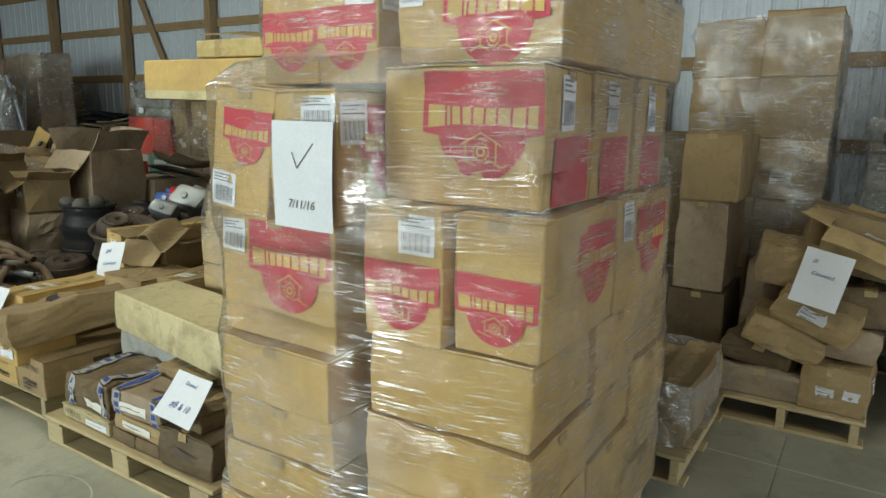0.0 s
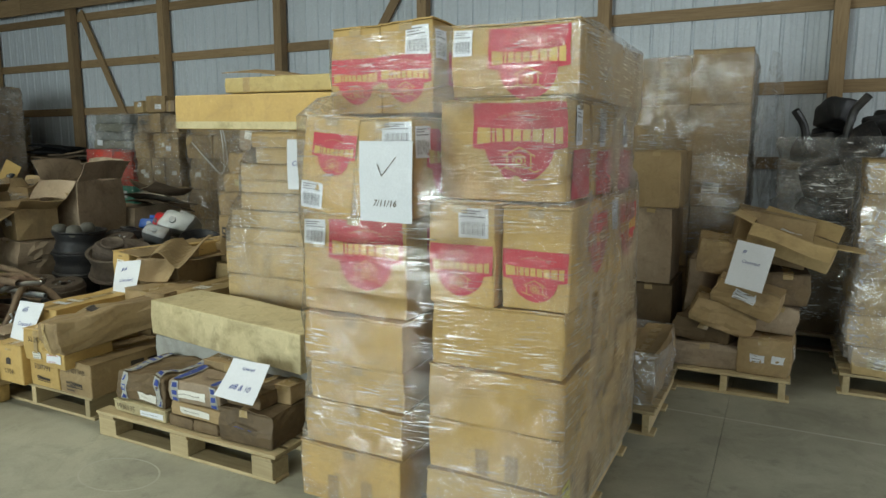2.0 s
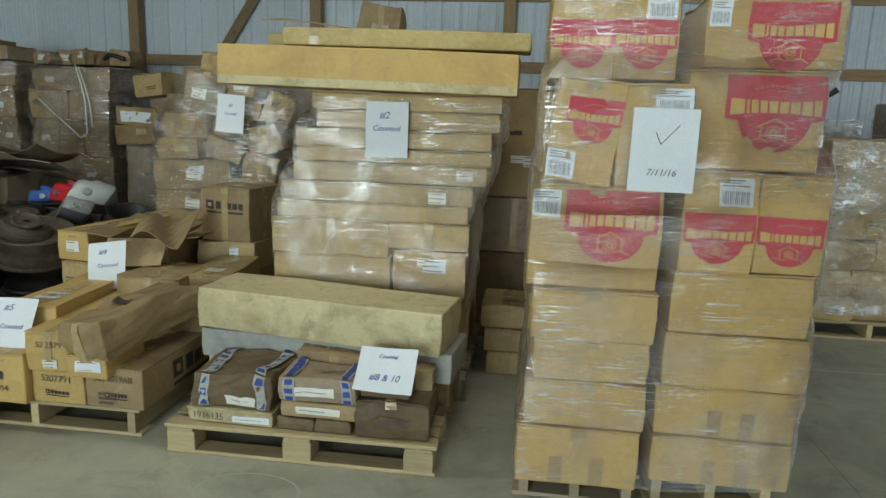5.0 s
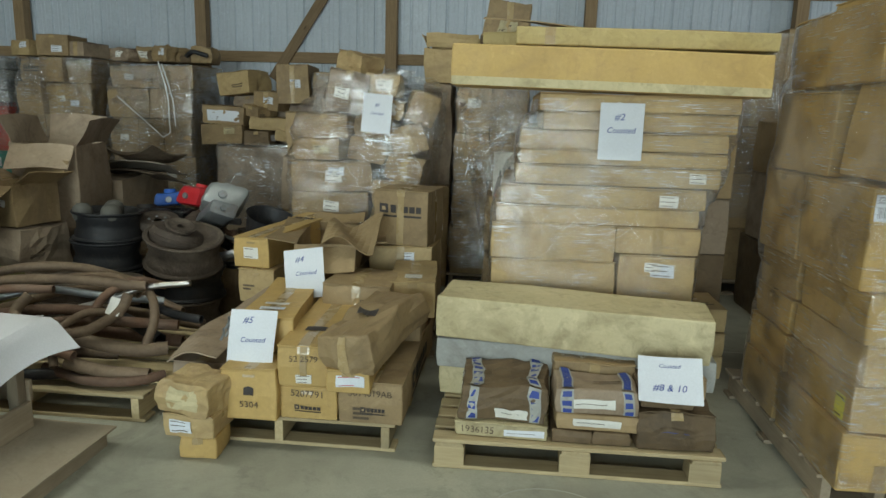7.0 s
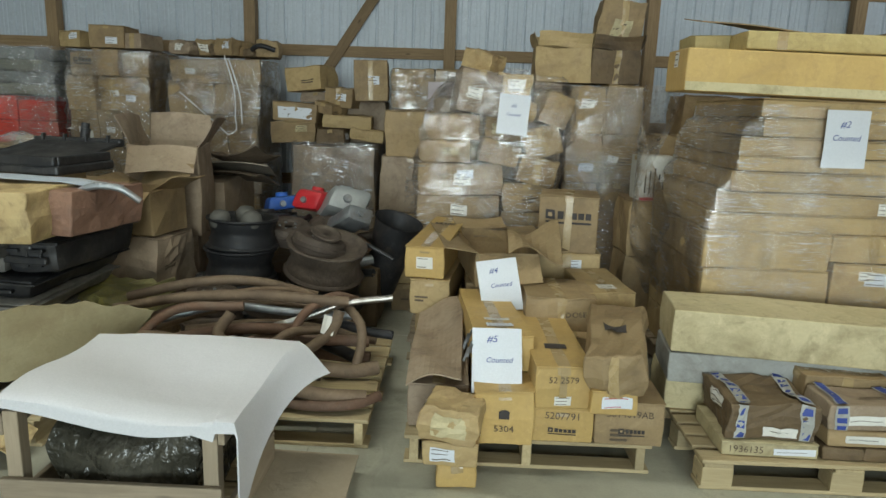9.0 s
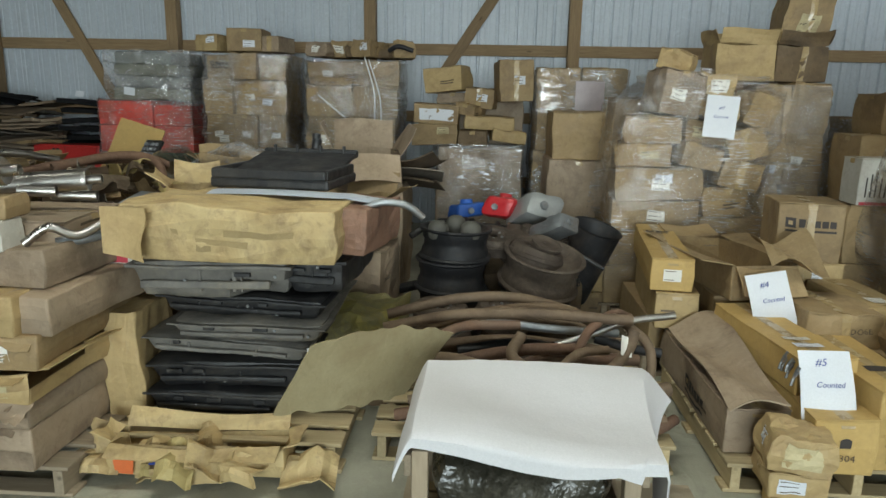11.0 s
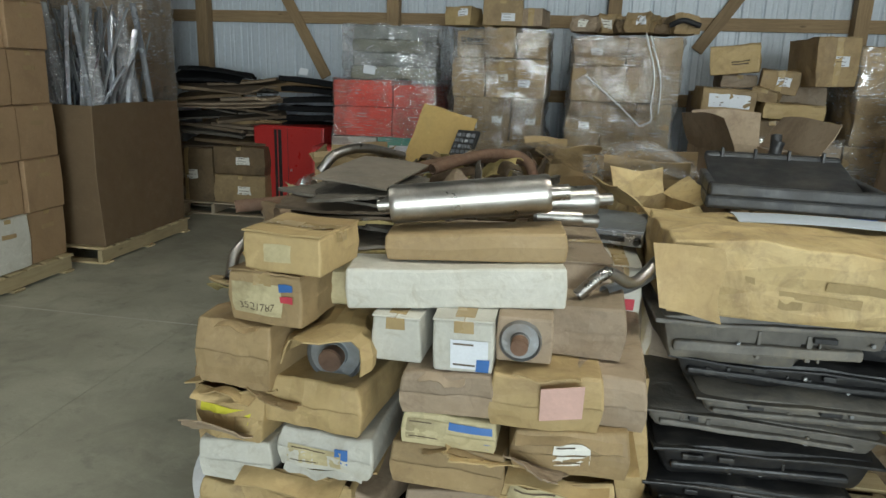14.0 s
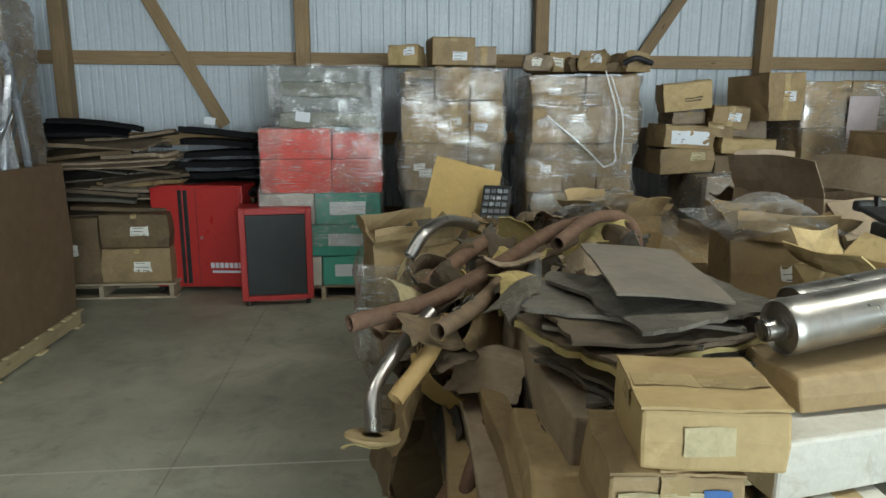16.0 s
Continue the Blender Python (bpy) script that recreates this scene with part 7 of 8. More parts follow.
for a, b in (((-6.72, 5.99, 1.98), (-6.62, 5.98, 1.35)), ((-6.62, 5.98, 1.35), (-6.7, 5.98, 1.18)), ((-6.7, 5.98, 1.18), (-7.2, 5.99, 1.6)), ((-6.68, 5.985, 1.96), (-6.55, 5.98, 1.3))):
    a, b = Vector(a), Vector(b)
    v, f = sweep([a, (a + b) / 2 + Vector((0.05, -0.02, -0.03)), b], 0.006, 8, 8)
    tagged(piece("strap", v, f, TWINE, None, "", True), "white plastic strap hanging on the wrapped load", "strap", "white straps")
rr = random.Random(21)
for i in range(6):
    carton("crushed dark carton on top of the load", -7.33 + 0.17 * i, -7.12 + 0.17 * i, 6.15 + rr.uniform(0, 0.2), 0.35, 1.99, 2.06 + rr.uniform(0, 0.1), rr.choice([DARKBOX, BROWN, DUSTY]), rz=rr.uniform(-25, 25), worn=0.02, top="plain")
pipe([(-6.5, 6.2, 2.06), (-6.4, 6.15, 2.10), (-6.25, 6.18, 2.06)], 0.03, BLACKSTEEL, "black pipe on top of the load", "")
# the large carton with loose small ones on it
pallet("wooden pallet under a large wrapped carton", -6.05, -5.1, 5.6, 6.6, GREYPALLET)
c = carton("large dusty wrapped carton holding loose boxes", -5.95, -5.12, 5.65, 0.9, 0.142, 1.12, DUSTY, worn=0.012, top="plain")
wrap("dusty clear film round a large carton", [extent(c)], 0.3, 1.16, FILMTHICK, 0.01, 0.02, 0.05, 80)
SB = "loose small cartons piled on a large one"
for lab, x0, x1, y, d, z0, z1, m, rz, ry in (
        ("tan carton tilted on a pile", -6.08, -5.68, 6.1, 0.4, 1.66, 1.90, TANBOX, -14, -6),
        ("tall brown carton with torn white labels", -5.38, -5.05, 5.85, 0.6, 1.575, 1.97, BROWN, 5, -2),
        ("brown carton with a white label", -5.68, -5.38, 6.05, 0.35, 1.50, 1.70, BROWN, -12, 4),
        ("carton with white tape on its front", -6.22, -5.77, 5.92, 0.36, 1.34, 1.53, BROWN, 2, 3),
        ("split brown carton lying in a pile", -6.22, -5.76, 5.90, 0.36, 1.13, 1.335, BROWN, -2, -3),
        ("flat tan carton in a pile", -5.70, -5.22, 5.92, 0.34, 1.29, 1.42, TANBOX, 3, 2),
        ("flat tan carton with an open end", -5.44, -5.10, 5.92, 0.34, 1.165, 1.285, TANBOX, 8, 8),
        ("small brown carton in a pile", -5.76, -5.55, 5.95, 0.3, 1.43, 1.54, BROWN, -20, 10),
        ("small brown carton in a pile", -6.0, -5.7, 6.25, 0.3, 1.54, 1.655, DUSTY, 0, 0),
        ("brown carton behind the pile", -6.2, -5.6, 6.28, 0.4, 1.13, 1.5, DUSTY, 0, 0),
        ("brown carton behind the pile", -5.58, -5.1, 6.28, 0.4, 1.13, 1.57, DUSTY, 0, 0),
        ("small dark carton in a pile", -5.74, -5.46, 5.88, 0.3, 1.125, 1.28, DARKBOX, -6, 0)):
    c = carton(lab, x0, x1, y, d, z0, z1, m, rz=rz, ry=ry, group=SB, worn=0.010)
    if "white label" in lab:
        sticker(c, "front", 0.03, 0.0, 0.11, 0.08, PAPER)
    if "white tape" in lab:
        mark(c, "front", -0.17, 0.18, -0.06, 0.05, PAPER, "tape", 0.003, 8, 2, "torn white tape")
# wrapped loads between the pile and the sheet-one load
z, made = load("film-wrapped brown carton in a low load", "thick dusty film round a load by the wall", -5.02, -4.1, 5.9, 0.9, ((0.5, 2), (0.45, 2), (0.42, 2), (0.40, 2)), film_mat=FILMTHICK, jitter=0.05)
v, f = sheet(8, 10, lambda a, b: (-4.62 + 0.28 * a, 5.86 - 0.01 * math.sin(a * 4), 1.42 + 0.36 * b), 0.002)
tagged(piece("plastic_sheet", v, f, surface("pink_plastic", (0.52, 0.44, 0.44), rough=0.4), None, "", True), "pale pink plastic sheet on a wrapped load", "plastic film")
v, f = sheet(24, 28, lambda a, b: (-4.85 + 0.55 * a + 0.55 * (b ** 1.2) + 0.05 * math.sin(b * 9 + a * 4), 4.15 + 0.35 * a + 0.1 * math.sin(b * 7) + 0.08 * noise.noise(Vector((a * 4, b * 5, 1))), 0.30 + 1.6 * b - 0.05 * a))
tagged(piece("plastic_sheet", v, f, FILMTHICK, None, "", True), "tall dusty clear plastic sheet hanging beside a load", "plastic film")
for x0, x1, y, z0, z1, m in ((-4.95, -4.45, 4.75, 0.142, 0.62, BROWN), (-4.95, -4.45, 4.75, 0.625, 1.1, DUSTY), (-4.92, -4.5, 4.8, 1.105, 1.5, BROWN)):
    carton("brown carton behind a plastic sheet", x0, x1, y, 0.6, z0, z1, m, worn=0.01)
pallet("wooden pallet behind a plastic sheet", -5.0, -4.4, 4.7, 5.5, GREYPALLET)
# the load with counting sheet 1
pallet("wooden pallet under the small mixed cartons", -4.62, -3.48, 3.85, 4.85, GREYPALLET)
M1 = "mixed small cartons in a wrapped load"
mix = []
rr = random.Random(31)
for lab, x0, x1, y, d, z0, z1, m, rz, ry in (
        ("wide brown carton in a mixed load", -4.58, -3.98, 3.86, 0.5, 0.142, 0.42, BROWN, 1, 0), ("brown carton in a mixed load", -3.97, -3.50, 3.86, 0.5, 0.142, 0.48, DUSTY, -1, 0),
        ("wide brown carton in a mixed load", -4.57, -3.98, 3.86, 0.5, 0.425, 0.675, BROWN, 0, 0), ("brown carton in a mixed load", -3.96, -3.52, 3.88, 0.5, 0.485, 0.80, BROWN, 2, 0),
        ("brown carton with a white label in a mixed load", -4.56, -3.98, 3.85, 0.5, 0.68, 0.905, BROWN, -1, 0), ("wide brown carton with a pale label", -4.57, -3.97, 3.85, 0.5, 0.91, 1.14, TANBOX, 1, 0),
        ("tan carton in a mixed load", -3.96, -3.66, 3.86, 0.4, 0.805, 1.0, BROWN, 8, 0), ("tan carton tilted in a mixed load", -4.14, -3.87, 3.83, 0.25, 1.145, 1.30, TANBOX, 4, 5),
        ("flat tan carton in a mixed load", -4.52, -4.15, 3.86, 0.4, 1.145, 1.30, TANBOX, -4, 3), ("small tan carton in a mixed load", -3.86, -3.58, 3.85, 0.3, 1.005, 1.20, TANBOX, -8, 12),
        ("small tan carton in a mixed load", -3.78, -3.52, 3.86, 0.28, 1.21, 1.42, TANBOX, 6, -14), ("long carton in a mixed load", -4.48, -4.10, 3.88, 0.4, 1.305, 1.49, BROWN, -6, -7),
        ("small carton in a mixed load", -4.10, -3.82, 3.9, 0.3, 1.31, 1.47, BROWN, 5, 8), ("grey-brown carton tilted in a load", -4.34, -4.05, 3.87, 0.34, 1.50, 1.80, DUSTY, 8, 8),
        ("tan carton with a label in a load", -4.04, -3.77, 3.92, 0.3, 1.48, 1.62, TANBOX, -4, 10), ("tan carton with a label in a load", -4.04, -3.79, 3.94, 0.3, 1.63, 1.79, TANBOX, 6, 8),
        ("small tan carton standing in a load", -3.74, -3.54, 3.9, 0.25, 1.43, 1.66, BROWN, 4, 12), ("tan carton on top of a load", -4.24, -4.02, 4.05, 0.3, 1.81, 1.95, TANBOX, -12, 10),
        ("brown carton at the back of a load", -4.5, -3.6, 4.4, 0.45, 0.142, 0.9, BROWN, 0, 0), ("brown carton at the back of a load", -4.5, -3.6, 4.4, 0.45, 0.905, 1.6, DUSTY, 0, 0)):
    k = min(1.0, max(0.0, (z0 - 0.6) / 0.6))
    c = carton(lab, x0, x1, y, d, z0, z1, BROWN if m == TANBOX and z0 < 1.4 else m, rz=rz + k * rr.uniform(-11, 11), ry=ry + k * rr.uniform(-6, 6), group=M1, worn=0.012)
    mix.append(extent(c))
    if "label" in lab:
        sticker(c, "front", 0.02, 0.0, 0.12, 0.09)
wrap("loose clear stretch film round the mixed cartons", mix, 0.3, 1.78, FILMSLACK, 0.01, 0.03, 0.05, 100)
paper_sheet("white counting sheet on the mixed load", pose(-3.905, 3.78, 1.50, -4, 4, 0), text=(("#1", 0.0, 0.06, 0.05), ("Counted", 0.0, 0.0, 0.038)), curl=0.006)
carton("small tan carton by the heap", -4.74, -4.54, 3.9, 0.3, 0.21, 0.43, TANBOX)
carton("small tan carton by the heap", -4.73, -4.55, 3.9, 0.3, 0.435, 0.63, BROWN, rz=4)
carton("small carton on the floor by the heap", -4.75, -4.53, 3.88, 0.3, 0.0, 0.205, BROWN)
# behind the long flat cartons
z, made = load("film-wrapped brown carton behind other loads", "clear stretch film round a load behind others", -3.42, -2.8, 4.6, 0.8, ((0.4, 1), (0.42, 2), (0.4, 2), (0.40, 2)), jitter=0.03)
carton("tall brown carton on the load", -3.67, -3.22, 4.7, 0.4, 1.77, 2.06, TANBOX, worn=0.014, top="open", lid=(70, 80, 85, 75), lidk=0.3)
c = carton("brown carton torn open on a tall load", -3.22, -2.82, 4.7, 0.4, 1.77, 2.05, DARKBOX, worn=0.014, top="open", lid=(60, 75, 85, 70), lidk=0.3)
c = carton("tapered brown carton standing on a load", -3.20, -2.86, 4.72, 0.3, 2.05, 2.44, BROWN, ry=9, worn=0.014, top="plain")
sticker(c, "front", 0.0, -0.06, 0.13, 0.22, CREAM, 4)
for x0, x1, y, z0, z1, m in ((-3.68, -3.44, 4.7, 0.0, 0.9, BROWN), (-3.68, -3.44, 4.7, 0.905, 1.76, DUSTY), (-3.08, -2.78, 3.6, 0.0, 0.55, BROWN), (-3.08, -2.78, 3.6, 0.555, 0.945, BROWN), (-2.74, -2.3, 4.2, 0.0, 0.8, DUSTY), (-2.74, -2.3, 4.2, 0.805, 1.38, BROWN), (-2.56, -2.15, 4.3, 1.385, 1.68, BROWN)):
    carton("brown carton behind the front loads", x0, x1, y, 0.4, z0, z1, m, worn=0.012)
wb = carton("white carton with dark branch-like printing", -3.04, -2.81, 3.6, 0.22, 0.95, 1.255, WHITEBOX, worn=0.004)
for i in range(5):
    mark(wb, "front", -0.07 + 0.03 * i, -0.06 + 0.03 * i, -0.10, 0.03 + 0.02 * (i % 3), BLACKINK, "print", 0.003, 1, 4)
mark(wb, "front", -0.10, 0.10, -0.15, -0.13, REDINK, "print", 0.003, 4, 1)
v, f = sheet(14, 22, lambda a, b: (-3.12 + 0.12 * a + 0.12 * math.sin(b * 5 + a * 3), 2.9 + 0.5 * a, 0.35 + 1.35 * b))
tagged(piece("plastic_sheet", v, f, FILMTHICK, None, "", True), "dusty plastic sheet hanging between loads", "plastic film")
for x0, x1, y, z0, z1, m in ((-1.86, -1.62, 2.8, 0.0, 0.14, TANBOX), (-1.88, -1.62, 2.8, 0.145, 0.28, TANBOX), (-1.9, -1.62, 2.82, 0.285, 0.42, TANBOX)):
    carton("small tan carton between two loads", x0, x1, y, 0.4, z0, z1, m)
for z0, z1, m in ((0.0, 0.62, DARKBOX), (0.625, 1.0, DUSTY), (1.005, 1.72, BROWN)):
    c = carton("brown carton standing behind two loads", -2.05, -1.45, 3.5, 0.5, z0, z1, m)
    if z0 > 1:
        sticker(c, "front", 0.0, -0.1, 0.09, 0.05, LABEL, 1)
        mark(c, "front", -0.10, 0.02, 0.06, 0.09, BLACKINK, "hand_hole", 0.003, 4, 1)

# ---- red cartons and the grey bag load ----
pallet("wooden pallet under red and green cartons", -9.66, -8.6, 6.15, 7.1, GREYPALLET)
RB = "red cartons under film"
red = []
for x0, x1, z0, z1, m, lab in ((-9.58, -9.1, 0.142, 0.40, WHITEBOX, "white carton under red ones"), (-9.09, -8.6, 0.142, 0.40, GREENBOX, "green and white carton under red ones"),
                               (-9.6, -9.2, 0.405, 0.68, WHITEBOX, "white carton under red ones"), (-9.19, -8.6, 0.405, 0.68, GREENBOX, "green and white carton under red ones"),
                               (-9.6, -9.15, 0.685, 0.955, WHITEBOX, "white carton under red ones"), (-9.14, -8.6, 0.685, 0.955, GREENBOX, "green and white carton under red ones"),
                               (-9.57, -9.0, 0.96, 1.245, REDBOX, "glossy red carton in a wrapped load"), (-8.99, -8.58, 0.96, 1.245, REDBOX, "glossy red carton in a wrapped load"),
                               (-9.57, -9.0, 1.25, 1.50, REDBOX, "glossy red carton in a wrapped load"), (-8.98, -8.6, 1.25, 1.47, REDBOX, "glossy red carton in a wrapped load")):
    c = carton(lab, -9.1 + (x0 + 9.1) * 1.03 - 0.03, -9.1 + (x1 + 9.1) * 1.03 - 0.03, 6.15, 0.85, z0, z1, m, group=RB, worn=0.006, rz=-1, top="plain")
    if m == GREENBOX:
        mark(c, "front", -0.15, 0.15, -0.05, 0.06, PAPER, "label", 0.003, 4, 3)
    red.append(extent(c))
wrap("clear stretch film round the red cartons", red, 0.5, 1.52, FILMFAR, 0.01, 0.014, 0.05, 90)
for i in range(4):
    w = 0.42 - 0.02 * i
    v, f = block(0.82 - 0.05 * i, 0.7, 0.125, 0.03, 6, wobble(0.025, 6))
    o = piece("bagged_cushion", v, f, surface("grey_cloth", (0.26, 0.27, 0.25), (0.2, 0.21, 0.2), bump=0.2) if i % 2 else surface("olive_cloth", (0.24, 0.24, 0.19), (0.19, 0.19, 0.15), bump=0.2), None, "", True)
    o.matrix_world = pose(-9.07, 6.52, 1.51 + 0.125 * i, 0, 0, 5 - 4 * i)
    tagged(o, "grey bagged cushion on the red cartons", "cushion", "bagged cushions")
wrap("crumpled clear bag over the grey cushions", [(-9.5, -8.62, 6.17, 6.9, 1.48, 2.02)], 1.46, 2.03, BAG, 0.02, 0.05, 0.04, 90)
paper_sheet("small yellow paper tag on a bag", pose(-9.25, 6.12, 1.60, 0, 8, 0), 0.12, 0.08, curl=0.002)

# ---- red service cabinets ----
cab = thing("red_cabinet", pose(-10.255, 6.75, 0.0, 0, 0, -6), "red steel cabinet with a black stripe", "cabinet")
slab("body", 0.84, 0.42, 0.94, REDPAINT, cab, (0, 0, 0.05), r=0.01)
slab("door", 0.80, 0.016, 0.90, REDPAINT, cab, (0, -0.219, 0.07), r=0.004)
slab("stripe", 0.085, 0.008, 0.86, BLACKPLASTIC, cab, (-0.115, -0.232, 0.09), r=0.002, label="black ribbed stripe")
slab("stripe_edge", 0.012, 0.012, 0.86, REDPAINT, cab, (-0.115, -0.236, 0.09), r=0.002)
slab("door_gap", 0.004, 0.004, 0.90, BLACKPLASTIC, cab, (0.0, -0.2285, 0.07), r=0.001)
v, f = lathe([(0.0, 0.02), (0.012, 0.02), (0.014, 0.0)], 12)
o = piece("lock", v, f, CHROME, cab)
o.matrix_basis = pose(0.04, -0.229, 0.52, 90, 0, 0)
for i in range(7):
    slab("printed_block", 0.034, 0.003, 0.05, PAPER, cab, (0.12 + 0.043 * i, -0.2285, 0.235), r=0.001)
slab("printed_bar", 0.27, 0.003, 0.022, PAPER, cab, (0.25, -0.2285, 0.19), r=0.001)
for x in (-0.38, 0.38):
    slab("foot", 0.05, 0.4, 0.05, BLACKPLASTIC, cab, (x, 0, 0), r=0.006)
cab = thing("small_cabinet", pose(-9.52, 6.20, 0.0, 0, 0, 6), "small red steel cabinet with a dark door", "cabinet")
slab("body", 0.60, 0.36, 0.80, REDPAINT, cab, (0, 0, 0.05), r=0.01)
slab("door", 0.49, 0.02, 0.69, surface("charcoal_panel", (0.028, 0.032, 0.033), (0.022, 0.025, 0.026), rough=0.45, bump=0.05), cab, (0, -0.187, 0.105), r=0.004, label="charcoal grey door")
for x, w, z, h in ((-0.272, 0.05, 0.06, 0.78), (0.272, 0.05, 0.06, 0.78)):
    slab("frame_side", w, 0.022, h, REDPAINT, cab, (x, -0.19, z), r=0.004)
for z in (0.055, 0.80):
    slab("frame_rail", 0.49, 0.022, 0.042, REDPAINT, cab, (0, -0.19, z), r=0.004)
for x in (-0.25, 0.25):
    for y in (-0.13, 0.13):
        v, f = lathe([(0.0, 0.0), (0.02, 0.0), (0.022, 0.04), (0.015, 0.055)], 10)
        o = piece("foot", v, f, BLACKPLASTIC, cab)
        o.matrix_basis = pose(x, y, 0)

# ---- brown panels and black carpet by the wall ----
pallet("wooden pallet under brown fibre panels", -11.75, -10.45, 6.35, 7.25, GREYPALLET)
for x0, x1, z0, z1, m in ((-11.7, -11.1, 0.142, 0.72, DARKBOX), (-11.08, -10.5, 0.142, 0.45, BROWN), (-11.08, -10.5, 0.455, 0.76, DARKBOX)):
    c = carton("dark brown carton under fibre panels", x0, x1, 6.4, 0.8, z0, z1, m, worn=0.014)
    sticker(c, "front", 0.05, 0.0, 0.15, 0.09, LABEL, 3)
rr = random.Random(17)
for i in range(20):
    ragged("bent brown fibre panel in a pile", "panel", pose(-11.08 + rr.uniform(-0.28, 0.28), 6.85 + rr.uniform(-0.1, 0.08), 0.79 + 0.034 * i, rr.uniform(-5, 7), rr.uniform(-5, 5), rr.uniform(-25, 25)),
           rr.uniform(0.5, 1.2), rr.uniform(0.35, 0.72), rr.choice([HEADLINER, DARKBOX, HEADLINER, MAT, DUSTY, BROWN]), rr.uniform(0.012, 0.034), rr.uniform(0.008, 0.02), "fibre_panel", "brown fibre panels in a pile", 0.07)
for i in range(3):
    ragged("black carpet piece on the panels", "carpet", pose(-11.35 + 0.1 * i, 6.75, 1.46 + 0.03 * i, 4, 5, 10 * i), 0.75, 0.55, CARPET, 0.02, 0.03, "carpet_piece", "black carpets", 0.08)
for i in range(7):
    ragged("folded black carpet in a pile", "carpet", pose(-10.12 + 0.02 * (i % 3), 6.98, 0.90 + 0.095 * i, rr.uniform(-4, 4), rr.uniform(-5, 5), rr.uniform(-10, 10)), 0.68, 0.5, CARPET, 0.05, 0.012, "carpet_piece", "black carpets", 0.05)
carton("dark carton under the black carpets", -10.42, -9.80, 6.75, 0.6, 0.0, 0.84, DARKBOX, worn=0.01)
paper_sheet("small yellow paper tag on black carpet", pose(-10.15, 6.70, 1.56, -20, 8, 0), 0.10, 0.07, curl=0.002)

# ---- the large carton of trim strips ----
pallet("wooden pallet under the large carton of trims", -11.9, -10.93, 4.32, 5.6, PALLET, rz=0)
g = carton("very large open carton full of bagged trim strips", -11.86, -10.95, 4.36, 1.20, 0.142, 1.27, surface("dark_kraft", (0.165, 0.110, 0.060), (0.145, 0.095, 0.052), (0.12, 0.08, 0.045), vary=0.03, grain=60, bump=0.06), worn=0.010, top="open", flaps=False)
rr = random.Random(3)
for i in range(80):
    x, y = rr.uniform(-11.78, -11.02), rr.uniform(4.45, 5.48)
    h = rr.uniform(1.5, 2.15)
    lx, ly = rr.uniform(-0.34, 0.30), rr.uniform(-0.25, 0.25)
    w = rr.uniform(0.014, 0.06)
    a = rr.uniform(0, 3.14)
    v, f = sheet(3, 12, lambda u, q: (x + lx * q * q + (u - 0.5) * w * math.cos(a), y + ly * q * q + (u - 0.5) * w * math.sin(a) + 0.01 * math.cos((u - 0.5) * 3), 0.5 + (h - 0.5) * q), 0.003)
    tagged(piece("trim_strip", v, f, rr.choice([STRIP, STRIP, DULLSTEEL]), None, "", True), "silver trim strip standing in a carton", "trim strip", "trim strips in a large carton")
for i in range(16):
    x, y = -11.7 + 0.042 * i, 4.5 + 0.9 * ((i * 7) % 16) / 16
    v, f = sheet(6, 16, lambda u, q: (x + 0.10 * math.cos(u * 6.28) * (1.2 - q), y + 0.12 * math.sin(u * 6.28) * (1.2 - q), 1.0 + (0.8 + 0.02 * i) * q + 0.02 * math.sin(u * 9 + q * 7)))
    tagged(piece("plastic_sleeve", v, f, BAG, None, "", True), "clear plastic sleeve over trim strips", "plastic film", "plastic sleeves over the trims")
# ---- cartons on a pallet beside it ----
pallet("wooden pallet under pale brown cartons", -12.2, -11.06, 3.02, 4.14, PALLET)
SIDE = surface("pale_brown_carton", (0.36, 0.235, 0.13), (0.32, 0.205, 0.11), (0.25, 0.16, 0.09), grain=60, vary=0.07, bump=0.06)
for i, (z0, z1) in enumerate(((0.142, 0.52), (0.525, 0.90), (0.905, 1.28), (1.285, 1.66), (1.665, 1.98), (1.985, 2.2))):
    for j in range(3):
        c = carton("pale brown carton in a tall stack", -11.62 - 0.02 * (i % 2), -11.09 - 0.012 * ((i + j) % 3), 3.04 + 0.37 * j, 0.362, z0, z1, SIDE if not (i == 0 and j == 1) else WHITEBOX, group="pale brown cartons in a stack", worn=0.005, rz=(i * 3 + j) % 3 - 1)
        mark(c, "right", -0.06, 0.06, 0.05, 0.08, BROWN, "print", 0.003, 4, 1)
    carton("pale brown carton in a tall stack", -12.18, -11.65, 3.04, 1.08, z0, z1, SIDE, group="pale brown cartons in a stack", worn=0.005)
# ---- loads far along the wall ----
for x0, y in ((-13.55, 6.2), (-14.75, 6.2), (-16.0, 5.7), (-17.5, 6.1)):
    z, made = load("brown carton in a far wrapped load", "dusty film round a far load", x0, x0 + 1.05, y, 0.95, ((0.5, 2), (0.5, 2), (0.5, 2), (0.42, 3)), film_mat=FILMTHICK, jitter=0.06)
    rr = random.Random(int(-x0 * 10))
    for i in range(4):
        carton("loose brown carton on top of a far load", x0 + 0.25 * i, x0 + 0.25 * i + 0.24, y + 0.15, 0.4, 2.068, 2.2 + rr.uniform(0, 0.3), rr.choice([BROWN, DUSTY, TANBOX]), rz=rr.uniform(-8, 8), worn=0.012)
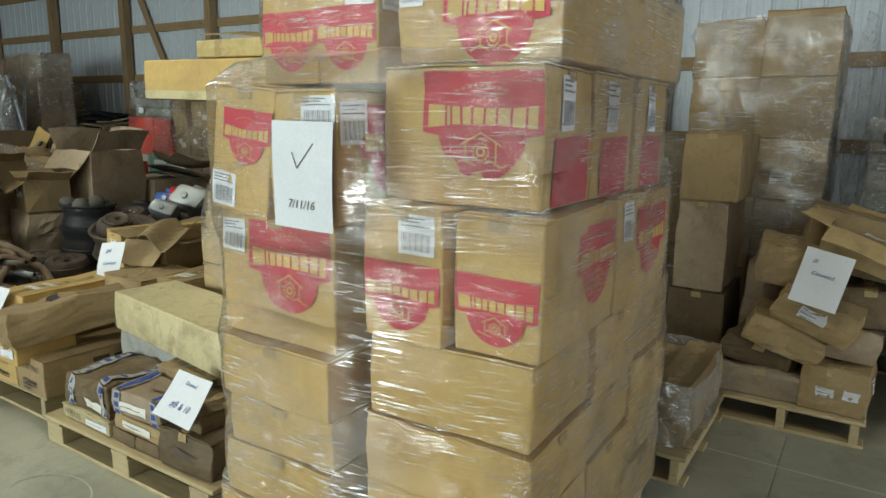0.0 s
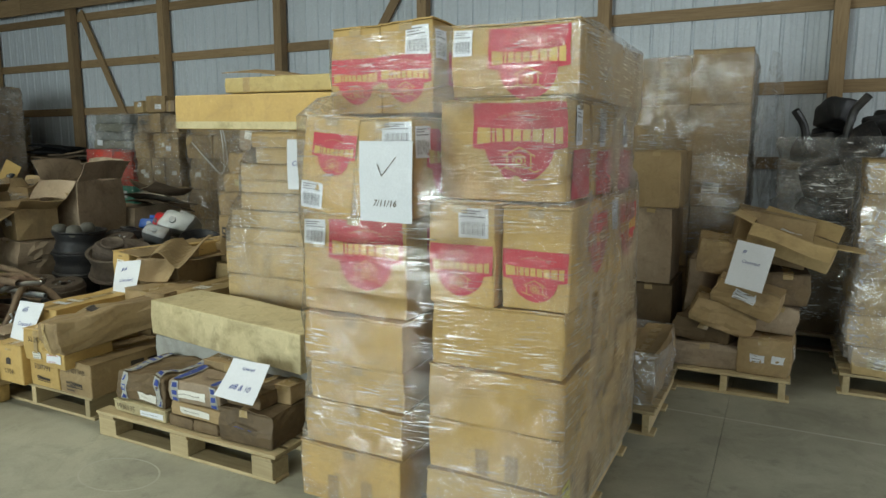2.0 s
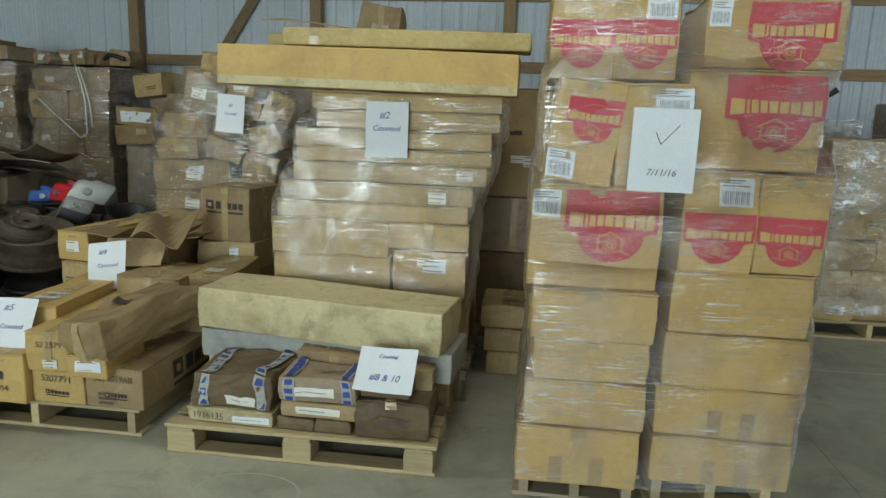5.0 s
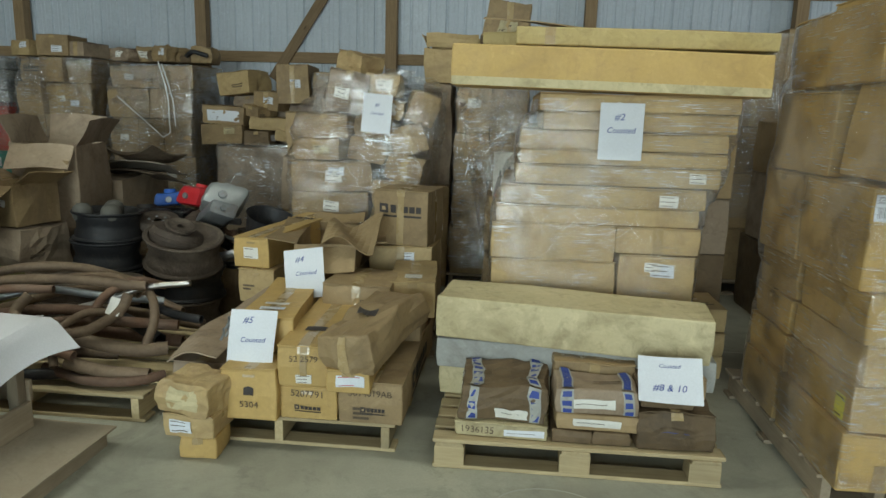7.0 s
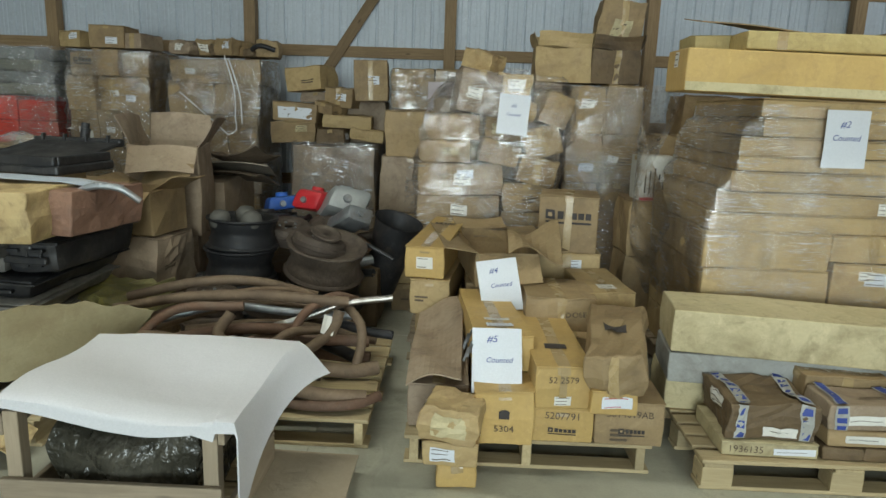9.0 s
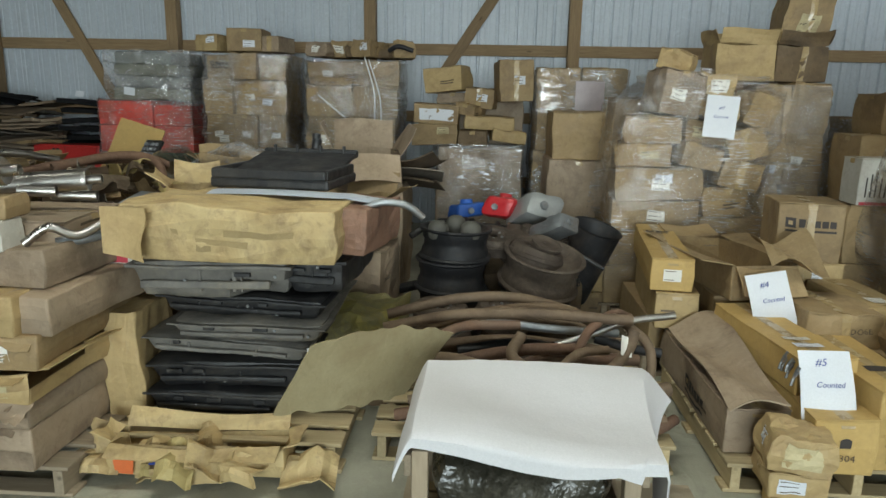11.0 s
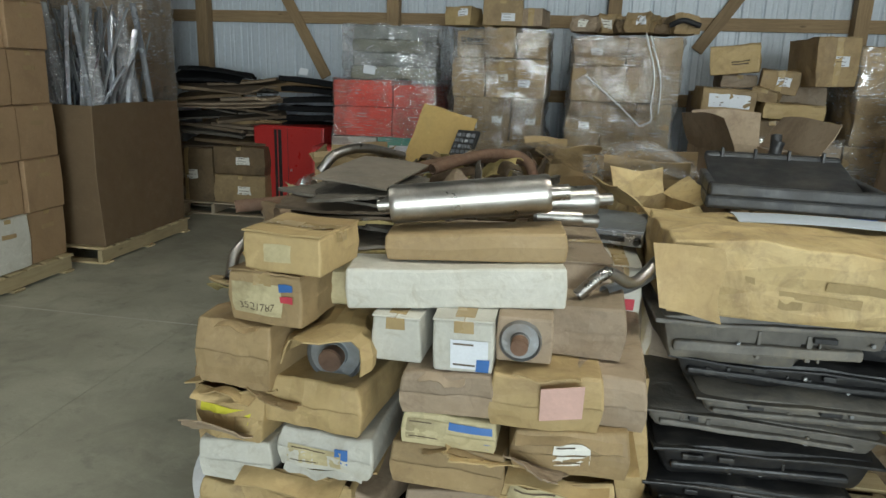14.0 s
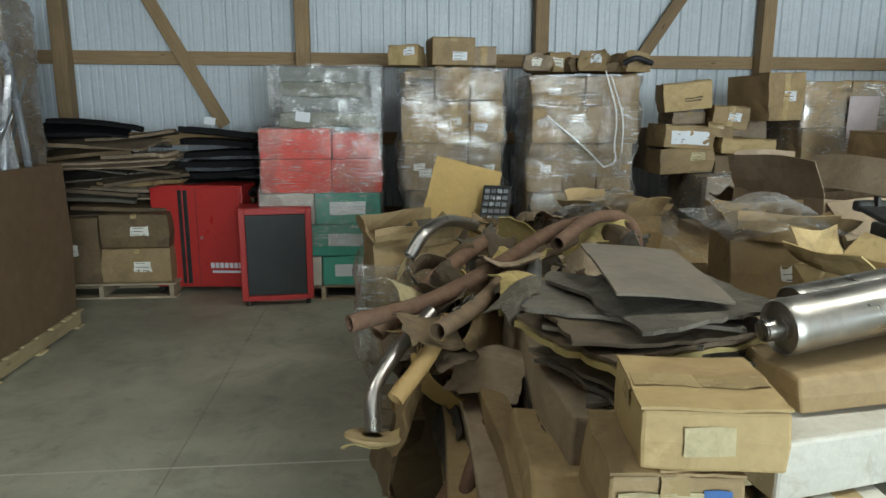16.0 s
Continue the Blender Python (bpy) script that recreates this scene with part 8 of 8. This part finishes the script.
for x0, y in ((-13.6, 3.2), (-15.2, 3.6), (-14.3, 4.6)):
    z, made = load("brown carton in a far wrapped load", "dusty film round a far load", x0, x0 + 1.05, y, 0.95, ((0.45, 2), (0.45, 2), (0.45, 2), (0.3, 2)), film_mat=FILMTHICK, jitter=0.06)

# ---- behind and right of the coffee cartons ----
pallet("wooden pallet under the tall brown cartons", -1.14, -0.22, 4.88, 5.9, GREYPALLET)
TB = "tall stack of brown cartons"
tall = []
for z0, z1 in ((0.142, 0.60), (0.605, 1.085), (1.09, 1.475), (1.48, 1.865), (1.87, 2.26)):
    off = 0.10 if z1 < 1.48 else 0.0
    for x0, x1 in ((-1.10 + off, -0.685 + 0.04 * (off > 0)), (-0.68 + 0.04 * (off > 0), -0.25)):
        c = carton("large brown carton in a tall wrapped stack", x0, x1, 4.9, 0.5, z0, z1 + (0.02 if x1 > -0.3 else -0.03) * (z1 > 2.2), BROWN, group=TB, worn=0.007)
        tall.append(extent(c))
    c = carton("large brown carton in a tall wrapped stack", -1.08 + off, -0.25, 5.41, 0.48, z0, z1, BROWN, group=TB)
    tall.append(extent(c))
wrap("loose clear film round the tall brown cartons", tall, 0.7, 2.24, FILMFAR, 0.012, 0.03, 0.05, 100)
v, f = sheet(14, 30, lambda a, b: (-0.16 + 0.10 * a + 0.05 * math.sin(b * 7 + a * 3), 4.92 + 0.9 * a, 0.3 + 1.95 * b))
tagged(piece("plastic_sheet", v, f, FILMTHICK, None, "", True), "dark plastic sheet hanging beside tall cartons", "plastic film")
for lab, x0, x1, y, d, z0, z1, m in (("brown carton between two loads", -0.93, -0.62, 4.1, 0.55, 1.13, 1.52, BROWN), ("dark brown carton between two loads", -0.93, -0.66, 4.1, 0.55, 0.60, 1.125, DUSTY), ("dark carton between two loads", -0.95, -0.64, 4.1, 0.6, 0.0, 0.595, DARKBOX)):
    carton(lab, x0, x1, y, d, z0, z1, m, worn=0.01)
pallet("pale wooden pallet with low wrapped goods", -1.1, -0.52, 2.85, 3.75, PALLET)
low = []
for i in range(3):
    c = carton("low brown carton wrapped in film", -1.05 + 0.17 * i, -0.89 + 0.17 * i, 2.95, 0.7, 0.142, 0.36 + 0.03 * i, BROWN, worn=0.012)
    low.append(extent(c))
wrap("crumpled clear film over low cartons", low, 0.15, 0.44, BAG, 0.01, 0.04, 0.04, 60)
pallet("wooden pallet with a heap of brown cartons", -0.62, 0.13, 3.72, 4.72, PALLET)
HB = "brown cartons heaped on a pallet"
for lab, x0, x1, y, d, z0, z1, m, rz, ry, rx in (
        ("brown carton with white labels in a heap", -0.16, 0.13, 3.76, 0.4, 0.142, 0.38, BROWN, -4, 0, 0), ("crushed carton at the foot of a heap", -0.58, -0.18, 3.78, 0.45, 0.142, 0.29, DUSTY, 3, 0, 0),
        ("torn carton in a heap", -0.56, -0.22, 3.82, 0.4, 0.295, 0.42, DARKBOX, -6, 8, 0), ("brown carton tilted in a heap", -0.50, -0.14, 3.78, 0.35, 0.40, 0.56, BROWN, 4, 18, 0),
        ("brown carton tilted in a heap", -0.34, 0.03, 3.76, 0.4, 0.55, 0.72, BROWN, -5, 18, 6), ("carton in the heap", -0.12, 0.12, 3.9, 0.4, 0.385, 0.55, DUSTY, 6, 5, 0),
        ("brown carton with its end torn in a heap", -0.48, -0.20, 3.86, 0.4, 0.74, 0.96, BROWN, 5, 6, 0), ("dark carton in the heap", -0.06, 0.18, 3.95, 0.4, 0.56, 0.76, DARKBOX, 5, 0, 0),
        ("carton at the back of the heap", -0.55, 0.1, 4.25, 0.4, 0.142, 0.78, DUSTY, 0, 0, 0)):
    c = carton(lab, x0, x1, y, d, z0, z1, m, rz=rz, ry=ry, rx=rx, group=HB, worn=0.012)
    if "labels" in lab:
        sticker(c, "front", -0.03, 0.0, 0.08, 0.05, PAPER)
        sticker(c, "front", 0.08, 0.0, 0.06, 0.05, PAPER, bars=False)
carton("long open brown carton slanting over a heap", -0.18, 0.30, 3.86, 0.30, 0.86, 1.02, TANBOX, rz=-6, ry=16, worn=0.010, top="open", lid=(-25, 10, 40, 10), group=HB)
carton("brown carton behind a slanting one", -0.3, 0.15, 4.1, 0.35, 0.80, 1.12, BROWN, rz=6, ry=10, group=HB)
paper_sheet("white counting sheet on the heap of cartons", pose(-0.14, 3.72, 0.83, -12, 12, 0), text=(("#", -0.05, 0.08, 0.05), ("Counted", 0.0, 0.02, 0.04)), curl=0.008)
# black parts in a bag
pallet("wooden pallet under a bag of black parts", 0.0, 1.0, 5.0, 6.0, GREYPALLET)
carton("dark carton under black parts", 0.02, 0.98, 5.05, 0.9, 0.142, 0.95, DARKBOX, worn=0.02)
rr = random.Random(12)
for i in range(20):
    sx, sy, sz = rr.uniform(0.15, 0.4), rr.uniform(0.15, 0.35), rr.uniform(0.08, 0.25)
    v, f = block(sx, sy, sz, 0.03, 4, wobble(0.04, 6))
    o = piece("black_part", v, f, rr.choice([BLACKPLASTIC, BLACKSTEEL, BLACKPLASTIC]), None, "", True)
    o.matrix_world = pose(rr.uniform(0.15, 0.85), rr.uniform(5.15, 5.7), 0.95 + 0.04 * i, rr.uniform(-35, 35), rr.uniform(-35, 35), rr.uniform(0, 180))
    tagged(o, "black moulded car part in a bag", "car part", "black parts in a bag")
for x, y, z, dx in ((0.4, 5.2, 1.8, 0.12), (0.15, 5.2, 1.7, -0.1), (0.7, 5.25, 1.75, 0.2)):
    v, f = sweep([(x, y, z - 0.2), (x + dx * 0.3, y, z), (x + dx, y - 0.05, z + 0.12)], 0.03, 4, 9)
    tagged(piece("black_part", v, f, BLACKPLASTIC, None, "", True), "black moulded car part in a bag", "car part", "black parts in a bag")
wrap("dusty plastic bag round black parts", [(0.0, 1.0, 5.0, 5.9, 0.2, 1.6)], 0.25, 1.62, FILMTHICK, 0.02, 0.06, 0.05, 80)
z, made = load("small pale carton in a wrapped load", "crumpled film round small pale cartons", 0.42, 1.35, 4.05, 0.95, ((0.18, 3), (0.2, 3), (0.22, 2), (0.25, 3), (0.28, 2), (0.2, 2)), wood=PALLET, material=TANBOX, film_mat=BAG, jitter=0.08)
z, made = load("brown carton in a wrapped load by the wall", "dusty film round a load by the wall", 1.6, 2.6, 5.2, 0.95, ((0.45, 2), (0.45, 2), (0.45, 2), (0.3, 2)), film_mat=FILMTHICK, jitter=0.05)
z, made = load("brown carton in a wrapped load by the wall", "dusty film round a load by the wall", -2.05, -1.25, 5.6, 0.9, ((0.45, 2), (0.45, 2), (0.45, 2)), film_mat=FILMTHICK, jitter=0.05)
z, made = load("dusty brown carton in a tall wrapped load", "dusty film round a tall load", -12.4, -11.35, 5.74, 0.6, ((0.5, 2), (0.5, 2), (0.48, 2), (0.46, 2), (0.42, 2)), film_mat=FILMTHICK, material=DUSTY, jitter=0.08)
